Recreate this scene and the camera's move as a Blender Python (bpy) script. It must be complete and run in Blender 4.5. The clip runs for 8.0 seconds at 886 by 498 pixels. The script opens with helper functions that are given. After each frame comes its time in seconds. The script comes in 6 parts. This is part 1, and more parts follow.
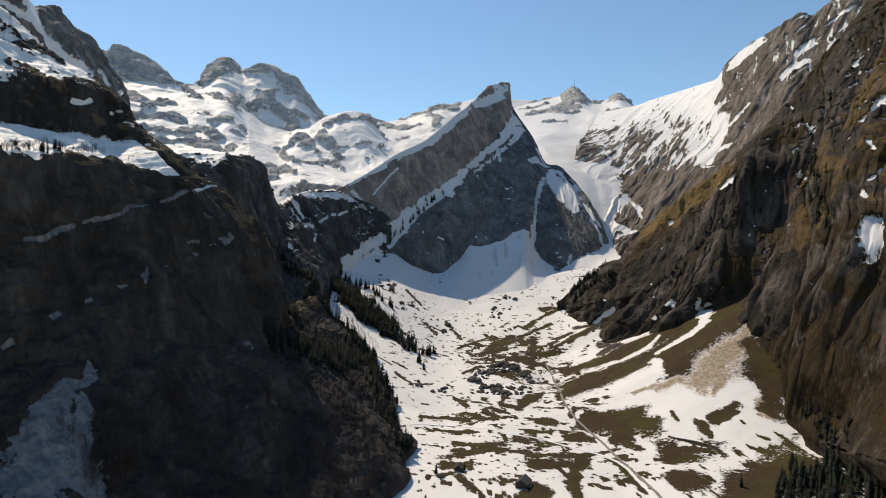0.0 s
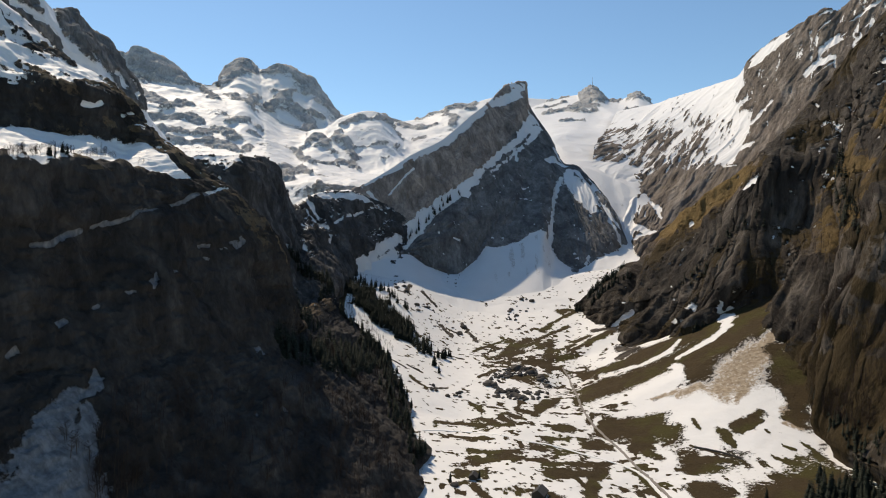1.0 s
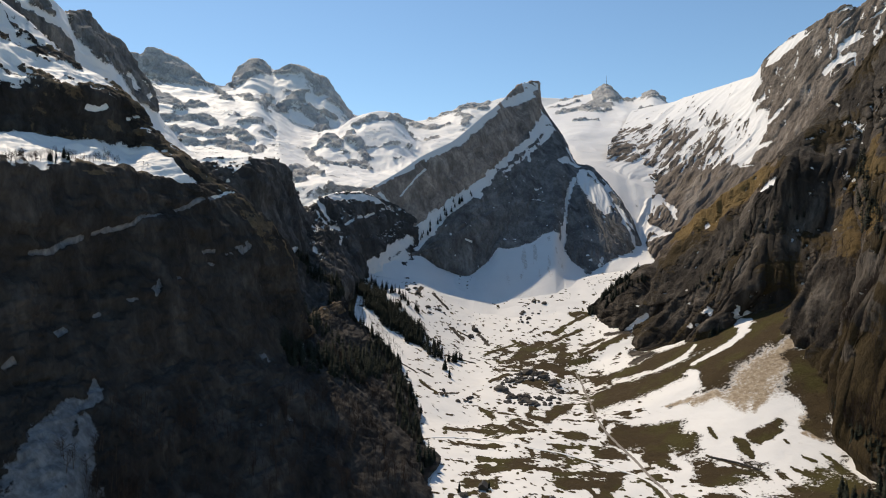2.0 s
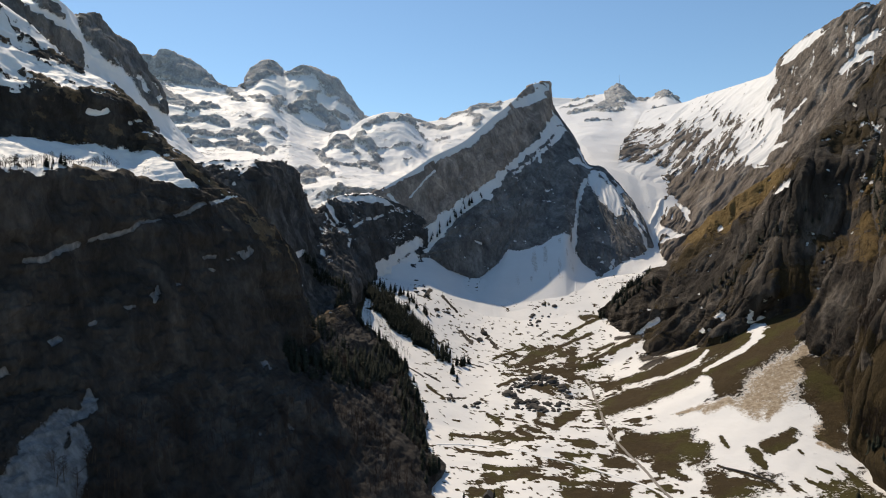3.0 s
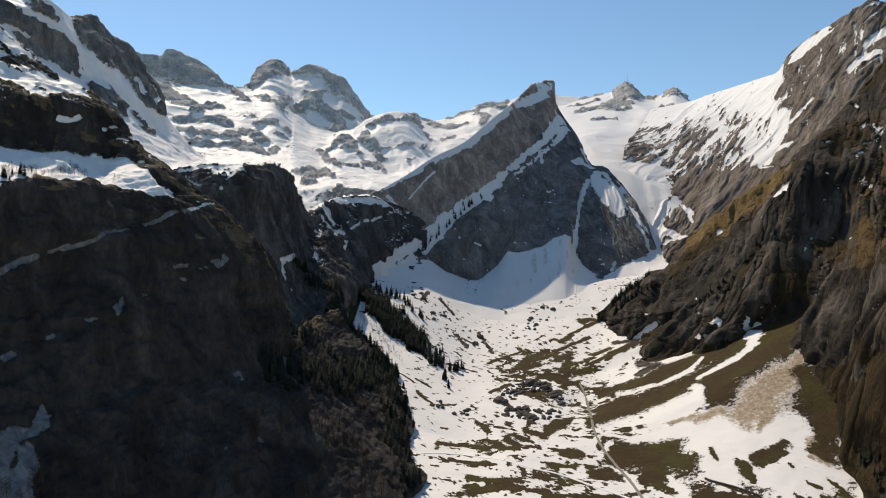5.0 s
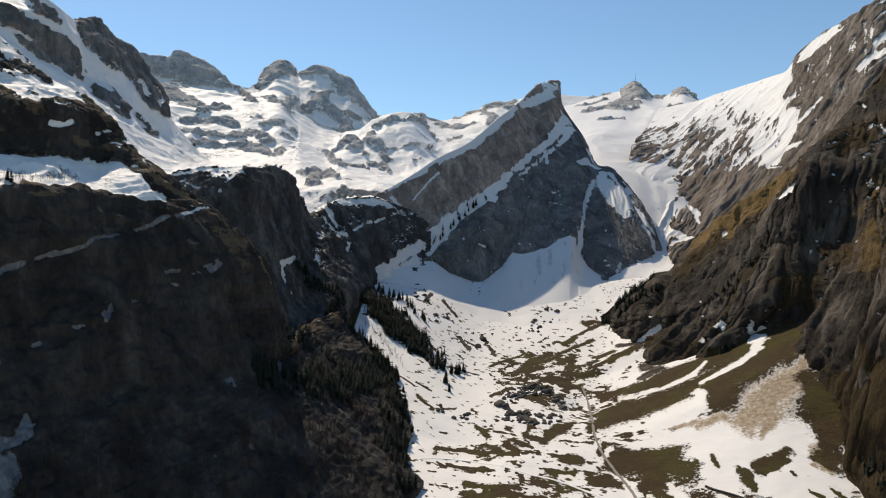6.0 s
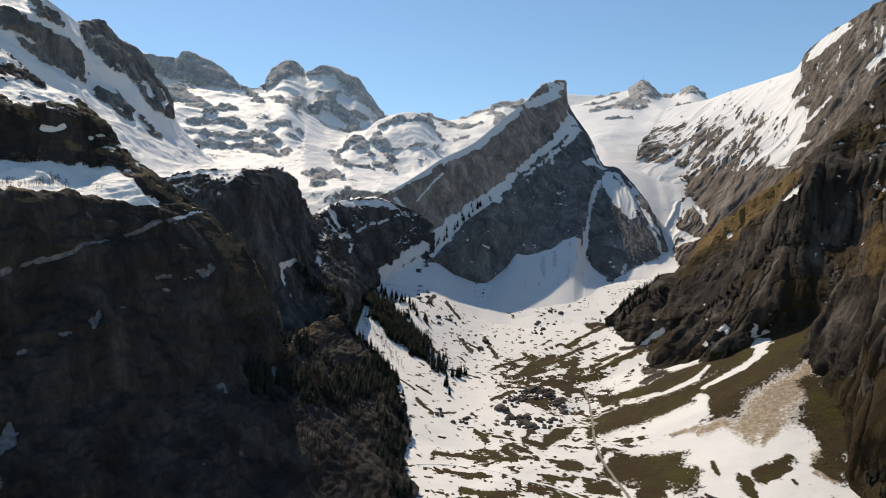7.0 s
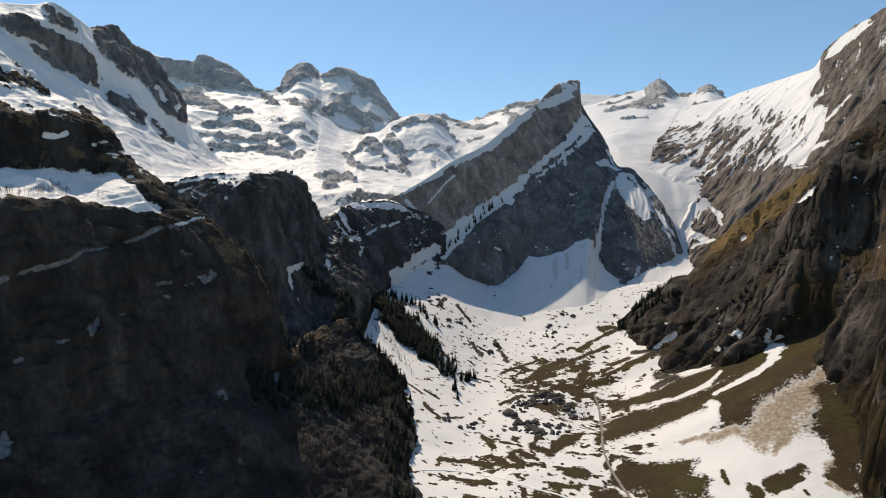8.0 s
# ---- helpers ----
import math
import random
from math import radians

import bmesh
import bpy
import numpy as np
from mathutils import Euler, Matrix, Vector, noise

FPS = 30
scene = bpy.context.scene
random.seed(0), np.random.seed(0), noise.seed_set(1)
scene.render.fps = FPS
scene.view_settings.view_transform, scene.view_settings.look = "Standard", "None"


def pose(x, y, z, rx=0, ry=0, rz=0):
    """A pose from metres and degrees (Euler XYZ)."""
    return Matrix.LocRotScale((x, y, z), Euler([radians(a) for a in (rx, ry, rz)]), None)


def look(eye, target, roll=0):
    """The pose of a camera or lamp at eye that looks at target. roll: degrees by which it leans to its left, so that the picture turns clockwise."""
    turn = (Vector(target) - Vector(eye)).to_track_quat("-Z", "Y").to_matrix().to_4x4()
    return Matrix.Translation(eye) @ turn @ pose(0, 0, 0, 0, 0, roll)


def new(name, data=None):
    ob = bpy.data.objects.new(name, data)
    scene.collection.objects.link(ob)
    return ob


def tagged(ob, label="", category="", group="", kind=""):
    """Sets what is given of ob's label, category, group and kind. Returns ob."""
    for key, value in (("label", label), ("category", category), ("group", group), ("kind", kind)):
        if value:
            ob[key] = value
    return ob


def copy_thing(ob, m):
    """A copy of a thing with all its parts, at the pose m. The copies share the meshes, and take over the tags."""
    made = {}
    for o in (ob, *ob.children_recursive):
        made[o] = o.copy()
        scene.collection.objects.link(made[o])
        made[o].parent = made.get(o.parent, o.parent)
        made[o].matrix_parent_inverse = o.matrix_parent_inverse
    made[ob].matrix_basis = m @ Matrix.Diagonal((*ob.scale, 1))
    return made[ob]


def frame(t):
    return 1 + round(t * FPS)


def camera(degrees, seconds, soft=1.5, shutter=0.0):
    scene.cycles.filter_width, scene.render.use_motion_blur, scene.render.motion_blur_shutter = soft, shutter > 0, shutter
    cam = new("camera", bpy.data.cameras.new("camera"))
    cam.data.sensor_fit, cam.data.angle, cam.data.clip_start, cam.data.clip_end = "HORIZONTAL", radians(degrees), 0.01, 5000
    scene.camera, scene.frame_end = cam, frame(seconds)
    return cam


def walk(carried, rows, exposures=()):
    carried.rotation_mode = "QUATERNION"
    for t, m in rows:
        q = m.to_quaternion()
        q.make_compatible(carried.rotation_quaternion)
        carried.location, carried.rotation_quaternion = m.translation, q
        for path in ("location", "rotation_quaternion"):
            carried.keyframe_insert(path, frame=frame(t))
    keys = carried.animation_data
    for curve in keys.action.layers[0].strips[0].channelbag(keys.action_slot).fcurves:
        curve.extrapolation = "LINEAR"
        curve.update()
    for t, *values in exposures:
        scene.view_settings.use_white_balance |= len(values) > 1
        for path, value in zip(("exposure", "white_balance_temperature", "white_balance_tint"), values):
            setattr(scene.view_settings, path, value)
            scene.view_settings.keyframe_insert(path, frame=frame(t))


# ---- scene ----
# The flight: seconds, place in metres, then yaw to the left, pitch up and roll in degrees.
PATH = [
    (0, 0.00, 0.00, 200.00, 0.000, 0.000, 0.000),
    (0.5, 0.77, 5.35, 202.07, 0.749, -0.070, 0.026),
    (1, 2.11, 12.55, 204.03, 1.529, -0.076, 0.030),
    (1.5, 3.59, 18.55, 206.45, 2.112, -0.122, 0.044),
    (3, 11.39, 34.04, 213.24, 3.825, -0.121, 0.121),
    (3.5, 17.01, 37.35, 215.38, 4.136, -0.163, 0.130),
    (4, 24.93, 40.20, 217.72, 4.333, -0.185, 0.126),
    (4.5, 31.76, 43.38, 219.75, 4.491, -0.248, 0.156),
    (6, 48.19, 54.05, 225.84, 5.564, -0.327, 0.156),
    (6.5, 54.19, 57.47, 228.17, 5.944, -0.365, 0.162),
    (7, 59.92, 61.01, 230.21, 6.395, -0.384, 0.138),
    (7.5, 65.79, 64.31, 232.30, 7.131, -0.366, 0.084),
    (8, 71.15, 67.91, 234.31, 7.887, -0.343, 0.023),
]
cam = camera(70.0, 8.0, soft=1.0)


def aim(x, y, z, yaw, pitch, roll):
    ahead = Vector((-math.sin(radians(yaw)) * math.cos(radians(pitch)), math.cos(radians(yaw)) * math.cos(radians(pitch)), math.sin(radians(pitch))))
    return look(Vector((x, y, z)), Vector((x, y, z)) + ahead * 100, roll)


walk(cam, [(r[0], aim(*r[1:])) for r in PATH])

# ---- light ----
SUN_WAY = Vector((-0.3705, 0.549, 0.749)).normalized()
world = bpy.data.worlds.new("sky")
scene.world = world
world.use_nodes = True
wn = world.node_tree
sky = wn.nodes.new("ShaderNodeTexSky")
sky.sky_type, sky.sun_disc = "NISHITA", False
sky.sun_elevation = math.asin(SUN_WAY.z)
sky.sun_rotation = math.atan2(SUN_WAY.x, SUN_WAY.y)
sky.altitude, sky.air_density, sky.dust_density, sky.ozone_density = 600, 1.0, 0.15, 2.2
clear = wn.nodes.new("ShaderNodeMix")
clear.data_type, clear.blend_type = "RGBA", "MULTIPLY"
clear.inputs[0].default_value, clear.inputs[7].default_value = 1.0, (0.9, 1.0, 0.98, 1)
wn.links.new(sky.outputs[0], clear.inputs[6])
wn.links.new(clear.outputs[2], wn.nodes["Background"].inputs[0])
wn.nodes["Background"].inputs[1].default_value = 0.15
sun_data = bpy.data.lights.new("sun", "SUN")
sun_data.energy, sun_data.angle, sun_data.color = 4.85, radians(0.53), (1.0, 0.85, 0.66)
sun = new("sun", sun_data)
sun.matrix_world = look(SUN_WAY * 3000, (0, 0, 0))
scene.view_settings.exposure = -0.2


# ---- noise ----
def lattice(h):
    """Numbers from -1 to 1 for hashed corners of a grid."""
    h = (h ^ (h >> np.uint32(13))) * np.uint32(1274126177)
    h = (h ^ (h >> np.uint32(16))) * np.uint32(2246822519)
    return ((h ^ (h >> np.uint32(15))) & np.uint32(0xFFFF)).astype(np.float32) / np.float32(32767.5) - np.float32(1)


def vnoise(p, seed=0):
    """Smooth value noise, -1 to 1, at points p of shape (n, 3)."""
    i = np.floor(p)
    f = (p - i).astype(np.float32)
    i = i.astype(np.int64).astype(np.uint32)
    f = f * f * f * (f * (f * 6 - 15) + 10)
    one = np.uint32(1)
    hx = [i[:, 0] * np.uint32(374761393), (i[:, 0] + one) * np.uint32(374761393)]
    hy = [i[:, 1] * np.uint32(668265263), (i[:, 1] + one) * np.uint32(668265263)]
    hz = [i[:, 2] * np.uint32(2147483647) + np.uint32(seed * 974634777 & 0xFFFFFFFF), (i[:, 2] + one) * np.uint32(2147483647) + np.uint32(seed * 974634777 & 0xFFFFFFFF)]
    flat = p.shape[0] and not np.any(p[:, 2])
    layers = []
    for c in (0,) if flat else (0, 1):
        rows = []
        for b in (0, 1):
            n0, n1 = lattice(hx[0] + hy[b] + hz[c]), lattice(hx[1] + hy[b] + hz[c])
            rows.append(n0 + f[:, 0] * (n1 - n0))
        layers.append(rows[0] + f[:, 1] * (rows[1] - rows[0]))
    out = layers[0] if flat else layers[0] + f[:, 2] * (layers[1] - layers[0])
    return out.astype(float)


def fbm(p, octaves=5, seed=0, gain=0.5, ridged=False):
    total, weight, out = 0.0, 1.0, 0
    for o in range(octaves):
        n = vnoise(p * (2.03 ** o) + np.array((17.3, 11.9, 7.1)) * o, seed + o)
        out = out + weight * (1 - 2 * np.abs(n) if ridged else n)
        total += weight
        weight *= gain
    return out / total


# ---- terrain helpers ----
def line(*points):
    return np.array(points, float)


def spline(pts, s):
    """Catmull-Rom through pts (K, 3) at index positions s."""
    k = len(pts)
    i = np.clip(np.floor(s).astype(int), 0, k - 2)
    t = (s - i)[:, None]
    p0, p1, p2, p3 = pts[np.maximum(i - 1, 0)], pts[i], pts[i + 1], pts[np.minimum(i + 2, k - 1)]
    m1, m2 = (p2 - p0) * 0.42, (p3 - p1) * 0.42
    return (2 * t**3 - 3 * t**2 + 1) * p1 + (t**3 - 2 * t**2 + t) * m1 + (3 * t**2 - 2 * t**3) * p2 + (t**3 - t**2) * m2


def stations(rows, cell, mouth=270):
    """Index positions along rows (R, K, 3), so that the steps are about cell radians seen from the middle of the valley's mouth, and coarser outside it."""
    d = np.linalg.norm(np.diff(rows, axis=1), axis=2)
    far = np.maximum(np.linalg.norm((rows[:, 1:] + rows[:, :-1]) / 2 - np.array((30, 30, 210)), axis=2), 150)
    w = (d / far * np.where((rows[:, 1:, 1] + rows[:, :-1, 1]) / 2 < mouth, 0.2, 1)).max(0)
    run = np.concatenate([[0], np.cumsum(w)])
    n = int(min(max(run[-1] / cell, 8), 540))
    return np.interp(np.linspace(0, run[-1], n), run, np.arange(len(run)))


def loft(rows, cell=0.0024, back=(60, 300), drop=(25, 320), mouth=270):
    """A grid (V, U, 3) through contour lines, crest first, with a back that falls away behind the crest."""
    rows = np.array(rows)
    away = rows[0] - np.array((30, 30, 0))
    away[:, 2] = 0
    away /= np.linalg.norm(away, axis=1)[:, None]
    hind = [rows[0] + away * b - np.array((0, 0, d)) for b, d in zip(back, drop)]
    full = np.array([hind[1], hind[0], *rows])
    su = stations(rows, cell, mouth)
    cols = np.array([spline(r, su) for r in full])
    sv = stations(rows.transpose(1, 0, 2), cell, mouth) + 2
    sv = np.concatenate([np.linspace(0, 2, 14)[:-1], sv])
    i = np.clip(np.floor(sv).astype(int), 0, len(full) - 2)
    t = (sv - i)[:, None, None]
    grid = cols[i] * (1 - t) + cols[i + 1] * t
    keep = np.clip((sv[1:-1] - 2) * 6, 0, 1)[:, None, None]
    for _ in range(2):
        eased = grid[1:-1] * 0.5 + (grid[2:] + grid[:-2]) * 0.25
        grid[1:-1] += (eased - grid[1:-1]) * keep
    return grid, su, sv - 2


def normals(grid):
    du, dv = np.gradient(grid, axis=1), np.gradient(grid, axis=0)
    n = np.cross(dv, du)
    n /= np.linalg.norm(n, axis=2)[..., None] + 1e-9
    return n


def smooth(x, a, b):
    t = np.clip((x - a) / (b - a), 0, 1)
    return t * t * (3 - 2 * t)


def grid_mesh(name, grid, attrs, material, parent=None):
    v, u, _ = grid.shape
    mesh = bpy.data.meshes.new(name)
    idx = np.arange(v * u).reshape(v, u)
    quads = np.stack([idx[:-1, :-1], idx[1:, :-1], idx[1:, 1:], idx[:-1, 1:]], -1).reshape(-1, 4)
    mesh.vertices.add(v * u)
    mesh.vertices.foreach_set("co", grid.reshape(-1).astype(np.float32))
    mesh.loops.add(quads.size)
    mesh.loops.foreach_set("vertex_index", quads.reshape(-1).astype(np.int32))
    mesh.polygons.add(len(quads))
    mesh.polygons.foreach_set("loop_start", np.arange(0, quads.size, 4).astype(np.int32))
    mesh.polygons.foreach_set("use_smooth", np.ones(len(quads), bool))
    mesh.update()
    for key, values in attrs.items():
        a = mesh.attributes.new(key, "FLOAT", "POINT")
        a.data.foreach_set("value", np.ascontiguousarray(values.reshape(-1), dtype=np.float32))
    mesh.materials.append(material)
    ob = new(name, mesh)
    ob.parent = parent
    return ob


# ---- materials ----
class Nodes:
    def __init__(self, name):
        self.mat = bpy.data.materials.new(name)
        self.mat.use_nodes = True
        self.tree = self.mat.node_tree
        self.bsdf = self.tree.nodes["Principled BSDF"]

    def add(self, kind, **values):
        n = self.tree.nodes.new(kind)
        for key, value in values.items():
            if key in n.inputs:
                n.inputs[key].default_value = value
        return n

    def link(self, a, b):
        self.tree.links.new(a, b)

    def where(self, scale=(1, 1, 1), turn=(0, 0, 0)):
        g = self.tree.nodes.new("ShaderNodeNewGeometry")
        m = self.tree.nodes.new("ShaderNodeMapping")
        m.inputs["Scale"].default_value = scale
        m.inputs["Rotation"].default_value = turn
        self.link(g.outputs["Position"], m.inputs["Vector"])
        if any(turn):
            m.inputs["Scale"].default_value = (1, 1, 1)
            k = self.tree.nodes.new("ShaderNodeMapping")
            k.inputs["Scale"].default_value = scale
            self.link(m.outputs[0], k.inputs["Vector"])
            return k.outputs[0]
        return m.outputs[0]

    def noise(self, where, scale, detail=4, rough=0.6, warp=0.0):
        n = self.add("ShaderNodeTexNoise", Scale=scale, Detail=detail, Roughness=rough, Distortion=warp)
        self.link(where, n.inputs["Vector"])
        return n.outputs["Fac"]

    def ramp(self, fac, stops):
        r = self.tree.nodes.new("ShaderNodeValToRGB")
        e = r.color_ramp.elements
        while len(e) < len(stops):
            e.new(0.5)
        for k, (p, c) in zip(e, stops):
            k.position = p
            k.color = (*c, 1) if isinstance(c, tuple) else (c, c, c, 1)
        self.link(fac, r.inputs[0])
        return r.outputs[0]

    def math(self, op, a, b, clamp=False):
        n = self.tree.nodes.new("ShaderNodeMath")
        n.operation, n.use_clamp = op, clamp
        for i, x in enumerate((a, b)):
            if isinstance(x, (int, float)):
                n.inputs[i].default_value = x
            else:
                self.link(x, n.inputs[i])
        return n.outputs[0]

    def mix(self, fac, a, b, blend="MIX"):
        n = self.tree.nodes.new("ShaderNodeMix")
        n.data_type, n.blend_type = "RGBA", blend
        for i, x in ((0, fac), (6, a), (7, b)):
            if isinstance(x, tuple):
                n.inputs[i].default_value = (*x, 1)
            elif isinstance(x, (int, float)):
                n.inputs[i].default_value = x
            else:
                self.link(x, n.inputs[i])
        return n.outputs[2]

    def attr(self, name):
        n = self.tree.nodes.new("ShaderNodeAttribute")
        n.attribute_name = name
        return n.outputs["Fac"]

    def bump(self, height, strength, distance):
        n = self.add("ShaderNodeBump", Strength=strength, Distance=distance)
        self.link(height, n.inputs["Height"])
        self.link(n.outputs[0], self.bsdf.inputs["Normal"])


def terrain_material(name, rock, grain=1.0, strata=(1, 1, 1), turn=(0, 0, 0), grass=((0.055, 0.05, 0.016), (0.17, 0.14, 0.045)), relief=1.0, ragged=1.25, dirt_shade_tones=((0.13, 0.09, 0.052), (0.36, 0.28, 0.19), (0.6, 0.51, 0.39)), moss=(0.12, 0.10, 0.024)):
    """Rock with strata, dead grass and snow; 'snow' and 'grass' say where each lies, and fine noise breaks their edges."""
    n = Nodes(name)
    n.bsdf.inputs["Specular IOR Level"].default_value = 0.15
    here = n.where()
    laid = n.where(strata, turn)
    coarse = n.noise(laid, 0.02 * grain, 6, 0.65, 0.6)
    fine = n.noise(laid, 0.12 * grain, 8, 0.7, 0.3)
    dark, mid, light = rock
    stone = n.ramp(coarse, [(0.3, dark), (0.5, mid), (0.72, light)])
    stone = n.mix(0.75, stone, n.ramp(fine, [(0.25, 0.42), (0.5, 0.95), (0.75, 1.45)]), "MULTIPLY")
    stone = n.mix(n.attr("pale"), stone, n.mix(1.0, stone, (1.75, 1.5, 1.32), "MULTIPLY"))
    turf = n.mix(n.noise(here, 0.05 * grain, 6, 0.7), *grass)
    turf = n.mix(n.ramp(n.noise(here, 0.012 * grain, 3, 0.6), [(0.48, 0.0), (0.62, 0.7)]), turf, moss)
    turf = n.mix(0.6, turf, n.ramp(n.noise(here, 0.4 * grain, 5, 0.7), [(0.25, 0.5), (0.75, 1.4)]), "MULTIPLY")
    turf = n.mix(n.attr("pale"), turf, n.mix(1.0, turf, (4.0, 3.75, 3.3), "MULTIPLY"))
    fray = n.noise(here, 0.16 * grain, 8, 0.72)
    off = n.math("MULTIPLY", n.math("SUBTRACT", fray, 0.5), ragged)
    g = n.math("MULTIPLY", n.math("SUBTRACT", n.math("ADD", n.attr("grass"), off), 0.42), 6.0, True)
    s = n.math("MULTIPLY", n.math("SUBTRACT", n.math("ADD", n.attr("snow"), off), 0.47), 14.0, True)
    snow = n.mix(n.noise(here, 0.015 * grain, 5, 0.6), (0.70, 0.685, 0.66), (0.81, 0.795, 0.765))
    soil = n.mix(g, stone, turf)
    # Dulls the snow: soiling on most slopes, painted shade on the near cliff.
    d = n.math("MULTIPLY", n.math("SUBTRACT", n.math("ADD", n.attr("dirt_shade"), n.math("MULTIPLY", off, 1.3)), 0.4), 2.2, True)
    snow = n.mix(d, snow, n.ramp(fine, [(0.36, dirt_shade_tones[0]), (0.5, dirt_shade_tones[1]), (0.64, dirt_shade_tones[2])]))
    n.link(n.mix(s, soil, snow), n.bsdf.inputs["Base Color"])
    n.link(n.math("SUBTRACT", 0.95, n.math("MULTIPLY", s, 0.35)), n.bsdf.inputs["Roughness"])
    rough = n.math("ADD", n.math("MULTIPLY", fine, n.math("SUBTRACT", 1.0, n.math("MULTIPLY", s, 0.85))), n.math("MULTIPLY", coarse, n.math("SUBTRACT", 0.5, n.math("MULTIPLY", s, 0.42))))
    n.bump(n.math("ADD", rough, n.math("MULTIPLY", s, 0.15)), 0.9, 5.0 * relief / grain)
    return n.mat


# Far limestone, lightened further so the colour stands for distance haze.
HAZED_ROCK = ((0.29, 0.285, 0.28), (0.43, 0.42, 0.405), (0.56, 0.545, 0.52))
# Mid-distance rock, raised slightly so that its colour carries some haze.
DARK_ROCK = ((0.078, 0.076, 0.074), (0.16, 0.154, 0.147), (0.31, 0.296, 0.276))
# Near cliff rock, its shade darkened into the base colour.
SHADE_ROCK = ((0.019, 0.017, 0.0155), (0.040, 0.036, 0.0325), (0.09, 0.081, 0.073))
# Darker copy of the mid limestone, with the buttress's shade in its colour.
BUTTRESS_SHADE_ROCK = ((0.028, 0.027, 0.026), (0.068, 0.065, 0.062), (0.19, 0.18, 0.168))
BROWN_ROCK = ((0.085, 0.069, 0.055), (0.18, 0.148, 0.12), (0.32, 0.278, 0.232))
rock_near = terrain_material("near_shade_toned_limestone", SHADE_ROCK, 1.6, (1.1, 1.1, 0.5), grass=((0.05, 0.036, 0.022), (0.24, 0.18, 0.115)), moss=(0.085, 0.06, 0.037), dirt_shade_tones=((0.085, 0.085, 0.088), (0.14, 0.14, 0.143), (0.21, 0.21, 0.213)))
rock_mid = terrain_material("mid_limestone", DARK_ROCK, 1.3, (1.1, 1.1, 0.55), ragged=0.8)
rock_buttress = terrain_material("buttress_shade_toned_limestone", BUTTRESS_SHADE_ROCK, 1.3, (1.1, 1.1, 0.6), ragged=0.8)
rock_far = terrain_material("far_limestone_hazed", HAZED_ROCK, 0.6, (1.1, 1.1, 0.6), ragged=2.3)
BED = Matrix(((0.52, 0.66, 0.54), (0.785, -0.62, 0.0), (0.335, 0.424, -0.841))).to_euler()
rock_slab = terrain_material("slab_limestone", BROWN_ROCK, 0.9, (0.28, 1.5, 1.2), BED, ragged=0.9)
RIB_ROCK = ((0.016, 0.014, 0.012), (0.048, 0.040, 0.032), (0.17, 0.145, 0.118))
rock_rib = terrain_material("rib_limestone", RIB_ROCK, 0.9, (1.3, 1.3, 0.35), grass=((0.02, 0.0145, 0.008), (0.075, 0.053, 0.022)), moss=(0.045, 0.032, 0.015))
meadow = terrain_material("valley_meadow", RIB_ROCK, 1.8, (1, 1, 1), ragged=1.6, grass=((0.030, 0.021, 0.011), (0.078, 0.054, 0.024)), moss=(0.066, 0.060, 0.016), dirt_shade_tones=((0.20, 0.145, 0.09), (0.29, 0.225, 0.15), (0.40, 0.325, 0.23)))


def spread(f, points, cover, rough, squash):
    """Lay each cover along its line of places with radii, with frayed edges; it clears the others there."""
    for kind, stroke in cover:
        reach = 3.2 * stroke[:, 3].max() / squash.min()
        lo, hi = stroke[:, :3].min(0) - reach, stroke[:, :3].max(0) + reach
        box = np.where(np.all((points > lo) & (points < hi), axis=1))[0]
        if not len(box):
            continue
        q = points[box]
        r = float(stroke[:, 3].mean())
        size = max(1.5 * r, rough)
        q = q + 0.9 * r * np.stack([fbm(q / size, 4, 90 + k, 0.5) for k in range(3)], 1)
        near = np.full(len(q), 9.0)
        for a, b in zip(stroke[:-1], stroke[1:]):
            ab = (b - a)[:3]
            t = np.clip(((q - a[:3]) @ ab) / (ab @ ab + 1e-6), 0, 1)
            near = np.minimum(near, np.linalg.norm((q - a[:3] - t[:, None] * ab) * squash, axis=1) / (a[3] + t * (b[3] - a[3])))
        there = np.clip(1.25 - 0.75 * near, 0, 1)
        if kind == "crag":
            f["snow"][box] -= 0.95 * there
            continue
        for key in ("snow", "grass", "dirt_shade"):
            if key == kind:
                f[key][box] = np.maximum(f[key][box], there)
            elif key == "dirt_shade" or (kind == "dirt_shade" and key == "snow"):
                if kind == "dirt_shade":
                    f[key][box] = np.maximum(f[key][box], there)
            else:
                f[key][box] = np.minimum(f[key][box], 1 - 0.95 * there)


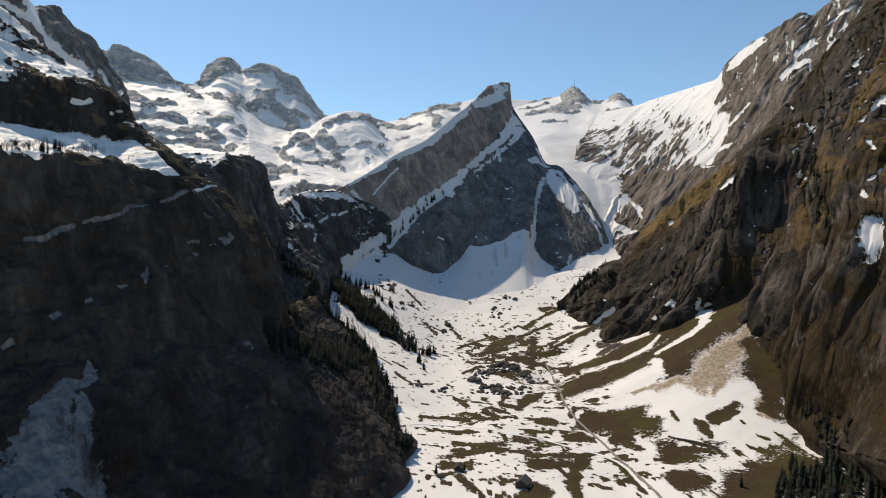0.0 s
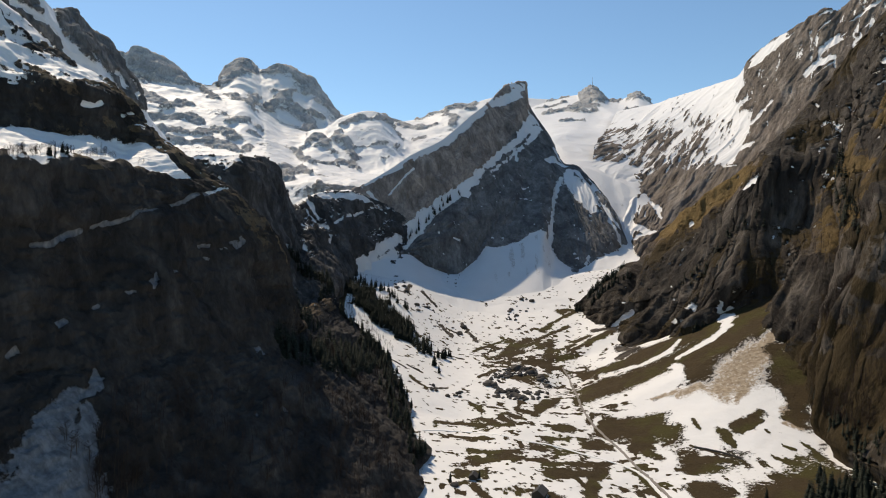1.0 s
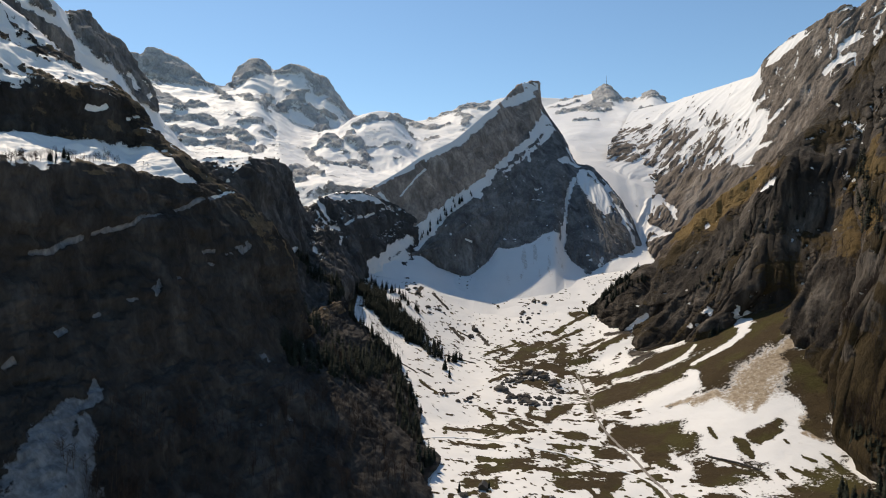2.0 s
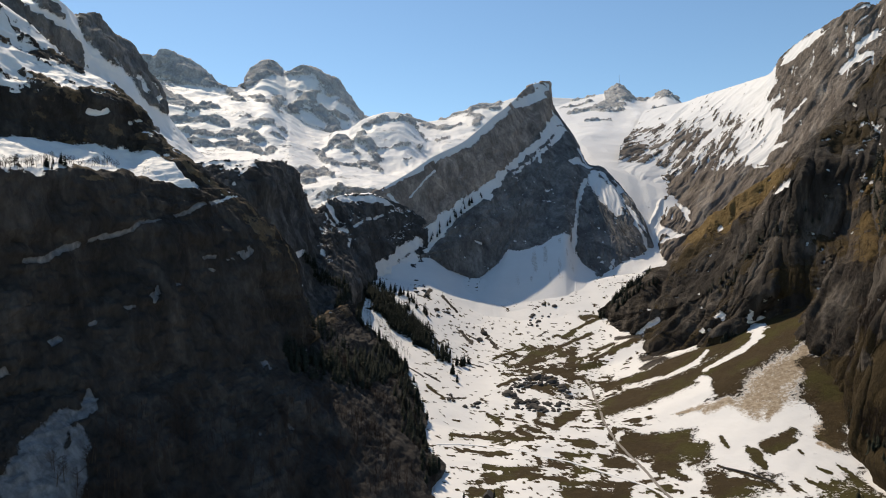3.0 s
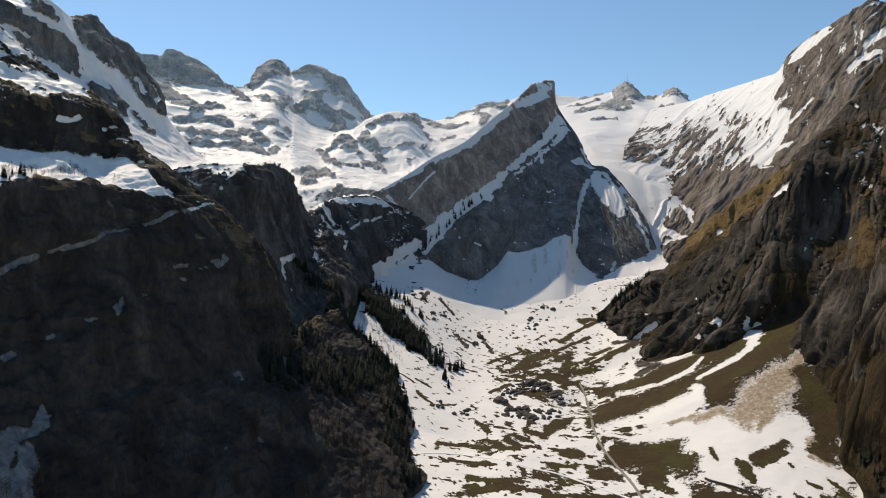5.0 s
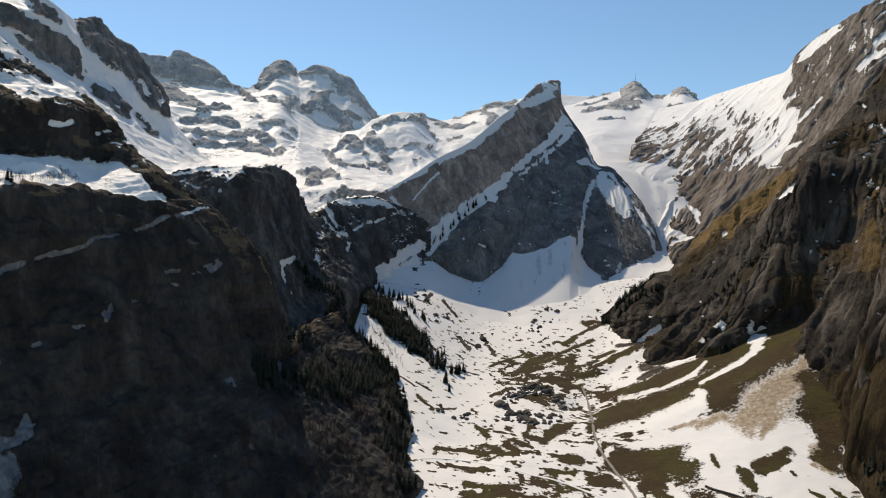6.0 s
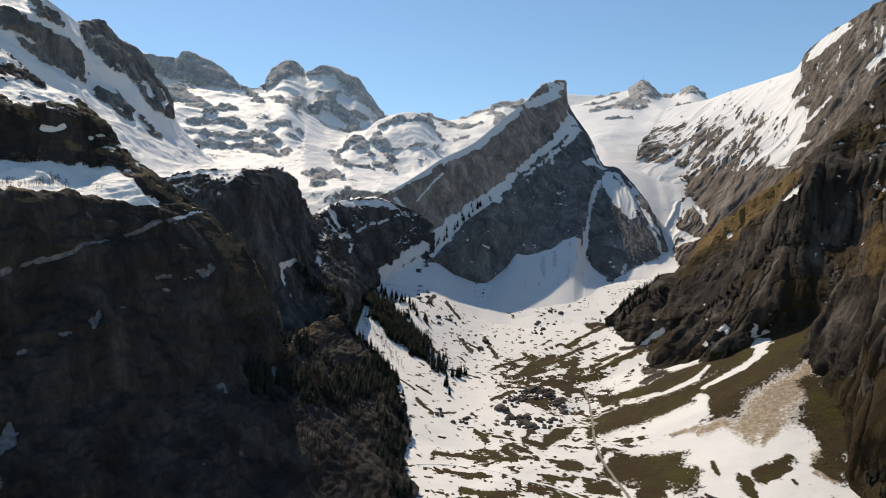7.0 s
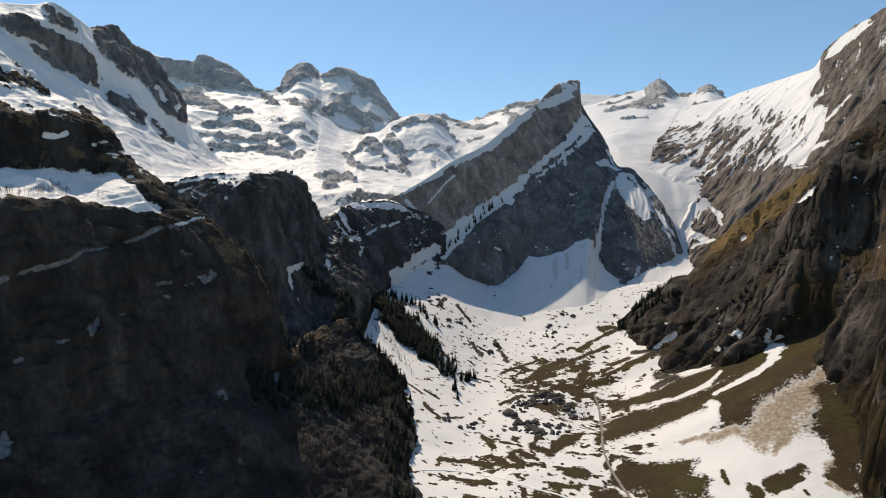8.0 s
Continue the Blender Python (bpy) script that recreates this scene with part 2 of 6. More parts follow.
def mountain(name, label, lines, material, amp, size, stretch=(1, 1, 1), ridged=True, snow=(0.55, 0.8), rule=None, cover=(), cell=0.0024, seed=1, back=(60, 300), drop=(25, 320), crest=0.3, low=0.35, crag=0.0, squash=(1, 1, 1), flute=None, calm=99.0, sway=25.0, billow=False, mouth=270, octaves=6, ends=0.0):
    """One mountain side: a loft through its contour lines, weathered by noise, with snow, grass, soiling and painted-in
    shade laid on it.
    """
    grid, su, sv = loft(lines, cell, back, drop, mouth)
    shape = grid.shape
    p = grid.reshape(-1, 3)
    v, u = np.repeat(sv, shape[1]), np.tile(su, shape[0])
    q = p * np.array(stretch) / size
    if flute:
        mid = grid[shape[0] // 2]
        run = np.concatenate([[0], np.cumsum(np.linalg.norm(np.diff(mid, axis=0), axis=1))])
        fall = np.concatenate([[0], np.cumsum(np.linalg.norm(np.diff(grid[:, shape[1] // 2], axis=0), axis=1))])
        run, fall = np.tile(run, shape[0]), np.repeat(fall, shape[1])
        wave = sway * fbm(p / 90, 3, seed + 11)
        q = np.stack([(run + flute[1] * fall + wave) / size, flute[0] * fall / size, 0 * run], 1)
    rise = (-1 if billow else 1) * fbm(q, octaves, seed, 0.52, ridged) + (0.28 if billow else -0.1) + low * fbm(q * 0.31, 3, seed + 40)
    hold = crest + (1 - crest) * smooth(np.abs(v), 0.0, 0.5)
    hold = hold * (1 - 0.92 * smooth(v, calm, calm + 0.25))
    if ends:
        hold = hold * (0.15 + 0.85 * smooth(u, 0.2, ends)) * (1 - 0.7 * smooth(v, 4.0, 5.2))
    n = normals(grid).reshape(-1, 3)
    p = p + n * (amp * rise * hold)[:, None]
    grid = p.reshape(shape)
    n = normals(grid).reshape(-1, 3)
    base = fbm(p / (size * 0.8), 5, seed + 70)
    f = {"snow": smooth(n[:, 2] + 0.18 * base, *snow), "grass": np.zeros(len(p)), "dirt_shade": np.zeros(len(p)), "pale": np.zeros(len(p))}
    if rule:
        rule(p, n, v, u, base, f)
    spread(f, p, cover, 2.5 * cell * float(np.median(np.linalg.norm(p - np.array((30, 30, 210)), axis=1))), np.array(squash, float))
    f["snow"] = np.clip(f["snow"], 0, 1)
    if crag:
        bare = 1 - smooth(f["snow"], 0.3, 0.6)
        p = p + n * (crag * bare * (0.2 + fbm((q if flute else p * np.array(stretch) / size) / 0.22, 6, seed + 20, 0.58, True)))[:, None]
        grid = p.reshape(shape)
    ob = grid_mesh(name, grid, f, material)
    tagged(ob, label, "mountain", kind="structure")
    return ob, grid


# snow, grass and rock patches laid on the slopes
cover_near_cliff = []
cover_near_cliff.append(("snow", line((-345, 506, 377, 6.3), (-328, 514, 363, 7.3), (-303, 510, 346, 5.5), (-292, 527, 342, 3.3))))
cover_near_cliff.append(("snow", line((-312, 448, 334, 8.8), (-305, 472, 337, 6.7), (-292, 501, 339, 4.0), (-273, 514, 320, 2.3))))
cover_near_cliff.append(("rock", line((-319, 461, 343, 2.9), (-336, 520, 372, 2.3))))
cover_near_cliff.append(("rock", line((-331, 491, 361, 2.2), (-338, 516, 375, 1.8))))
cover_near_cliff.append(("grass", line((-298, 461, 330, 3.3), (-286, 483, 330, 3.4), (-273, 514, 320, 3.7), (-262, 539, 304, 4.3), (-239, 553, 280, 4.9), (-228, 574, 269, 4.1), (-207, 574, 255, 2.6))))
cover_near_cliff.append(("rock", line((-293, 419, 296, 8.2), (-290, 449, 304, 9.6), (-281, 474, 306, 10.2), (-275, 509, 305, 8.2), (-265, 521, 297, 4.7))))
cover_near_cliff.append(("snow", line((-290, 455, 306, 2.4), (-285, 470, 310, 2.9))))
cover_near_cliff.append(("snow", line((-267, 517, 304, 1.8), (-263, 524, 302, 1.9))))
cover_near_cliff.append(("grass", line((-281, 495, 316, 2.7), (-269, 516, 311, 3.7), (-260, 536, 306, 3.8))))
cover_near_cliff.append(("grass", line((-270, 510, 300, 3.6), (-277, 482, 297, 2.6))))
cover_near_cliff.append(("snow", line((-290, 367, 267, 7.2), (-280, 400, 274, 7.1), (-248, 363, 258, 5.2), (-255, 411, 267, 6.6), (-259, 457, 273, 7.3), (-259, 497, 278, 8.9), (-244, 511, 276, 8.2), (-229, 514, 266, 4.6), (-224, 518, 264, 2.3))))
cover_near_cliff.append(("grass", line((-242, 415, 257, 1.9), (-238, 441, 257, 1.6))))
cover_near_cliff.append(("snow", line((-225, 369, 162, 1.6), (-224, 371, 160, 1.3))))
cover_near_cliff.append(("snow", line((-206, 436, 181, 1.2), (-208, 445, 185, 1.2))))
cover_near_cliff.append(("snow", line((-187, 543, 205, 1.9), (-185, 551, 208, 2.0))))
cover_near_cliff.append(("snow", line((-213, 415, 174, 1.1), (-211, 422, 175, 1.1))))
cover_near_cliff.append(("snow", line((-231, 333, 149, 2.7), (-230, 336, 151, 1.8))))
cover_near_cliff.append(("snow", line((-235, 358, 185, 1.3), (-234, 360, 183, 1.0))))
cover_near_cliff.append(("snow", line((-204, 502, 205, 1.3), (-200, 515, 206, 1.7))))
cover_near_cliff.append(("snow", line((-191, 539, 208, 1.3), (-186, 552, 212, 1.8))))
cover_near_cliff.append(("snow", line((-206, 433, 180, 1.1), (-208, 445, 187, 1.1))))
cover_near_cliff.append(("snow", line((-158, 617, 117, 3.9), (-147, 583, 112, 2.6))))
cover_near_cliff.append(("snow", line((-160, 514, 122, 1.8), (-160, 521, 124, 1.4))))
cover_near_cliff.append(("snow", line((-159, 594, 124, 1.6), (-152, 610, 112, 2.2))))
cover_near_cliff.append(("snow", line((-155, 516, 119, 1.7), (-161, 522, 124, 1.3))))
cover_near_cliff.append(("snow", line((-140, 451, 87, 1.5), (-137, 450, 86, 1.1))))
cover_near_cliff.append(("snow", line((-132, 490, 82, 1.6), (-130, 491, 79, 2.0))))
cover_near_cliff.append(("grass", line((-239, 553, 280, 3.5), (-228, 574, 268, 3.6), (-208, 574, 256, 2.6), (-190, 585, 241, 1.6), (-180, 597, 231, 1.6))))
cover_near_cliff.append(("grass", line((-178, 598, 229, 2.0), (-168, 603, 206, 1.5), (-162, 608, 188, 1.0))))
cover_buttress = []
cover_buttress.append(("snow", line((-378, 821, 311, 3.6), (-348, 837, 321, 3.7), (-307, 847, 324, 4.4), (-292, 844, 319, 5.8))))
cover_buttress.append(("snow", line((-305, 813, 301, 2.1), (-297, 833, 315, 2.9))))
cover_buttress.append(("snow", line((-367, 815, 302, 2.9), (-358, 820, 305, 2.2))))
cover_buttress.append(("snow", line((-312, 1304, 302, 9.1), (-296, 1299, 279, 7.9))))
cover_buttress.append(("snow", line((-296, 1359, 316, 10.9), (-259, 1421, 322, 11.4), (-224, 1485, 321, 10.6), (-190, 1532, 300, 8.2))))
cover_buttress.append(("snow", line((-302, 1258, 278, 7.9), (-281, 1263, 252, 5.6), (-269, 1297, 247, 5.8))))
cover_buttress.append(("snow", line((-295, 1288, 278, 7.9), (-286, 1288, 264, 6.7))))
cover_buttress.append(("snow", line((-260, 1286, 228, 5.6), (-257, 1257, 217, 4.4))))
cover_buttress.append(("snow", line((-263, 1078, 208, 4.7), (-247, 1057, 194, 3.7))))
cover_buttress.append(("snow", line((-239, 1105, 186, 2.9), (-225, 1073, 173, 1.9))))
cover_buttress.append(("rock", line((-300, 1314, 307, 5.9), (-292, 1312, 293, 4.7))))
cover_buttress.append(("rock", line((-234, 1423, 300, 5.1), (-223, 1475, 312, 4.0))))
cover_buttress.append(("rock", line((-273, 1363, 299, 4.9), (-257, 1379, 294, 6.2))))
cover_buttress.append(("snow", line((-255, 943, 207, 4.1), (-255, 889, 199, 5.4), (-253, 889, 184, 4.6), (-235, 875, 166, 4.5), (-232, 882, 154, 3.0))))
cover_buttress.append(("snow", line((-259, 1324, 256, 3.5), (-240, 1395, 276, 4.8))))
cover_buttress.append(("snow", line((-232, 1413, 276, 3.7), (-204, 1496, 298, 3.9))))
cover_buttress.append(("snow", line((-304, 811, 292, 2.1), (-314, 801, 285, 1.4))))
cover_shoulder_peak = []
cover_far_range = []
cover_flatiron = []
cover_flatiron.append(("snow", line((-229, 1394, 179, 7.5), (-184, 1432, 182, 10.2), (-158, 1488, 195, 13.3), (-122, 1535, 232, 16.5), (-87, 1566, 269, 14.0), (-35, 1619, 332, 13.0), (24, 1679, 374, 13.5), (106, 1798, 459, 11.2), (181, 1910, 536, 10.2), (222, 2004, 587, 16.1))))
cover_flatiron.append(("snow", line((16, 1660, 353, 7.4), (104, 1770, 426, 4.7), (177, 1871, 492, 5.0), (225, 1969, 545, 10.6), (249, 2022, 585, 12.6))))
cover_flatiron.append(("snow", line((-125, 1516, 207, 4.1), (-99, 1545, 240, 2.8))))
cover_flatiron.append(("snow", line((222, 2058, 643, 7.4), (235, 2054, 624, 11.0), (265, 2032, 579, 7.3))))
cover_flatiron.append(("snow", line((298, 2008, 516, 9.0), (313, 1967, 474, 10.5), (322, 1935, 452, 8.6))))
cover_flatiron.append(("snow", line((207, 1537, 190, 16.5), (228, 1615, 223, 10.1), (242, 1671, 276, 7.5), (259, 1747, 334, 7.8), (276, 1808, 379, 8.1), (293, 1842, 407, 8.2))))
cover_flatiron.append(("snow", line((183, 1567, 215, 14.0), (199, 1583, 230, 11.3), (217, 1606, 242, 5.7))))
cover_flatiron.append(("snow", line((322, 1885, 432, 15.2), (323, 1819, 388, 24.4), (342, 1772, 352, 28.5), (364, 1744, 326, 23.4), (363, 1720, 306, 13.8))))
cover_flatiron.append(("snow", line((347, 1888, 429, 15.2), (373, 1849, 392, 22.3), (400, 1783, 337, 14.3))))
cover_flatiron.append(("rock", line((365, 1890, 421, 8.4), (373, 1867, 405, 6.7))))
cover_flatiron.append(("snow", line((399, 1710, 281, 7.6), (409, 1673, 246, 6.0), (417, 1643, 201, 8.8), (398, 1603, 173, 8.6))))
cover_flatiron.append(("snow", line((-235, 1532, 352, 4.1), (-190, 1586, 388, 5.7), (-137, 1627, 431, 8.7), (26, 1793, 564, 8.0), (77, 1883, 622, 10.1))))
cover_flatiron.append(("snow", line((96, 1915, 634, 10.3), (139, 2000, 666, 14.3), (175, 2038, 690, 16.4), (197, 2079, 726, 11.1))))
cover_flatiron.append(("rock", line((117, 1977, 679, 10.6), (158, 2051, 715, 11.0))))
cover_flatiron.append(("snow", line((-174, 1568, 334, 2.8), (-135, 1603, 385, 2.9), (-115, 1625, 408, 2.9))))
cover_flatiron.append(("snow", line((-218, 1536, 339, 5.5), (-198, 1537, 314, 5.5))))
cover_flatiron.append(("rock", line((276, 1537, 151, 11.0), (291, 1567, 159, 7.0))))
cover_flatiron.append(("rock", line((323, 1564, 153, 7.0), (330, 1578, 162, 5.6))))
cover_flatiron.append(("snow", line((311, 1574, 166, 4.2), (323, 1600, 184, 4.3))))
cover_flatiron.append(("snow", line((160, 1862, 493, 5.0), (165, 1833, 455, 4.9))))
cover_flatiron.append(("snow", line((174, 1751, 366, 4.7), (190, 1759, 371, 3.1))))
cover_flatiron.append(("snow", line((9, 1656, 349, 4.4), (24, 1646, 334, 2.9))))
cover_flatiron.append(("snow", line((-12, 1552, 229, 2.8), (1, 1553, 222, 2.8))))
cover_summit_range = []
cover_slab_slope = []
cover_slab_slope.append(("rock", line((510, 2231, 557, 20.6), (536, 2215, 538, 15.9))))
cover_slab_slope.append(("snow", line((554, 2132, 497, 15.2), (497, 2018, 445, 12.6), (446, 2031, 450, 5.4))))
cover_slab_slope.append(("rock", line((902, 2056, 688, 14.8), (910, 2054, 706, 10.5))))
cover_slab_slope.append(("rock", line((878, 1963, 631, 10.1), (905, 1926, 649, 15.8), (915, 1912, 671, 11.8))))
cover_slab_slope.append(("rock", line((919, 2054, 734, 12.7), (949, 2100, 793, 19.4), (959, 2002, 783, 28.8))))
cover_slab_slope.append(("snow", line((927, 1966, 697, 5.3), (908, 1970, 673, 8.8), (889, 2006, 650, 10.7))))
cover_slab_slope.append(("snow", line((900, 1863, 631, 6.7), (879, 1888, 598, 10.1), (859, 1900, 567, 10.2))))
cover_slab_slope.append(("snow", line((969, 2144, 830, 5.7), (975, 2076, 832, 9.3), (993, 2018, 843, 10.8), (1012, 1966, 855, 8.8))))
cover_slab_slope.append(("snow", line((1062, 1900, 889, 6.8), (1081, 1888, 896, 8.4))))
cover_slab_slope.append(("snow", line((1023, 1859, 824, 5.0), (1061, 1854, 856, 5.0))))
cover_slab_slope.append(("snow", line((1019, 1793, 762, 3.2), (1058, 1778, 797, 4.8))))
cover_slab_slope.append(("snow", line((1093, 1783, 839, 4.8), (1128, 1752, 866, 9.4))))
cover_slab_slope.append(("snow", line((1076, 1732, 789, 3.1), (1090, 1728, 803, 4.6))))
cover_slab_slope.append(("snow", line((955, 1751, 668, 3.1), (1014, 1731, 712, 3.1))))
cover_slab_slope.append(("snow", line((903, 1726, 579, 4.6), (908, 1721, 583, 4.6))))
cover_slab_slope.append(("snow", line((766, 1784, 433, 4.8), (752, 1827, 433, 4.9))))
cover_slab_slope.append(("snow", line((490, 1953, 402, 14.0), (512, 1905, 372, 17.0), (499, 1838, 325, 13.1))))
cover_slab_slope.append(("snow", line((552, 1851, 334, 6.6), (553, 1789, 313, 9.6), (547, 1745, 287, 4.7))))
cover_slab_slope.append(("snow", line((486, 1722, 263, 12.3), (499, 1672, 246, 13.4), (469, 1687, 232, 12.1))))
cover_slab_slope.append(("rock", line((518, 1753, 288, 10.8), (537, 1789, 310, 9.2))))
cover_rib_cliff = []
cover_rib_cliff.append(("grass", line((378, 1261, 218, 9.0), (392, 1109, 255, 11.9), (414, 1074, 276, 11.5), (431, 1035, 298, 11.1), (452, 1021, 315, 7.3), (484, 1010, 341, 5.4))))
cover_rib_cliff.append(("grass", line((480, 984, 324, 7.0), (510, 958, 355, 6.8), (545, 960, 407, 6.9))))
cover_rib_cliff.append(("snow", line((445, 1015, 301, 3.6), (456, 1010, 307, 5.4), (464, 1000, 313, 5.4))))
cover_rib_cliff.append(("snow", line((430, 1055, 305, 2.8), (448, 1049, 325, 1.9))))
cover_rib_cliff.append(("snow", line((487, 1007, 342, 2.7), (477, 1000, 333, 1.8))))
cover_rib_cliff.append(("snow", line((507, 989, 363, 3.5), (507, 974, 366, 3.5))))
cover_rib_cliff.append(("snow", line((388, 1084, 242, 2.9), (384, 1064, 235, 2.8))))
cover_rib_cliff.append(("snow", line((541, 870, 391, 3.9), (576, 889, 423, 4.0), (604, 889, 447, 4.8), (604, 862, 455, 4.6))))
cover_rib_cliff.append(("snow", line((562, 861, 393, 5.4), (582, 867, 406, 9.3), (575, 830, 408, 8.9))))
cover_rib_cliff.append(("snow", line((543, 849, 371, 4.5), (523, 784, 337, 3.5), (527, 771, 328, 3.4))))
cover_rib_cliff.append(("snow", line((442, 650, 224, 9.3), (425, 624, 206, 11.1), (419, 604, 187, 5.4))))
cover_rib_cliff.append(("snow", line((471, 707, 251, 4.4), (485, 723, 272, 3.9), (489, 736, 286, 2.6))))
cover_rib_cliff.append(("snow", line((491, 838, 324, 3.7), (499, 838, 329, 3.7))))
cover_rib_cliff.append(("snow", line((268, 1051, 79, 7.5), (261, 1119, 51, 9.0), (288, 1070, 94, 4.8))))
cover_rib_cliff.append(("snow", line((316, 1037, 164, 1.9), (316, 1002, 120, 1.8), (312, 976, 83, 3.5), (317, 968, 78, 2.6))))
cover_rib_cliff.append(("snow", line((331, 965, 97, 3.4), (325, 938, 98, 3.4))))
cover_rib_cliff.append(("snow", line((346, 959, 115, 2.6), (334, 909, 115, 3.2))))
cover_rib_cliff.append(("snow", line((360, 899, 117, 4.0), (364, 899, 129, 3.2))))
cover_rib_cliff.append(("snow", line((384, 906, 113, 7.3), (377, 902, 103, 6.4))))
cover_rib_cliff.append(("snow", line((424, 810, 165, 1.4), (411, 813, 139, 2.2), (408, 821, 120, 2.2))))
cover_rib_cliff.append(("snow", line((368, 694, 64, 1.9), (369, 692, 62, 1.2))))
cover_rib_cliff.append(("grass", line((385, 711, 99, 12.7), (362, 658, 60, 9.4), (393, 692, 126, 9.9))))
cover_rib_cliff.append(("grass", line((409, 924, 193, 9.9), (400, 885, 153, 9.5))))
cover_rib_cliff.append(("grass", line((407, 655, 166, 8.2), (398, 623, 145, 8.9), (391, 639, 115, 8.0))))
cover_rib_cliff.append(("grass", line((351, 520, 117, 8.4), (365, 526, 144, 8.5), (334, 481, 89, 6.0))))
cover_rib_cliff.append(("grass", line((495, 775, 298, 15.2), (474, 785, 278, 9.8), (496, 715, 290, 8.9))))
cover_rib_cliff.append(("grass", line((290, 938, 67, 5.9), (333, 896, 93, 5.6))))
cover_rib_cliff.append(("grass", line((379, 701, 88, 5.0), (361, 662, 59, 4.7), (337, 608, 38, 3.3))))
cover_ground = []
cover_ground.append(("grass", line((159, 711, 2, 8.9), (175, 711, 5, 11.4), (198, 701, 10, 18.8), (223, 712, 18, 16.5), (242, 730, 26, 4.6))))
cover_ground.append(("grass", line((176, 655, 1, 5.8), (193, 662, 4, 8.3))))
cover_ground.append(("grass", line((154, 818, 11, 8.5), (170, 842, 14, 15.3), (200, 857, 21, 20.0), (239, 846, 36, 15.3), (277, 847, 54, 9.9), (306, 854, 70, 4.4))))
cover_ground.append(("grass", line((230, 932, 34, 9.7), (267, 918, 55, 16.6), (303, 901, 74, 14.0), (333, 876, 87, 9.1))))
cover_ground.append(("grass", line((277, 775, 50, 12.0), (300, 779, 60, 24.2), (330, 792, 77, 28.7), (356, 796, 88, 22.7), (385, 801, 103, 10.4))))
cover_ground.append(("grass", line((339, 721, 59, 20.6), (373, 750, 80, 19.4), (349, 691, 53, 26.8), (355, 667, 46, 22.5), (325, 666, 37, 12.1), (300, 651, 27, 6.7))))
cover_ground.append(("grass", line((230, 767, 29, 2.1), (257, 744, 35, 2.0))))
cover_ground.append(("grass", line((187, 757, 15, 3.4), (161, 763, 10, 4.8), (150, 743, 5, 4.0))))
cover_ground.append(("grass", line((272, 655, 22, 7.0), (265, 634, 16, 7.9), (263, 620, 13, 3.9))))
cover_ground.append(("grass", line((212, 593, 2, 7.4), (229, 602, 6, 9.7), (244, 599, 8, 4.8))))
cover_ground.append(("grass", line((203, 547, -1, 9.8), (220, 547, 1, 8.8), (232, 547, 3, 3.9))))
cover_ground.append(("grass", line((247, 681, 21, 3.7), (238, 669, 16, 2.4))))
cover_ground.append(("grass", line((275, 591, 10, 4.2), (275, 583, 10, 2.6))))
cover_ground.append(("grass", line((241, 640, 12, 4.0), (248, 622, 12, 1.7), (261, 601, 11, 1.6))))
cover_ground.append(("grass", line((223, 504, 0, 10.8), (249, 520, 3, 15.8), (280, 526, 8, 16.0), (312, 532, 10, 23.7))))
cover_ground.append(("grass", line((280, 568, 9, 3.0), (267, 558, 7, 2.5))))
cover_ground.append(("grass", line((298, 585, 12, 2.6), (316, 598, 16, 2.1))))
cover_ground.append(("grass", line((325, 591, 16, 5.3), (339, 616, 24, 4.4))))
cover_ground.append(("grass", line((110, 721, 2, 5.2), (124, 724, 2, 7.1))))
cover_ground.append(("grass", line((72, 796, 5, 5.7), (91, 780, 4, 7.0), (114, 819, 7, 8.8), (132, 842, 9, 4.5))))
cover_ground.append(("grass", line((50, 760, 4, 5.4), (61, 747, 4, 4.7))))
cover_ground.append(("grass", line((-26, 746, 3, 3.3), (4, 752, -1, 4.0), (30, 738, 1, 5.3))))
cover_ground.append(("grass", line((-9, 700, 1, 2.5), (28, 685, 1, 2.4))))
cover_ground.append(("grass", line((12, 654, -1, 4.1), (32, 646, 0, 2.9), (61, 646, 1, 3.5))))
cover_ground.append(("grass", line((15, 817, 7, 2.9), (27, 796, 5, 3.6))))
cover_ground.append(("grass", line((130, 674, -1, 4.8), (148, 674, -1, 7.2), (158, 667, -1, 4.8))))
cover_ground.append(("grass", line((127, 616, -2, 4.4), (135, 603, -3, 6.5), (119, 576, -3, 5.1), (112, 544, -4, 6.8), (110, 523, -3, 4.7))))
cover_ground.append(("grass", line((78, 539, -2, 4.3), (85, 527, -2, 6.6), (72, 515, -2, 7.4), (63, 518, -2, 4.6))))
cover_ground.append(("grass", line((90, 605, 0, 2.7), (91, 587, -1, 2.1))))
cover_ground.append(("grass", line((106, 588, -2, 2.6), (110, 569, -3, 3.0))))
cover_ground.append(("grass", line((164, 599, -3, 3.2), (170, 574, -5, 4.1), (168, 551, -5, 3.9), (170, 529, -3, 2.4))))
cover_ground.append(("grass", line((136, 544, -4, 3.9), (147, 538, -5, 2.4))))
cover_ground.append(("grass", line((15, 560, -2, 4.0), (22, 543, -2, 4.9), (29, 527, -3, 2.8))))
cover_ground.append(("grass", line((93, 669, 1, 4.8), (103, 652, 0, 2.9))))
cover_ground.append(("grass", line((62, 1050, 23, 5.6), (96, 1118, 33, 10.0), (125, 1152, 38, 8.2))))
cover_ground.append(("grass", line((72, 1065, 25, 5.7), (103, 1084, 29, 8.7))))
cover_ground.append(("grass", line((122, 1044, 24, 7.5), (142, 1016, 19, 9.1), (163, 1136, 39, 8.1))))
cover_ground.append(("grass", line((157, 1203, 51, 8.6), (176, 1224, 57, 5.5))))
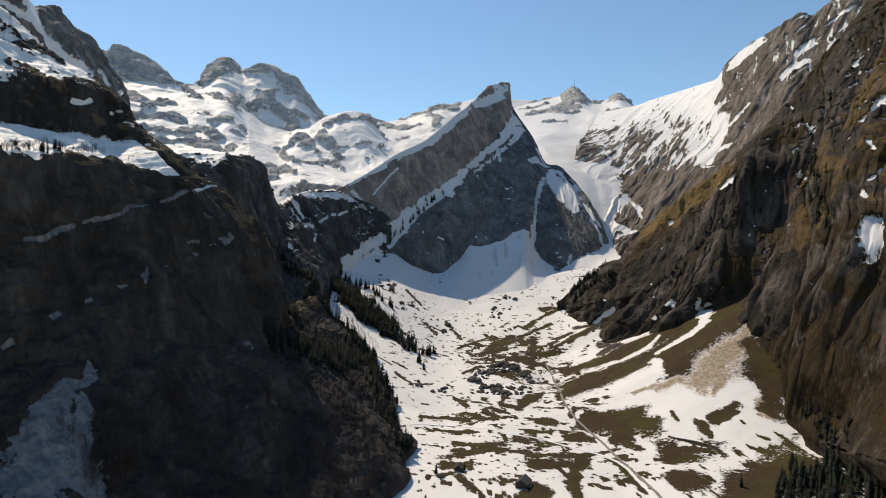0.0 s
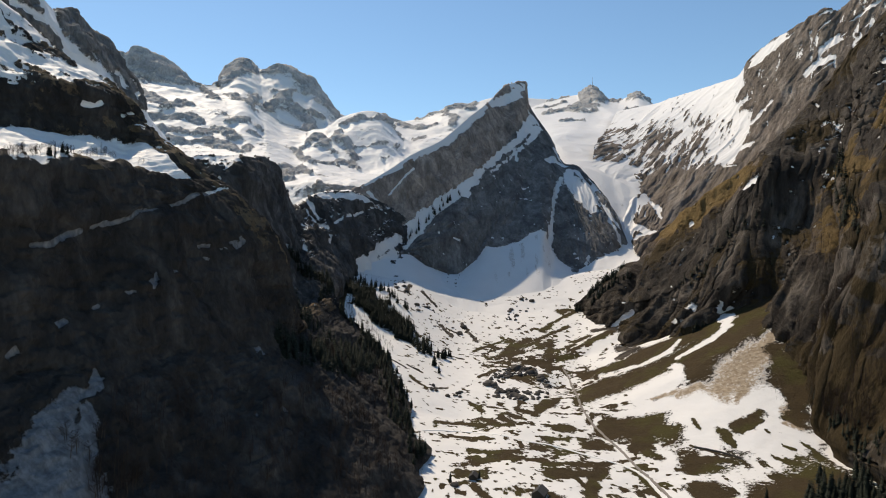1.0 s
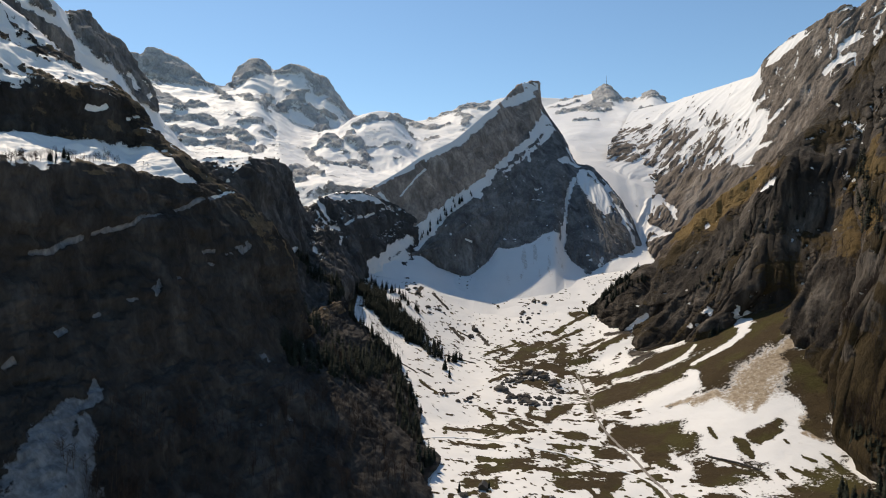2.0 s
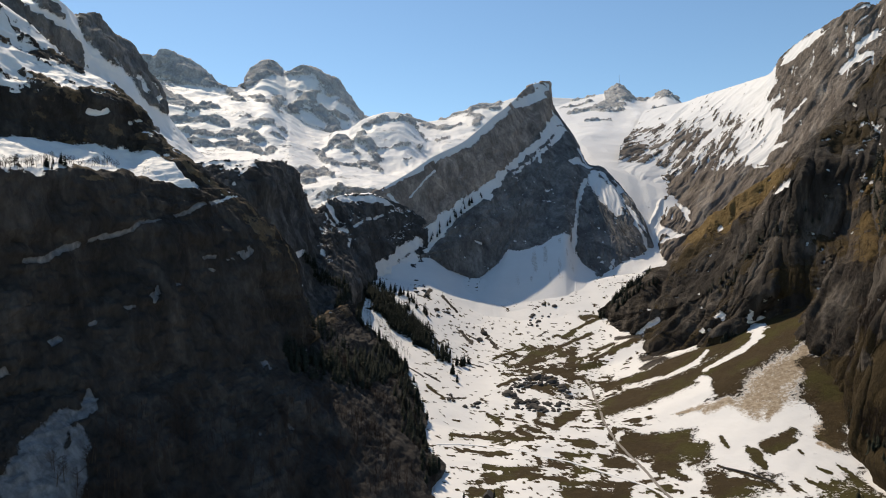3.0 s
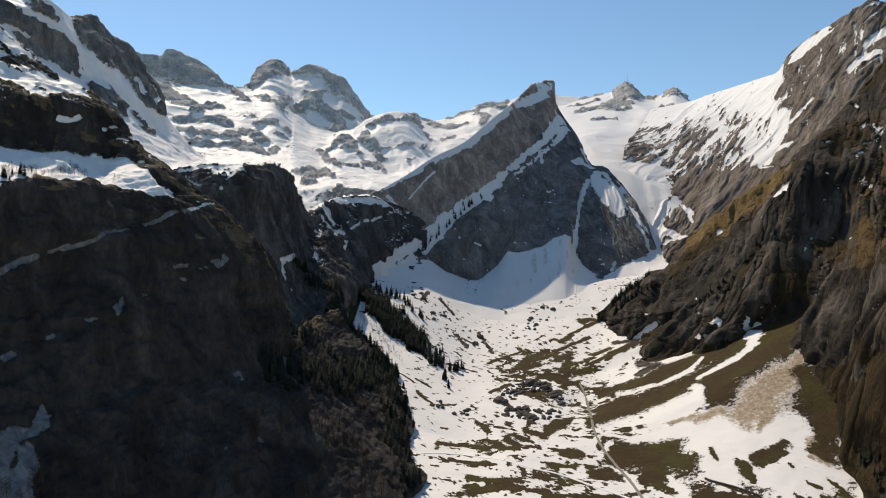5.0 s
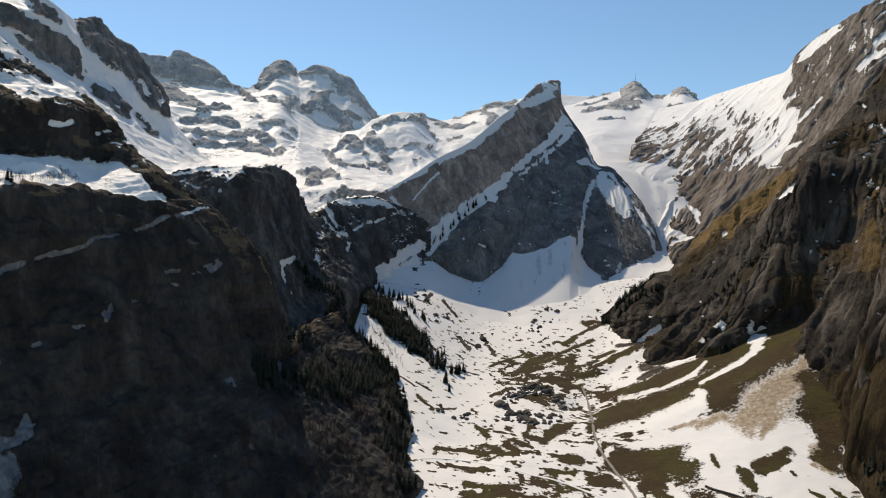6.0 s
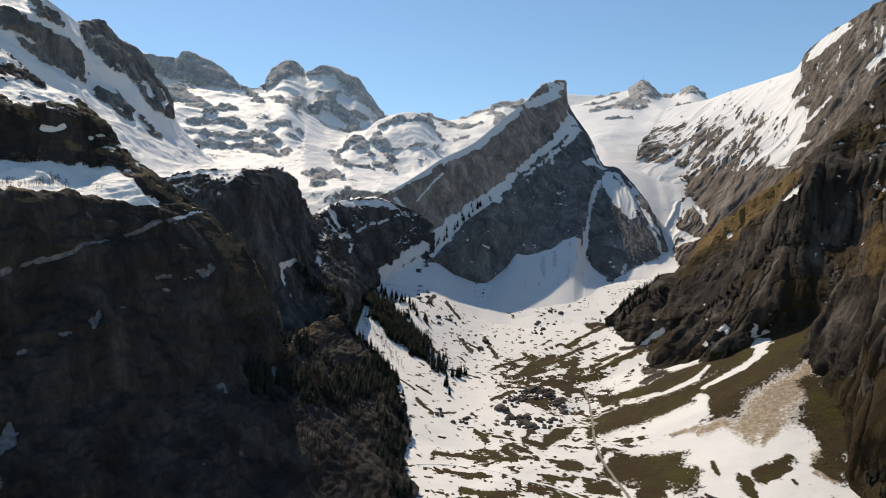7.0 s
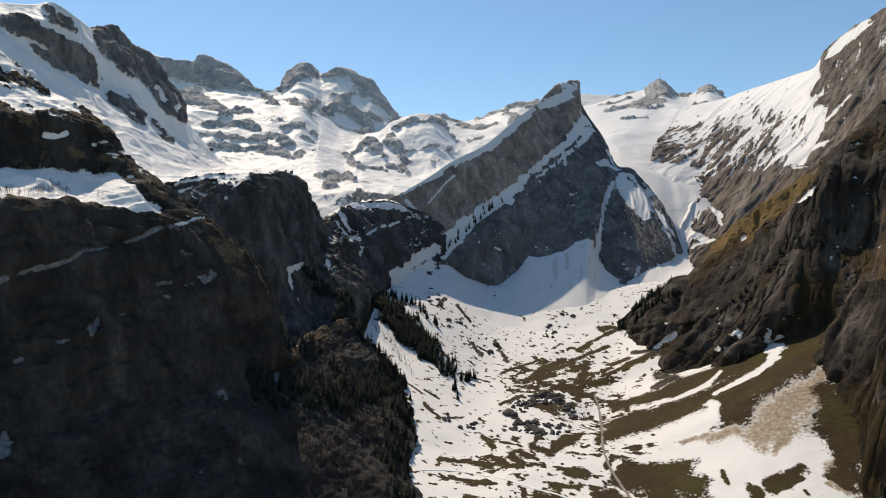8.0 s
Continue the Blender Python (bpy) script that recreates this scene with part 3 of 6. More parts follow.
cover_ground.append(("grass", line((164, 1042, 24, 4.7), (184, 1052, 27, 7.5))))
cover_ground.append(("grass", line((204, 1296, 76, 8.1), (227, 1299, 79, 5.8))))
cover_ground.append(("grass", line((218, 1080, 42, 4.8), (241, 1098, 54, 5.9), (273, 1109, 67, 6.9))))
cover_ground.append(("grass", line((30, 944, 15, 3.4), (58, 981, 17, 4.4))))
cover_ground.append(("dirt_shade", line((261, 757, 38, 3.4), (228, 761, 27, 2.0))))
cover_ground.append(("dirt_shade", line((342, 668, 43, 4.2), (323, 645, 31, 2.3))))
cover_ground.append(("grass", line((-66, 878, 28, 3.1), (-41, 849, 19, 3.0))))
cover_ground.append(("rock", line((-30, 858, 17, 3.1), (-15, 870, 14, 2.3))))
cover_ground.append(("rock", line((-58, 770, 8, 2.7), (-65, 776, 10, 2.1))))
cover_ground.append(("snow", line((260, 794, 45, 6.4), (240, 776, 34, 5.5), (210, 767, 23, 3.4))))
cover_ground.append(("snow", line((249, 882, 43, 1.6), (305, 862, 70, 2.3))))
cover_ground.append(("snow", line((336, 671, 42, 2.4), (320, 657, 33, 7.0), (290, 629, 21, 7.9))))
cover_ground.append(("snow", line((257, 744, 35, 6.6), (263, 709, 30, 8.9), (232, 657, 13, 8.2))))
cover_ground.append(("snow", line((315, 623, 22, 7.8), (314, 604, 17, 5.4))))
cover_ground.append(("snow", line((79, 922, 13, 4.1), (104, 887, 11, 3.2))))
cover_ground.append(("grass", line((183, 947, 15, 8.5), (208, 945, 24, 8.4))))
cover_ground.append(("grass", line((202, 1123, 40, 6.0), (228, 1131, 49, 6.1))))
cover_ground.append(("rock", line((-103, 1377, 127, 4.9), (-109, 1300, 114, 4.6))))
cover_ground.append(("rock", line((-77, 1348, 111, 4.8), (-45, 1296, 85, 3.5))))
cover_ground.append(("rock", line((-31, 1190, 58, 5.3), (-14, 1157, 46, 5.2))))
cover_ground.append(("rock", line((7, 1234, 58, 4.4), (32, 1143, 38, 4.1))))
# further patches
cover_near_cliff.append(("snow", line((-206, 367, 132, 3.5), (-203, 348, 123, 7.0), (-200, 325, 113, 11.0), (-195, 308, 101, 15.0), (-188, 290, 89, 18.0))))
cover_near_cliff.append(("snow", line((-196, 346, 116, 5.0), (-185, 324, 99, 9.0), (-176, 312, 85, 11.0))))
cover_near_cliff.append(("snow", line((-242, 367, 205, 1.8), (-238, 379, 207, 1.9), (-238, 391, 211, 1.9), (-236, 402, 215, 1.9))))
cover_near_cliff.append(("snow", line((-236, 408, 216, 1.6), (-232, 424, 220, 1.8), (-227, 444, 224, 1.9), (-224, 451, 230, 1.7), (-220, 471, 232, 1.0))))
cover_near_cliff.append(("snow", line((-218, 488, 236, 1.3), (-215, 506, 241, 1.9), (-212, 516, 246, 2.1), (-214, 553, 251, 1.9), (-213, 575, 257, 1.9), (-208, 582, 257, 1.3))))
cover_near_cliff.append(("snow", line((-222, 394, 167, 1.4), (-221, 397, 168, 1.4))))
cover_near_cliff.append(("snow", line((-214, 416, 175, 1.5), (-211, 422, 175, 1.4))))
cover_near_cliff.append(("snow", line((-204, 434, 178, 1.7), (-207, 443, 183, 1.6))))
cover_near_cliff.append(("snow", line((-203, 459, 187, 1.0), (-202, 462, 188, 1.0))))
cover_near_cliff.append(("snow", line((-188, 541, 205, 1.5), (-184, 554, 210, 1.6))))
cover_near_cliff.append(("snow", line((-194, 526, 203, 1.2), (-192, 533, 204, 1.2))))
cover_near_cliff.append(("snow", line((-201, 508, 196, 1.2), (-198, 512, 195, 1.2))))
cover_near_cliff.append(("snow", line((-227, 366, 160, 1.9), (-227, 372, 161, 1.9))))
cover_near_cliff.append(("snow", line((-159, 615, 118, 3.2), (-151, 597, 112, 2.8), (-145, 585, 108, 1.5))))
cover_near_cliff.append(("snow", line((-161, 515, 124, 1.2), (-159, 512, 121, 1.2))))
cover_shoulder_peak.append(("crag", line((-703, 1016, 609, 24.9), (-700, 1041, 608, 15.9))))
cover_shoulder_peak.append(("crag", line((-683, 926, 561, 24.7), (-680, 961, 561, 28.8), (-684, 1015, 551, 36.7), (-687, 1049, 540, 30.3), (-682, 1072, 523, 15.3))))
cover_shoulder_peak.append(("crag", line((-675, 950, 527, 17.6), (-682, 996, 528, 17.0), (-676, 1027, 519, 15.9))))
cover_shoulder_peak.append(("crag", line((-747, 1217, 648, 23.4), (-725, 1200, 613, 53.3), (-705, 1195, 584, 38.3), (-723, 1261, 594, 29.5))))
cover_shoulder_peak.append(("crag", line((-753, 1290, 638, 17.2), (-741, 1323, 624, 16.3), (-738, 1347, 618, 15.9))))
cover_shoulder_peak.append(("crag", line((-716, 1262, 577, 22.1), (-718, 1306, 583, 28.3), (-723, 1355, 580, 32.2), (-703, 1352, 548, 26.4), (-689, 1339, 526, 17.4))))
cover_shoulder_peak.append(("crag", line((-697, 1285, 538, 20.3), (-690, 1312, 520, 19.6))))
cover_shoulder_peak.append(("crag", line((-666, 1101, 491, 18.4), (-661, 1133, 494, 25.5), (-644, 1143, 480, 16.7), (-633, 1141, 464, 12.6))))
cover_shoulder_peak.append(("crag", line((-685, 1360, 518, 17.1), (-685, 1360, 518, 17.1))))
cover_shoulder_peak.append(("crag", line((-651, 1219, 460, 19.7), (-642, 1227, 450, 15.7))))
cover_shoulder_peak.append(("crag", line((-706, 1525, 466, 4.7), (-706, 1525, 466, 4.7))))
cover_shoulder_peak.append(("snow", line((-682, 1186, 523, 10.2), (-675, 1197, 510, 19.6), (-673, 1227, 505, 14.6))))
cover_shoulder_peak.append(("snow", line((-688, 1336, 523, 7.2), (-703, 1382, 544, 4.9))))
cover_shoulder_peak.append(("snow", line((-627, 1137, 454, 15.2), (-651, 1208, 461, 11.4))))
cover_shoulder_peak.append(("snow", line((-699, 1119, 562, 25.7), (-693, 1143, 538, 35.1), (-689, 1187, 543, 18.4), (-699, 1261, 549, 10.4))))
cover_summit_range.append(("crag", line((504, 4061, 1097, 23.9), (587, 4029, 1099, 21.3), (669, 4112, 1140, 22.3))))
cover_summit_range.append(("crag", line((644, 3749, 1027, 28.9), (724, 3835, 1060, 49.1), (808, 4016, 1145, 53.0), (850, 4052, 1170, 47.6), (848, 3882, 1096, 32.6))))
cover_summit_range.append(("crag", line((534, 3767, 1012, 22.3), (624, 3626, 983, 28.0), (704, 3558, 968, 39.5), (749, 3560, 967, 28.8))))
cover_summit_range.append(("crag", line((1001, 4360, 1217, 26.1), (1089, 4425, 1222, 31.2))))
cover_summit_range.append(("crag", line((1123, 4241, 1194, 38.7), (1146, 4198, 1201, 54.8), (1220, 4294, 1227, 32.9))))
cover_summit_range.append(("crag", line((1212, 4178, 1176, 23.8), (1236, 4162, 1151, 32.0))))
cover_summit_range.append(("crag", line((917, 3510, 963, 15.7), (955, 3486, 963, 22.3))))
cover_summit_range.append(("crag", line((480, 3077, 813, 7.0), (547, 3085, 820, 11.7), (601, 3092, 820, 7.2))))
cover_summit_range.append(("snow", line((851, 4420, 1286, 14.0), (872, 4396, 1295, 11.4))))
cover_slab_slope.append(("rock", line((476, 2184, 529, 30.7), (524, 2232, 551, 26.9), (554, 2284, 573, 19.7))))
cover_slab_slope.append(("snow", line((962, 2121, 816, 19.2), (977, 2064, 830, 35.0), (997, 2018, 849, 26.3))))
cover_slab_slope.append(("snow", line((969, 1801, 694, 14.9), (987, 1781, 706, 20.8), (1010, 1758, 726, 16.5))))
cover_slab_slope.append(("snow", line((1013, 1802, 757, 13.9), (1036, 1792, 777, 17.7))))
cover_slab_slope.append(("snow", line((806, 1848, 488, 17.2), (817, 1816, 497, 10.5))))
cover_slab_slope.append(("rock", line((916, 2093, 701, 25.5), (926, 2080, 724, 21.5))))
cover_slab_slope.append(("rock", line((890, 2031, 644, 16.0), (896, 1974, 651, 20.6), (915, 1970, 680, 17.1))))
cover_flatiron.append(("snow", line((-183, 1591, 390, 4.2), (-149, 1612, 409, 5.8))))
cover_flatiron.append(("snow", line((-128, 1632, 434, 4.3), (-76, 1679, 472, 7.9), (-19, 1734, 513, 8.2), (42, 1819, 581, 7.5), (75, 1876, 615, 7.7))))
cover_flatiron.append(("snow", line((179, 1909, 536, 5.8), (206, 1987, 584, 12.6), (240, 2062, 623, 17.9))))
cover_flatiron.append(("snow", line((256, 1883, 461, 9.8), (291, 1930, 467, 16.2), (311, 1925, 450, 12.1))))
cover_flatiron.append(("snow", line((392, 1787, 337, 8.0), (406, 1715, 288, 7.7), (421, 1689, 255, 5.9))))
cover_flatiron.append(("snow", line((329, 1838, 401, 21.4), (349, 1797, 369, 27.0), (367, 1750, 332, 21.0))))
cover_ground.append(("grass", line((214, 938, 28, 9.0), (248, 912, 44, 13.0), (287, 893, 67, 14.8), (326, 886, 88, 16.0), (355, 869, 103, 12.8), (377, 836, 112, 10.5))))
cover_ground.append(("grass", line((283, 800, 58, 18.2), (317, 805, 78, 31.4), (351, 797, 95, 24.3), (374, 783, 103, 12.5))))
cover_ground.append(("grass", line((167, 880, 8, 8.3), (203, 882, 21, 11.0), (230, 848, 33, 9.0), (264, 846, 51, 7.1), (280, 831, 59, 4.8))))
cover_ground.append(("grass", line((170, 727, 6, 9.9), (193, 723, 10, 19.6), (216, 703, 14, 23.8), (239, 725, 24, 14.8), (190, 690, 6, 16.5))))
cover_ground.append(("grass", line((309, 681, 38, 11.4), (333, 692, 48, 27.5), (356, 717, 66, 41.4), (376, 730, 80, 26.5))))
cover_ground.append(("grass", line((265, 648, 19, 12.8), (263, 630, 15, 13.1))))
cover_ground.append(("grass", line((222, 607, 5, 11.8), (243, 610, 9, 12.5), (257, 600, 10, 6.6))))
cover_ground.append(("grass", line((188, 644, 2, 7.3), (194, 634, 2, 5.3))))
cover_ground.append(("snow", line((158, 775, 9, 3.1), (186, 746, 12, 4.1), (218, 745, 20, 7.6), (250, 739, 31, 8.0))))
cover_ground.append(("snow", line((204, 766, 19, 4.3), (238, 780, 35, 13.5), (263, 787, 48, 11.7), (274, 814, 54, 7.2))))
cover_ground.append(("snow", line((209, 905, 24, 2.1), (246, 881, 44, 2.9), (284, 874, 64, 3.7), (304, 893, 77, 3.2))))
cover_ground.append(("snow", line((283, 840, 61, 2.4), (331, 844, 87, 3.9), (357, 857, 103, 4.3))))
cover_ground.append(("snow", line((256, 706, 27, 28.7), (273, 677, 27, 33.4), (320, 704, 48, 15.6), (301, 656, 29, 15.7), (323, 650, 32, 28.2), (337, 637, 31, 17.0))))
cover_ground.append(("snow", line((249, 662, 18, 19.3), (242, 621, 10, 12.1))))
cover_ground.append(("dirt_shade", line((380, 779, 104, 7.0), (356, 763, 86, 14.1), (322, 743, 64, 18.9), (291, 729, 45, 12.0))))
cover_ground.append(("dirt_shade", line((318, 719, 53, 8.0), (299, 700, 40, 3.0))))
cover_ground.append(("dirt_shade", line((254, 748, 35, 4.2), (280, 749, 47, 4.5))))
cover_ground.append(("dirt_shade", line((335, 662, 38, 5.7), (331, 641, 31, 4.6))))
cover_rib_cliff.append(("grass", line((396, 1151, 250, 12.7), (418, 1122, 272, 13.2), (441, 1091, 303, 15.6), (459, 1049, 317, 11.1), (451, 944, 329, 7.4))))
cover_rib_cliff.append(("snow", line((448, 1073, 301, 3.5), (459, 1058, 317, 3.6))))
cover_rib_cliff.append(("snow", line((438, 984, 299, 8.8), (440, 961, 304, 10.7), (441, 944, 309, 7.0))))
cover_rib_cliff.append(("snow", line((402, 1119, 242, 4.9), (408, 1130, 250, 4.7))))
cover_rib_cliff.append(("snow", line((338, 945, 121, 6.8), (343, 938, 117, 5.5))))
cover_rib_cliff.append(("snow", line((367, 902, 109, 8.7), (375, 898, 115, 9.0), (365, 888, 99, 6.0))))
cover_rib_cliff.append(("snow", line((319, 955, 97, 5.3), (319, 955, 97, 5.3))))
cover_rib_cliff.append(("snow", line((270, 1120, 65, 7.8), (291, 1106, 86, 7.9), (295, 1100, 96, 5.4))))
cover_far_range.append(("crag", line((-1827, 3296, 1212, 61.4), (-1777, 3321, 1209, 101.5), (-1718, 3325, 1210, 122.0), (-1615, 3311, 1159, 118.4), (-1542, 3321, 1129, 90.4), (-1445, 3313, 1075, 45.0))))
cover_far_range.append(("crag", line((-1750, 3349, 1254, 42.0), (-1712, 3347, 1241, 56.7))))
cover_far_range.append(("crag", line((-1664, 3114, 1033, 52.5), (-1417, 2784, 881, 67.6), (-1285, 2678, 823, 38.2), (-1225, 2711, 824, 35.9))))
cover_far_range.append(("crag", line((-1239, 2513, 730, 30.9), (-1171, 2519, 724, 33.8))))
cover_far_range.append(("crag", line((-1140, 2526, 725, 23.7), (-1101, 2573, 741, 32.1), (-1063, 2543, 712, 21.9))))
cover_far_range.append(("crag", line((-1204, 2423, 672, 19.6), (-1128, 2432, 662, 22.8), (-1064, 2441, 657, 17.2))))
cover_far_range.append(("crag", line((-1137, 2358, 617, 18.3), (-1060, 2357, 605, 33.6), (-996, 2338, 591, 23.6))))
cover_far_range.append(("crag", line((-1005, 2436, 650, 32.5), (-985, 2496, 672, 36.4), (-920, 2477, 657, 26.7), (-863, 2416, 624, 25.2))))
cover_far_range.append(("crag", line((-953, 2365, 605, 26.9), (-872, 2327, 578, 31.7), (-759, 2195, 536, 21.7), (-789, 2361, 582, 13.1))))
cover_far_range.append(("crag", line((-944, 2605, 726, 20.0), (-911, 2642, 740, 27.8))))
cover_far_range.append(("crag", line((-833, 2524, 664, 17.8), (-797, 2556, 646, 27.9))))
cover_far_range.append(("crag", line((-1212, 2605, 789, 20.1), (-1231, 2810, 859, 18.3), (-1174, 2738, 829, 15.0))))
cover_far_range.append(("crag", line((-1373, 3399, 1055, 24.0), (-1206, 3104, 939, 21.3))))
cover_far_range.append(("crag", line((-1359, 3653, 1166, 49.6), (-1352, 3774, 1265, 83.9), (-1332, 3863, 1324, 78.7), (-1288, 3890, 1330, 45.3))))
cover_far_range.append(("crag", line((-1416, 3670, 1160, 16.2), (-1416, 3670, 1160, 16.2))))
cover_far_range.append(("crag", line((-1175, 3839, 1273, 30.1), (-1107, 3826, 1285, 47.3), (-1028, 3856, 1289, 63.2), (-981, 3878, 1277, 39.4))))
cover_far_range.append(("crag", line((-955, 3848, 1233, 38.4), (-912, 3847, 1201, 47.9), (-899, 3767, 1126, 30.9))))
cover_far_range.append(("crag", line((-1226, 3347, 1018, 21.8), (-1095, 3154, 948, 34.5), (-1012, 3040, 880, 22.9))))
cover_far_range.append(("crag", line((-1167, 3584, 1074, 21.9), (-1059, 3176, 934, 24.3))))
cover_far_range.append(("crag", line((-1080, 3419, 963, 24.7), (-1060, 3562, 1010, 30.4), (-1011, 3617, 1060, 41.1), (-996, 3677, 1116, 26.0))))
cover_far_range.append(("crag", line((-923, 3595, 998, 34.0), (-880, 3556, 942, 41.6), (-820, 3507, 883, 31.0), (-841, 3467, 846, 17.6))))
cover_far_range.append(("crag", line((-845, 3752, 1082, 29.4), (-809, 3819, 1073, 39.2), (-767, 3864, 1029, 23.9))))
cover_far_range.append(("crag", line((-842, 3601, 983, 18.8), (-795, 3610, 952, 22.5))))
cover_far_range.append(("crag", line((-619, 2497, 594, 10.9), (-600, 2558, 633, 18.8), (-603, 2663, 674, 26.1), (-531, 2507, 613, 20.9))))
cover_far_range.append(("crag", line((-504, 2599, 673, 21.7), (-472, 2531, 639, 26.6), (-437, 2491, 599, 20.0), (-391, 2421, 544, 16.0))))
cover_far_range.append(("crag", line((-498, 2689, 725, 16.1), (-452, 2703, 747, 22.4), (-410, 2738, 770, 19.6))))
cover_far_range.append(("crag", line((-651, 2490, 589, 12.5), (-583, 2364, 538, 17.1), (-498, 2152, 490, 12.9))))
cover_far_range.append(("crag", line((-504, 2211, 503, 13.2), (-469, 2240, 500, 15.5), (-420, 2190, 485, 10.0))))
cover_far_range.append(("crag", line((-448, 2379, 528, 18.9), (-403, 2374, 517, 21.1), (-363, 2295, 487, 12.2))))
cover_far_range.append(("crag", line((-540, 1904, 433, 16.6), (-535, 1974, 450, 26.7), (-468, 1741, 391, 18.8))))
cover_far_range.append(("crag", line((-574, 1923, 444, 9.8), (-555, 1897, 436, 9.7))))
cover_far_range.append(("crag", line((-495, 1991, 451, 9.3), (-427, 1831, 416, 7.2))))
cover_far_range.append(("crag", line((-426, 2494, 599, 7.0), (-353, 2522, 609, 9.8), (-299, 2551, 622, 6.9))))
cover_far_range.append(("crag", line((-362, 2746, 766, 16.1), (-318, 2882, 780, 13.4))))
cover_far_range.append(("crag", line((-424, 4424, 1080, 25.7), (-329, 4255, 1016, 43.7), (-233, 4218, 1011, 43.4), (-158, 4194, 1024, 33.7))))
cover_far_range.append(("crag", line((-87, 4326, 1118, 25.4), (-28, 4233, 1079, 34.8), (-44, 4098, 1005, 23.9))))
cover_far_range.append(("crag", line((46, 4428, 1176, 18.8), (104, 4388, 1167, 18.8))))
cover_far_range.append(("crag", line((-215, 3047, 722, 13.6), (-199, 3662, 842, 12.5))))
cover_far_range.append(("crag", line((-294, 2422, 544, 6.8), (-265, 2451, 558, 5.5))))
cover_far_range.append(("crag", line((-360, 1624, 371, 2.7), (-292, 1578, 345, 2.4), (-262, 1565, 351, 2.4))))
cover_far_range.append(("snow", line((-1136, 3748, 1193, 30.0), (-1042, 3721, 1171, 28.8))))
cover_far_range.append(("snow", line((-1191, 3705, 1170, 25.4), (-1148, 3627, 1090, 28.8), (-1107, 3606, 1058, 18.8))))
cover_far_range.append(("snow", line((-1297, 3492, 1086, 20.7), (-1235, 3589, 1115, 25.3))))
cover_summit_range.append(("crag", line((467, 3619, 962, 27.2), (604, 3699, 1003, 37.2), (725, 3756, 1033, 52.3), (786, 3744, 1036, 53.3))))
cover_summit_range.append(("crag", line((1101, 4026, 1143, 42.3), (1145, 4062, 1157, 37.9))))
cover_ground.append(("snow", line((360, 882, 107, 6.5), (369, 882, 112, 6.5), (352, 864, 101, 5.0))))
cover_ground.append(("snow", line((397, 1106, 100, 5.9), (399, 1090, 96, 5.8))))
cover_ground.append(("rock", line((259, 1029, 43, 10.6), (265, 969, 53, 9.2), (242, 967, 41, 6.7))))
cover_ground.append(("rock", line((240, 1148, 56, 6.1), (269, 1111, 66, 7.3))))
cover_ground.append(("grass", line((173, 1230, 58, 3.6), (209, 1264, 70, 5.3), (234, 1285, 78, 5.3))))
cover_ground.append(("grass", line((139, 1150, 39, 4.4), (178, 1187, 49, 4.6), (206, 1209, 56, 5.1))))
cover_ground.append(("grass", line((189, 1072, 34, 4.6), (226, 1097, 48, 5.9), (250, 1101, 57, 4.7))))
cover_ground.append(("grass", line((26, 1090, 29, 3.3), (55, 1120, 34, 3.3), (86, 1158, 39, 3.4))))
cover_ground.append(("grass", line((87, 1094, 29, 4.2), (117, 1119, 34, 5.3), (143, 1142, 38, 4.4))))
cover_ground.append(("rock", line((109, 1212, 50, 2.1), (127, 1235, 56, 2.2))))
cover_ground.append(("rock", line((-14, 1184, 51, 2.6), (1, 1174, 46, 2.6))))
cover_ground.append(("rock", line((-37, 1052, 34, 2.3), (9, 1044, 23, 1.8))))
cover_ground.append(("rock", line((-74, 927, 35, 2.0), (-52, 914, 27, 2.0))))
cover_ground.append(("rock", line((-112, 944, 48, 1.7), (-75, 913, 34, 1.6))))
cover_flatiron.append(("snow", line((-219, 1392, 168, 15.0), (-196, 1413, 177, 20.2), (-170, 1497, 211, 21.1), (-134, 1534, 234, 18.8), (-84, 1578, 286, 16.5), (-30, 1617, 324, 11.4), (26, 1659, 348, 9.0))))
cover_flatiron.append(("snow", line((-180, 1594, 393, 5.6), (-150, 1614, 412, 8.8))))
cover_flatiron.append(("snow", line((-117, 1637, 434, 5.8), (-76, 1675, 465, 10.7), (-26, 1724, 502, 12.8), (18, 1776, 546, 10.1), (66, 1857, 601, 10.8))))
cover_flatiron.append(("snow", line((106, 1930, 636, 7.5), (147, 2008, 669, 14.1), (189, 2049, 693, 14.5))))
cover_flatiron.append(("rock", line((130, 2011, 694, 10.2), (159, 2059, 721, 10.5))))
cover_flatiron.append(("snow", line((323, 1843, 407, 18.2), (344, 1809, 377, 27.1), (367, 1774, 350, 23.3), (345, 1731, 316, 13.7))))
cover_flatiron.append(("rock", line((367, 1862, 403, 9.3), (376, 1844, 386, 7.4))))
cover_flatiron.append(("rock", line((391, 1818, 363, 7.5), (402, 1773, 329, 7.2))))
cover_near_cliff.append(("rock", line((-305, 475, 314, 8.6), (-299, 496, 312, 10.1), (-292, 513, 322, 8.3))))
cover_near_cliff.append(("rock", line((-307, 467, 302, 10.7), (-300, 492, 301, 11.6))))
cover_near_cliff.append(("snow", line((-296, 505, 318, 2.1), (-292, 513, 318, 2.5), (-289, 519, 323, 2.0))))
cover_shoulder_peak.append(("crag", line((-630, 1101, 461, 8.5), (-631, 1137, 459, 8.6))))
cover_shoulder_peak.append(("crag", line((-658, 1104, 482, 8.9), (-643, 1106, 472, 8.7))))
cover_buttress.append(("snow", line((-213, 1354, 169, 12.1), (-194, 1402, 180, 17.5), (-171, 1459, 208, 16.6), (-145, 1508, 227, 14.5))))
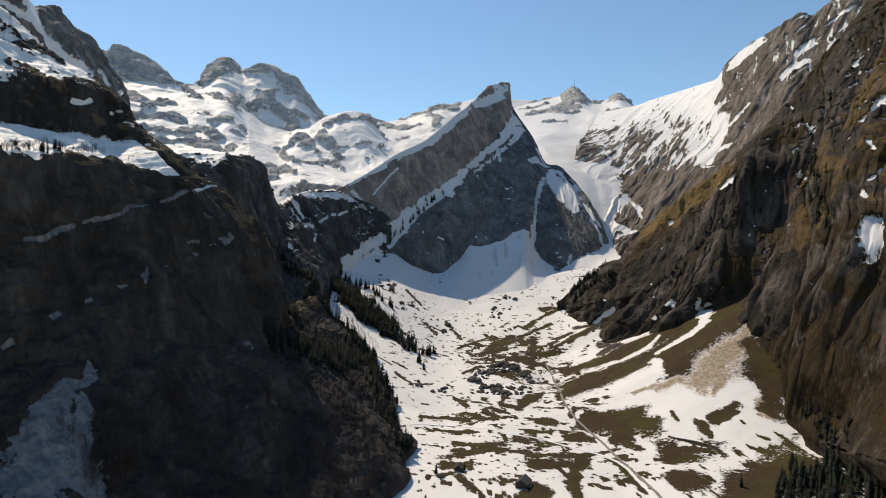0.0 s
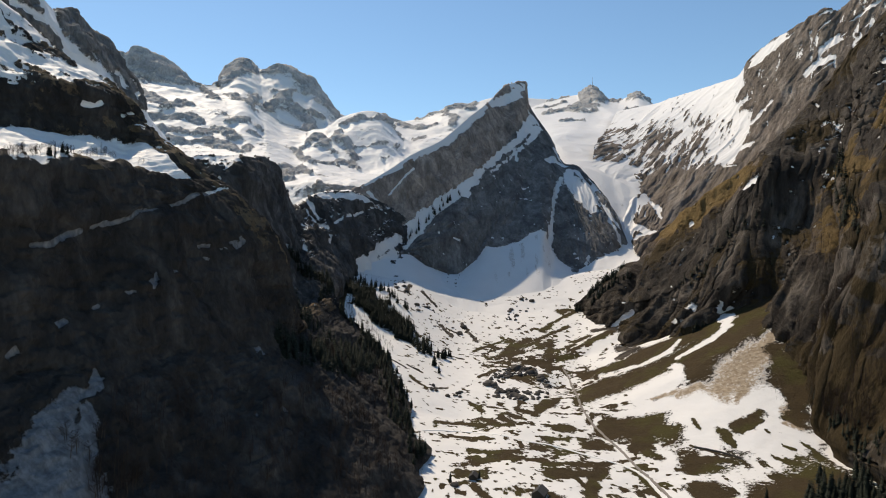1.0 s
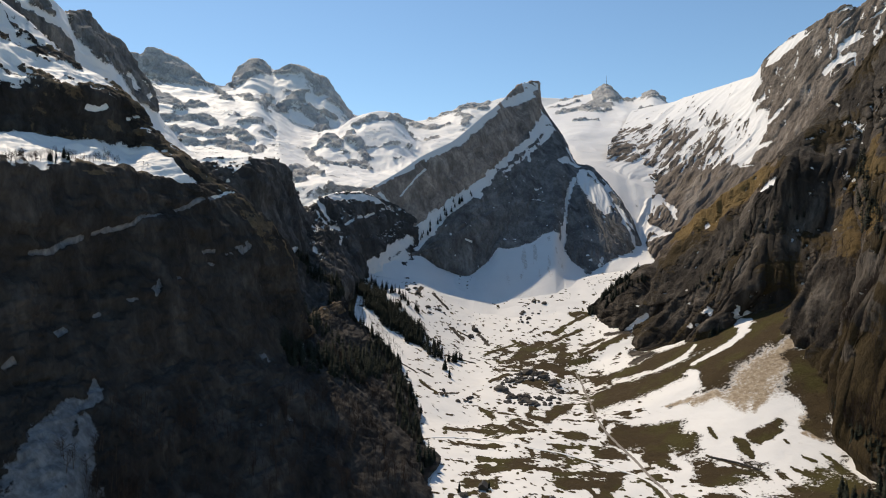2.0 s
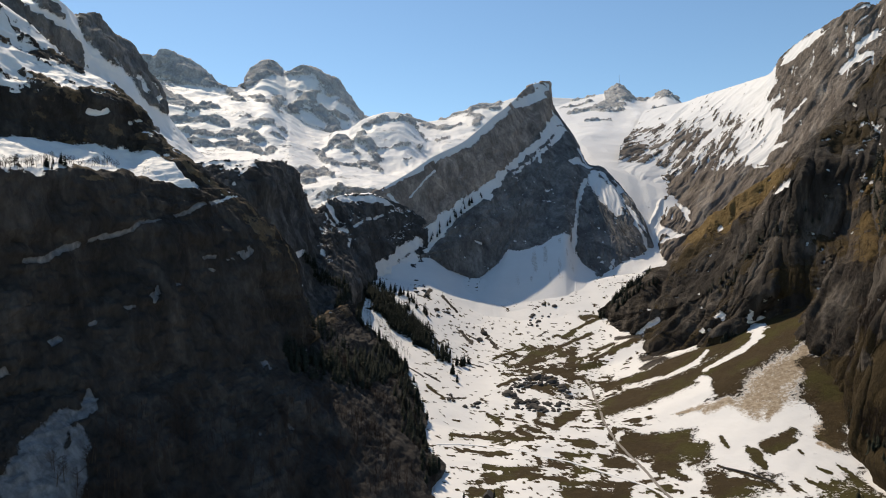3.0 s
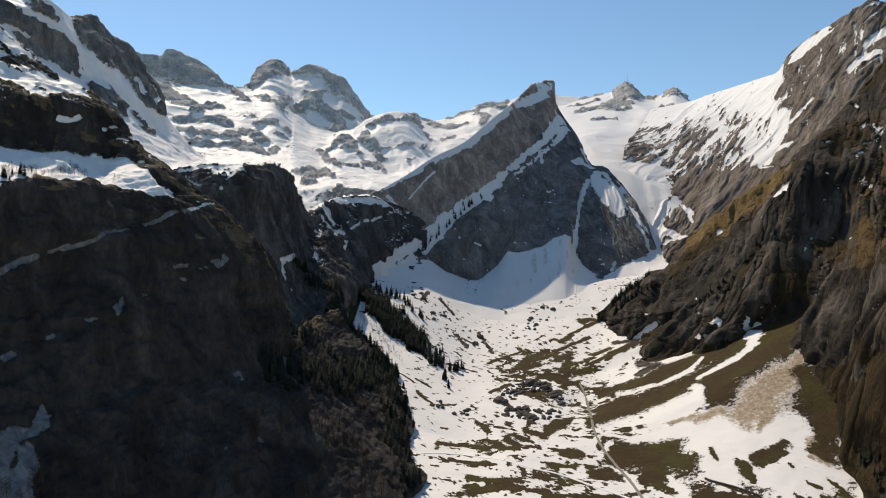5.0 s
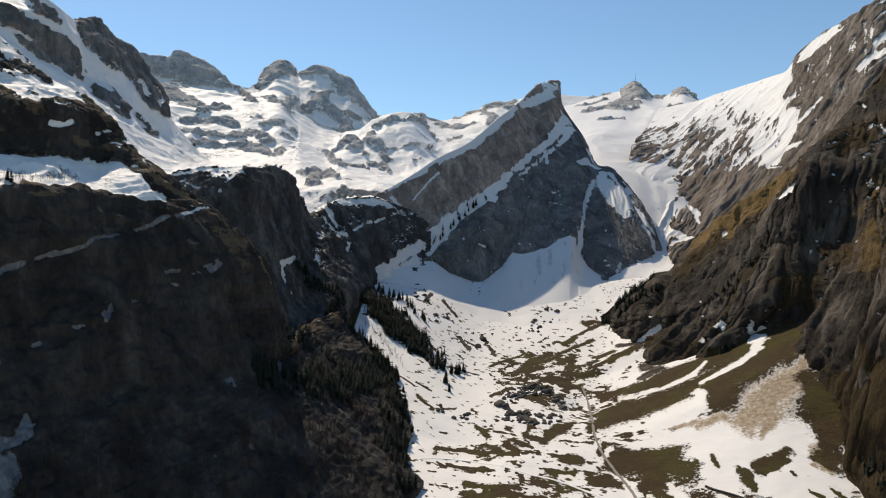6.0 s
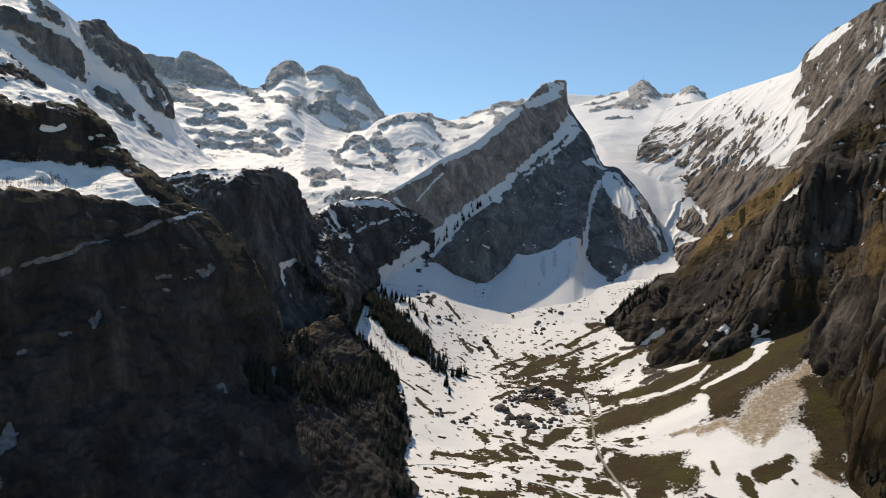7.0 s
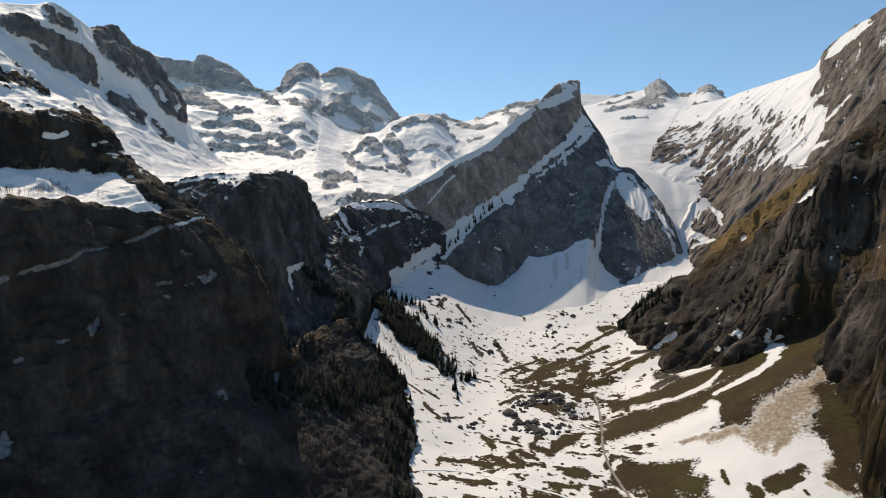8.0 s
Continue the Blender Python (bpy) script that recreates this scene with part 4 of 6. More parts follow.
cover_near_cliff.append(("snow", line((-357, 518, 387, 7.2), (-350, 535, 382, 6.9))))
cover_near_cliff.append(("grass", line((-342, 529, 372, 4.2), (-342, 529, 372, 4.2))))
cover_near_cliff.append(("grass", line((-304, 523, 340, 3.8), (-293, 549, 338, 4.4))))
cover_near_cliff.append(("grass", line((-289, 525, 307, 4.9), (-276, 549, 306, 4.1))))
cover_near_cliff.append(("snow", line((-288, 546, 317, 1.8), (-284, 559, 321, 1.7))))
cover_flatiron.append(("snow", line((324, 1845, 408, 15.3), (344, 1809, 377, 23.4), (368, 1773, 348, 19.7), (346, 1738, 322, 11.3))))
cover_ground.append(("grass", line((369, 744, 84, 11.6), (363, 714, 67, 13.1), (354, 684, 51, 11.2), (338, 650, 35, 9.2))))
cover_ground.append(("grass", line((277, 654, 23, 5.7), (311, 666, 34, 6.0))))
cover_ground.append(("snow", line((312, 647, 29, 7.4), (293, 626, 20, 8.6), (272, 624, 16, 7.0))))
cover_rib_cliff.append(("grass", line((394, 1146, 247, 7.9), (416, 1126, 268, 9.1), (439, 1092, 298, 10.1))))
cover_rib_cliff.append(("grass", line((446, 1081, 306, 7.8), (458, 1039, 321, 6.6), (453, 965, 328, 5.3))))
cover_rib_cliff.append(("snow", line((422, 623, 226, 9.4), (413, 605, 206, 11.1), (405, 601, 189, 5.8))))
cover_rib_cliff.append(("snow", line((536, 857, 401, 2.8), (562, 855, 424, 3.7), (567, 819, 436, 4.6))))
cover_rib_cliff.append(("snow", line((510, 771, 356, 4.2), (522, 763, 366, 5.0), (533, 765, 380, 4.2))))
cover_rib_cliff.append(("snow", line((439, 980, 299, 2.9), (437, 949, 301, 3.7))))
cover_rib_cliff.append(("snow", line((489, 964, 363, 2.9), (497, 966, 367, 2.9))))
cover_rib_cliff.append(("snow", line((489, 729, 324, 2.4), (483, 706, 311, 2.3))))
cover_rib_cliff.append(("snow", line((517, 886, 331, 2.3), (522, 885, 334, 2.3))))
cover_rib_cliff.append(("snow", line((442, 667, 260, 3.6), (439, 657, 253, 2.8))))
cover_rib_cliff.append(("snow", line((567, 1031, 431, 2.1), (564, 1016, 422, 2.1))))
cover_rib_cliff.append(("snow", line((469, 765, 289, 1.6), (463, 724, 291, 1.9))))
cover_rib_cliff.append(("snow", line((454, 673, 273, 2.2), (474, 684, 286, 2.2))))
cover_rib_cliff.append(("grass", line((451, 737, 260, 12.4), (456, 704, 282, 13.5), (474, 702, 301, 12.2))))
cover_rib_cliff.append(("grass", line((420, 701, 213, 10.2), (408, 638, 223, 12.2))))
cover_rib_cliff.append(("grass", line((378, 666, 129, 11.0), (373, 618, 112, 10.4))))
cover_rib_cliff.append(("grass", line((385, 619, 167, 10.4), (396, 595, 158, 10.2))))
cover_rib_cliff.append(("grass", line((388, 582, 138, 8.8), (381, 557, 111, 8.5))))
cover_slab_slope.append(("snow", line((1087, 1788, 832, 5.9), (1116, 1770, 862, 7.8))))
cover_slab_slope.append(("snow", line((1015, 1800, 756, 3.8), (1053, 1797, 795, 5.8))))
cover_slab_slope.append(("snow", line((977, 1805, 709, 3.8), (999, 1788, 728, 3.8))))
cover_shoulder_peak.append(("snow", line((-685, 962, 579, 5.4), (-687, 1022, 584, 9.0), (-689, 1067, 587, 9.3), (-697, 1097, 575, 9.5), (-699, 1119, 557, 10.8), (-692, 1141, 534, 14.5), (-687, 1193, 540, 7.5))))
cover_shoulder_peak.append(("snow", line((-675, 905, 537, 6.2), (-679, 955, 541, 5.4))))
cover_shoulder_peak.append(("snow", line((-675, 1192, 508, 6.2), (-671, 1233, 502, 6.3))))
cover_shoulder_peak.append(("crag", line((-735, 1215, 630, 15.6), (-710, 1194, 596, 15.2))))
cover_buttress.append(("snow", line((-208, 1357, 155, 10.8), (-183, 1414, 165, 14.9), (-147, 1475, 192, 12.9))))
cover_ground.append(("grass", line((266, 652, 20, 5.5), (265, 637, 17, 5.4), (263, 626, 14, 3.0))))
cover_ground.append(("grass", line((250, 688, 23, 2.5), (248, 672, 20, 3.1))))
cover_ground.append(("grass", line((234, 689, 18, 1.9), (228, 677, 15, 2.5))))
cover_ground.append(("grass", line((230, 640, 10, 1.8), (242, 622, 10, 1.8), (253, 606, 11, 1.7))))
cover_ground.append(("grass", line((220, 606, 5, 4.0), (241, 606, 8, 4.6), (253, 595, 9, 2.8))))
cover_ground.append(("grass", line((302, 641, 26, 1.8), (303, 637, 25, 1.8))))
cover_ground.append(("grass", line((306, 614, 19, 1.8), (312, 607, 18, 2.4))))
cover_ground.append(("grass", line((324, 615, 21, 2.4), (326, 607, 19, 2.4))))
cover_ground.append(("grass", line((289, 598, 13, 2.3), (294, 589, 12, 2.3))))
cover_ground.append(("grass", line((305, 659, 31, 2.5), (292, 654, 27, 2.5), (280, 644, 22, 1.8))))
cover_ground.append(("grass", line((188, 641, 2, 3.5), (196, 632, 2, 2.9))))
cover_ground.append(("grass", line((207, 653, 6, 1.5), (216, 656, 9, 1.5))))
cover_ground.append(("grass", line((327, 601, 18, 3.0), (325, 589, 16, 3.5))))


# contour lines of the mountains
near_cliff_lines = []
near_cliff_lines.append(line((-416, 430, 442), (-378, 490, 413), (-363, 530, 396), (-338, 550, 369), (-312, 560, 354), (-292, 571, 334), (-276, 576, 311), (-253, 583, 290), (-230, 587, 272), (-210, 590, 256), (-181, 598, 232), (-167, 612, 206), (-163, 625, 173), (-159, 640, 132), (-189, 800, 129), (-194, 986, 129)))
near_cliff_lines.append(line((-366, 375, 334), (-328, 422, 321), (-312, 453, 319), (-305, 490, 329), (-295, 518, 330), (-285, 547, 320), (-267, 551, 301), (-245, 555, 282), (-229, 570, 269), (-211, 578, 255), (-181, 590, 226), (-168, 600, 201), (-163, 612, 168), (-160, 630, 130), (-186, 795, 123), (-191, 981, 125)))
near_cliff_lines.append(line((-356, 364, 273), (-327, 420, 284), (-314, 446, 287), (-305, 480, 290), (-294, 515, 293), (-285, 546, 295), (-267, 547, 295), (-241, 540, 275), (-230, 560, 265), (-211, 568, 253), (-183, 582, 222), (-170, 592, 195), (-165, 605, 163), (-161, 625, 127), (-183, 790, 119), (-188, 976, 120)))
near_cliff_lines.append(line((-261, 270, 236), (-255, 330, 246), (-249, 355, 253), (-251, 393, 260), (-243, 430, 260), (-238, 465, 259), (-231, 485, 259), (-223, 505, 258), (-217, 530, 255), (-210, 558, 250), (-184, 572, 218), (-173, 582, 190), (-167, 595, 158), (-161, 615, 125), (-181, 785, 115), (-184, 972, 114)))
near_cliff_lines.append(line((-257, 265, 172), (-251, 325, 189), (-241, 362, 203), (-237, 388, 211), (-233, 425, 221), (-225, 455, 229), (-218, 475, 235), (-214, 494, 239), (-213, 525, 246), (-208, 556, 249), (-186, 568, 216), (-174, 578, 188), (-169, 590, 155), (-162, 608, 122), (-178, 780, 112), (-180, 967, 108)))
near_cliff_lines.append(line((-242, 250, 160), (-243, 315, 167), (-237, 352, 175), (-233, 378, 178), (-224, 408, 179), (-209, 432, 179), (-205, 460, 184), (-203, 485, 191), (-201, 502, 194), (-196, 530, 205), (-183, 552, 196), (-175, 565, 170), (-167, 575, 144), (-162, 600, 120), (-174, 775, 107), (-172, 963, 98)))
near_cliff_lines.append(line((-232, 240, 140), (-231, 300, 136), (-229, 335, 136), (-220, 350, 136), (-209, 368, 135), (-200, 405, 132), (-190, 440, 129), (-180, 465, 128), (-172, 495, 125), (-162, 530, 122), (-155, 545, 120), (-152, 560, 116), (-148, 575, 113), (-147, 600, 108), (-157, 770, 91), (-152, 959, 82)))
near_cliff_lines.append(line((-194, 200, 82), (-193, 250, 84), (-188, 275, 87), (-183, 300, 88), (-175, 335, 84), (-162, 375, 80), (-152, 410, 80), (-141, 445, 83), (-134, 487, 83), (-126, 515, 85), (-122, 560, 80), (-118, 620, 74), (-118, 700, 64), (-117, 800, 49), (-109, 880, 32), (-107, 937, 42)))
near_cliff_lines.append(line((-170, 100, 10), (-150, 200, 8), (-120, 260, 6), (-100, 310, 5), (-80, 360, 4), (-64, 410, 3), (-52, 455, 2), (-42, 500, 1), (-30, 540, 1), (-36, 580, 2), (-28, 630, 3), (-52, 690, 6), (-60, 780, 12), (-84, 870, 25), (-105, 940, 40), (-92, 930, 14)))
buttress_lines = []
buttress_lines.append(line((-417, 800, 301), (-356, 840, 324), (-326, 850, 327), (-297, 862, 329), (-302, 930, 335), (-310, 1003, 350), (-302, 1050, 336), (-309, 1124, 296), (-310, 1200, 274), (-312, 1300, 303), (-295, 1383, 325), (-246, 1460, 332), (-198, 1543, 317), (-132, 1570, 286)))
buttress_lines.append(line((-396, 760, 255), (-339, 800, 279), (-312, 815, 288), (-286, 830, 293), (-285, 890, 296), (-291, 960, 295), (-290, 1020, 283), (-296, 1090, 259), (-299, 1180, 248), (-299, 1270, 275), (-285, 1350, 295), (-241, 1430, 301), (-195, 1520, 286), (-130, 1550, 257)))
buttress_lines.append(line((-365, 700, 163), (-313, 740, 174), (-295, 770, 180), (-276, 800, 186), (-265, 850, 189), (-260, 910, 193), (-256, 960, 192), (-253, 1010, 192), (-255, 1080, 196), (-262, 1200, 212), (-255, 1285, 214), (-225, 1370, 220), (-188, 1460, 227), (-128, 1530, 215)))
buttress_lines.append(line((-334, 640, 86), (-288, 680, 103), (-262, 700, 107), (-241, 740, 108), (-229, 780, 110), (-222, 830, 119), (-218, 890, 125), (-211, 950, 137), (-209, 1020, 144), (-212, 1120, 145), (-217, 1220, 147), (-219, 1330, 160), (-189, 1420, 176), (-127, 1510, 191)))
buttress_lines.append(line((-200, 560, 80), (-170, 600, 70), (-150, 640, 60), (-140, 680, 50), (-135, 720, 45), (-140, 770, 45), (-150, 820, 45), (-175, 890, 50), (-195, 960, 60), (-215, 1040, 70), (-225, 1130, 80), (-230, 1210, 90), (-220, 1290, 100), (-170, 1360, 110)))
shoulder_peak_lines = []
shoulder_peak_lines.append(line((-916, 842, 631), (-819, 906, 624), (-760, 965, 619), (-723, 990, 621), (-721, 1031, 641), (-707, 1073, 627), (-744, 1169, 639), (-766, 1257, 674), (-761, 1298, 648), (-754, 1349, 646), (-745, 1391, 607), (-734, 1422, 574), (-738, 1472, 528), (-721, 1525, 482), (-689, 1579, 426)))
shoulder_peak_lines.append(line((-806, 756, 516), (-726, 817, 530), (-677, 875, 527), (-669, 916, 536), (-672, 976, 528), (-683, 1056, 537), (-691, 1125, 526), (-677, 1178, 523), (-663, 1210, 497), (-664, 1250, 471), (-664, 1290, 461), (-663, 1330, 450), (-659, 1381, 433), (-653, 1433, 418), (-638, 1485, 410)))
shoulder_peak_lines.append(line((-674, 652, 376), (-604, 702, 378), (-577, 766, 383), (-567, 808, 387), (-560, 850, 391), (-556, 901, 396), (-557, 951, 401), (-548, 993, 394), (-545, 1033, 387), (-540, 1074, 378), (-538, 1115, 373), (-539, 1155, 371), (-549, 1215, 372), (-551, 1275, 376), (-559, 1344, 384)))
shoulder_peak_lines.append(line((-587, 583, 242), (-529, 631, 242), (-494, 676, 243), (-473, 699, 256), (-457, 722, 263), (-439, 745, 270), (-426, 767, 278), (-411, 789, 286), (-402, 810, 294), (-393, 832, 300), (-387, 863, 306), (-380, 894, 312), (-376, 935, 320), (-379, 995, 327), (-388, 1055, 333)))
far_range_lines = []
far_range_lines.append(line((-2069, 3200, 1289), (-1869, 3300, 1249), (-1786, 3350, 1244), (-1745, 3375, 1282), (-1637, 3400, 1242), (-1509, 3420, 1162), (-1433, 3420, 1098), (-1421, 3700, 1172), (-1437, 3850, 1297), (-1355, 3930, 1386), (-1240, 3900, 1318), (-1202, 3880, 1305), (-1110, 3860, 1324), (-1033, 3880, 1309), (-961, 3900, 1273), (-917, 3920, 1254), (-843, 3950, 1163), (-775, 4000, 1057), (-687, 4300, 1102), (-572, 4450, 1146), (-418, 4500, 1104), (-257, 4500, 1132), (-48, 4520, 1217), (65, 4520, 1221), (269, 4560, 1283), (676, 4560, 1263)))
far_range_lines.append(line((-1976, 3059, 1025), (-1790, 3165, 1049), (-1707, 3205, 1057), (-1665, 3225, 1061), (-1559, 3243, 1045), (-1438, 3265, 1026), (-1373, 3282, 1018), (-1361, 3548, 1088), (-1324, 3557, 1089), (-1230, 3578, 1092), (-1117, 3526, 986), (-1084, 3512, 957), (-995, 3475, 880), (-920, 3470, 854), (-850, 3466, 830), (-808, 3474, 834), (-740, 3487, 840), (-674, 3502, 847), (-621, 3905, 904), (-506, 3961, 896), (-366, 3974, 896), (-224, 3985, 897), (-40, 4042, 965), (61, 4057, 981), (243, 4071, 992), (610, 4099, 1014)))
far_range_lines.append(line((-1621, 2525, 777), (-1427, 2540, 778), (-1362, 2575, 789), (-1329, 2592, 794), (-1251, 2620, 790), (-1159, 2648, 781), (-1107, 2664, 776), (-1024, 2694, 778), (-997, 2704, 778), (-928, 2728, 779), (-857, 2733, 720), (-833, 2726, 709), (-768, 2709, 676), (-707, 2697, 654), (-654, 2698, 664), (-621, 2701, 691), (-571, 2725, 707), (-524, 2758, 756), (-436, 2795, 792), (-352, 2822, 792), (-252, 2829, 674), (-152, 2836, 666), (-20, 2846, 666), (51, 2852, 665), (178, 2861, 664), (435, 2881, 663)))
far_range_lines.append(line((-1432, 2239, 559), (-1269, 2268, 559), (-1201, 2281, 560), (-1167, 2287, 560), (-1092, 2299, 559), (-1006, 2312, 559), (-958, 2320, 559), (-880, 2332, 559), (-856, 2336, 559), (-793, 2346, 559), (-741, 2379, 571), (-725, 2389, 574), (-671, 2384, 550), (-618, 2377, 529), (-569, 2369, 525), (-539, 2365, 523), (-489, 2358, 514), (-441, 2351, 506), (-359, 2339, 492), (-285, 2335, 495), (-202, 2331, 500), (-120, 2334, 500), (-12, 2338, 499), (46, 2341, 499), (150, 2345, 499), (359, 2353, 499)))
far_range_lines.append(line((-970, 1500, 349), (-878, 1550, 354), (-824, 1580, 357), (-789, 1600, 359), (-749, 1620, 361), (-702, 1640, 363), (-661, 1660, 365), (-629, 1680, 367), (-604, 1700, 369), (-574, 1700, 369), (-541, 1700, 369), (-507, 1700, 369), (-474, 1690, 368), (-441, 1680, 370), (-403, 1660, 368), (-369, 1640, 366), (-336, 1620, 361), (-297, 1600, 356), (-253, 1580, 350), (-203, 1580, 335), (-152, 1640, 319), (-97, 1700, 308), (-19, 1750, 303), (26, 1800, 306), (109, 1850, 301), (282, 1900, 287)))
far_range_lines.append(line((-1009, 1560, 257), (-883, 1560, 257), (-814, 1560, 257), (-769, 1560, 257), (-722, 1560, 257), (-667, 1560, 257), (-621, 1560, 257), (-584, 1560, 257), (-555, 1560, 257), (-527, 1560, 257), (-496, 1560, 257), (-465, 1560, 257), (-437, 1560, 257), (-410, 1560, 257), (-379, 1560, 257), (-351, 1560, 257), (-323, 1560, 257), (-290, 1560, 257), (-249, 1560, 257), (-201, 1560, 257), (-176, 1900, 202), (-109, 1900, 202), (-20, 1900, 202), (27, 1900, 202), (112, 1900, 202), (282, 1900, 202)))
flatiron_lines = []
flatiron_lines.append(line((-260, 1500, 338), (-232, 1540, 358), (-177, 1600, 401), (-123, 1640, 445), (-47, 1707, 494), (26, 1800, 573), (83, 1900, 636), (143, 2050, 722), (179, 2090, 745), (221, 2119, 753), (227, 2115, 684), (254, 2090, 627), (289, 2050, 561), (321, 1985, 468), (359, 1950, 453), (394, 1870, 394), (420, 1780, 321), (431, 1710, 263), (441, 1670, 209)))
flatiron_lines.append(line((-245, 1450, 266), (-218, 1470, 254), (-173, 1500, 215), (-122, 1530, 223), (-49, 1605, 308), (24, 1672, 370), (80, 1750, 430), (128, 1840, 491), (160, 1900, 538), (193, 1980, 587), (212, 2010, 600), (242, 2020, 584), (270, 1990, 531), (295, 1900, 443), (336, 1870, 419), (364, 1780, 353), (390, 1720, 294), (406, 1670, 246), (431, 1660, 204)))
flatiron_lines.append(line((-242, 1435, 250), (-216, 1455, 238), (-171, 1488, 204), (-118, 1517, 204), (-45, 1585, 281), (26, 1648, 340), (83, 1724, 396), (133, 1810, 451), (163, 1868, 495), (194, 1940, 545), (215, 1970, 557), (244, 1980, 545), (270, 1940, 493), (284, 1850, 408), (317, 1810, 379), (348, 1740, 326), (374, 1690, 274), (395, 1650, 234), (424, 1650, 201)))
flatiron_lines.append(line((-237, 1410, 201), (-207, 1430, 195), (-166, 1475, 193), (-116, 1512, 196), (-53, 1530, 218), (8, 1575, 251), (67, 1630, 289), (114, 1680, 322), (147, 1720, 347), (182, 1760, 374), (208, 1780, 389), (233, 1790, 393), (258, 1780, 369), (255, 1720, 309), (285, 1700, 285), (322, 1670, 254), (358, 1630, 223), (386, 1625, 209), (419, 1640, 199)))
flatiron_lines.append(line((-233, 1395, 170), (-202, 1420, 182), (-162, 1465, 186), (-114, 1505, 188), (-59, 1512, 154), (-12, 1520, 138), (25, 1540, 160), (68, 1575, 207), (111, 1590, 213), (151, 1600, 224), (184, 1608, 242), (210, 1612, 248), (229, 1600, 209), (236, 1590, 190), (254, 1570, 171), (287, 1560, 153), (332, 1575, 154), (373, 1600, 161), (412, 1635, 187)))
flatiron_lines.append(line((-222, 1330, 130), (-184, 1335, 130), (-143, 1345, 127), (-102, 1355, 119), (-54, 1368, 106), (-11, 1378, 98), (22, 1384, 95), (60, 1388, 90), (97, 1392, 94), (133, 1400, 101), (161, 1405, 106), (184, 1410, 108), (202, 1415, 108), (216, 1415, 109), (238, 1420, 110), (262, 1425, 112), (304, 1440, 119), (352, 1480, 135), (405, 1560, 160)))
flatiron_lines.append(line((-240, 1290, 90), (-200, 1290, 90), (-150, 1290, 85), (-110, 1290, 80), (-60, 1290, 70), (-20, 1290, 62), (10, 1290, 60), (45, 1290, 58), (80, 1290, 60), (110, 1290, 60), (135, 1290, 62), (155, 1290, 64), (175, 1290, 66), (190, 1290, 66), (205, 1290, 68), (225, 1290, 70), (260, 1290, 72), (320, 1330, 80), (400, 1420, 100)))
summit_range_lines = []
summit_range_lines.append(line((225, 4500, 1185), (486, 4500, 1209), (635, 4500, 1241), (756, 4500, 1273), (827, 4450, 1277), (890, 4450, 1321), (938, 4450, 1321), (1017, 4450, 1245), (1097, 4450, 1229), (1161, 4450, 1253), (1218, 4400, 1273), (1267, 4350, 1222), (1275, 4200, 1149), (1344, 3800, 1018), (1659, 3600, 975)))
summit_range_lines.append(line((175, 3500, 860), (378, 3500, 916), (503, 3500, 928), (606, 3500, 938), (675, 3500, 941), (731, 3500, 935), (770, 3450, 924), (808, 3400, 920), (856, 3400, 920), (878, 3300, 893), (903, 3200, 866), (925, 3100, 840), (940, 3000, 806), (990, 2800, 728), (1198, 2600, 667)))
summit_range_lines.append(line((120, 2400, 524), (265, 2450, 596), (359, 2500, 638), (419, 2550, 658), (458, 2550, 658), (482, 2500, 638), (505, 2450, 618), (527, 2400, 599), (548, 2350, 580), (567, 2300, 551), (595, 2250, 524), (621, 2200, 497), (645, 2150, 471), (707, 2000, 416), (876, 1900, 371)))
summit_range_lines.append(line((95, 1900, 337), (211, 1950, 393), (288, 2000, 434), (337, 2030, 456), (377, 2050, 462), (410, 2030, 452), (439, 2000, 434), (470, 1980, 418), (489, 1950, 402), (510, 1930, 388), (528, 1900, 371), (544, 1870, 352), (566, 1830, 324), (619, 1750, 280), (783, 1700, 262)))
summit_range_lines.append(line((82, 1640, 158), (178, 1650, 172), (243, 1690, 202), (297, 1740, 233), (340, 1760, 257), (387, 1760, 264), (424, 1750, 256), (452, 1740, 245), (466, 1735, 239), (481, 1730, 232), (487, 1700, 226), (497, 1680, 220), (517, 1650, 209), (566, 1600, 187), (714, 1550, 160)))
summit_range_lines.append(line((73, 1450, 46), (158, 1460, 71), (213, 1480, 96), (256, 1500, 114), (289, 1500, 121), (316, 1500, 128), (348, 1520, 140), (370, 1530, 149), (386, 1540, 157), (407, 1540, 163), (425, 1530, 166), (443, 1520, 166), (470, 1500, 161), (513, 1450, 137), (645, 1400, 101)))
slab_slope_lines = []
slab_slope_lines.append(line((764, 3100, 867), (881, 2900, 858), (899, 2750, 846), (947, 2550, 835), (977, 2400, 824), (986, 2280, 815), (972, 2150, 836), (1000, 2050, 868), (1029, 1980, 879), (1062, 1930, 902), (1079, 1900, 906), (1101, 1880, 892), (1137, 1850, 924), (1180, 1820, 966), (1312, 1800, 1054), (1588, 1750, 1202)))
slab_slope_lines.append(line((606, 2650, 688), (708, 2550, 692), (757, 2450, 688), (831, 2350, 689), (886, 2250, 688), (910, 2150, 682), (922, 2060, 702), (947, 1960, 727), (971, 1880, 736), (998, 1820, 746), (1017, 1790, 748), (1039, 1760, 744), (1069, 1720, 762), (1111, 1690, 798), (1217, 1650, 850), (1466, 1600, 973)))
slab_slope_lines.append(line((474, 2250, 560), (575, 2250, 554), (641, 2200, 546), (712, 2120, 539), (767, 2040, 533), (806, 1980, 534), (842, 1920, 548), (878, 1840, 571), (907, 1770, 581), (933, 1710, 591), (954, 1680, 595), (976, 1640, 594), (1009, 1600, 609), (1046, 1570, 636), (1142, 1530, 680), (1369, 1480, 783)))
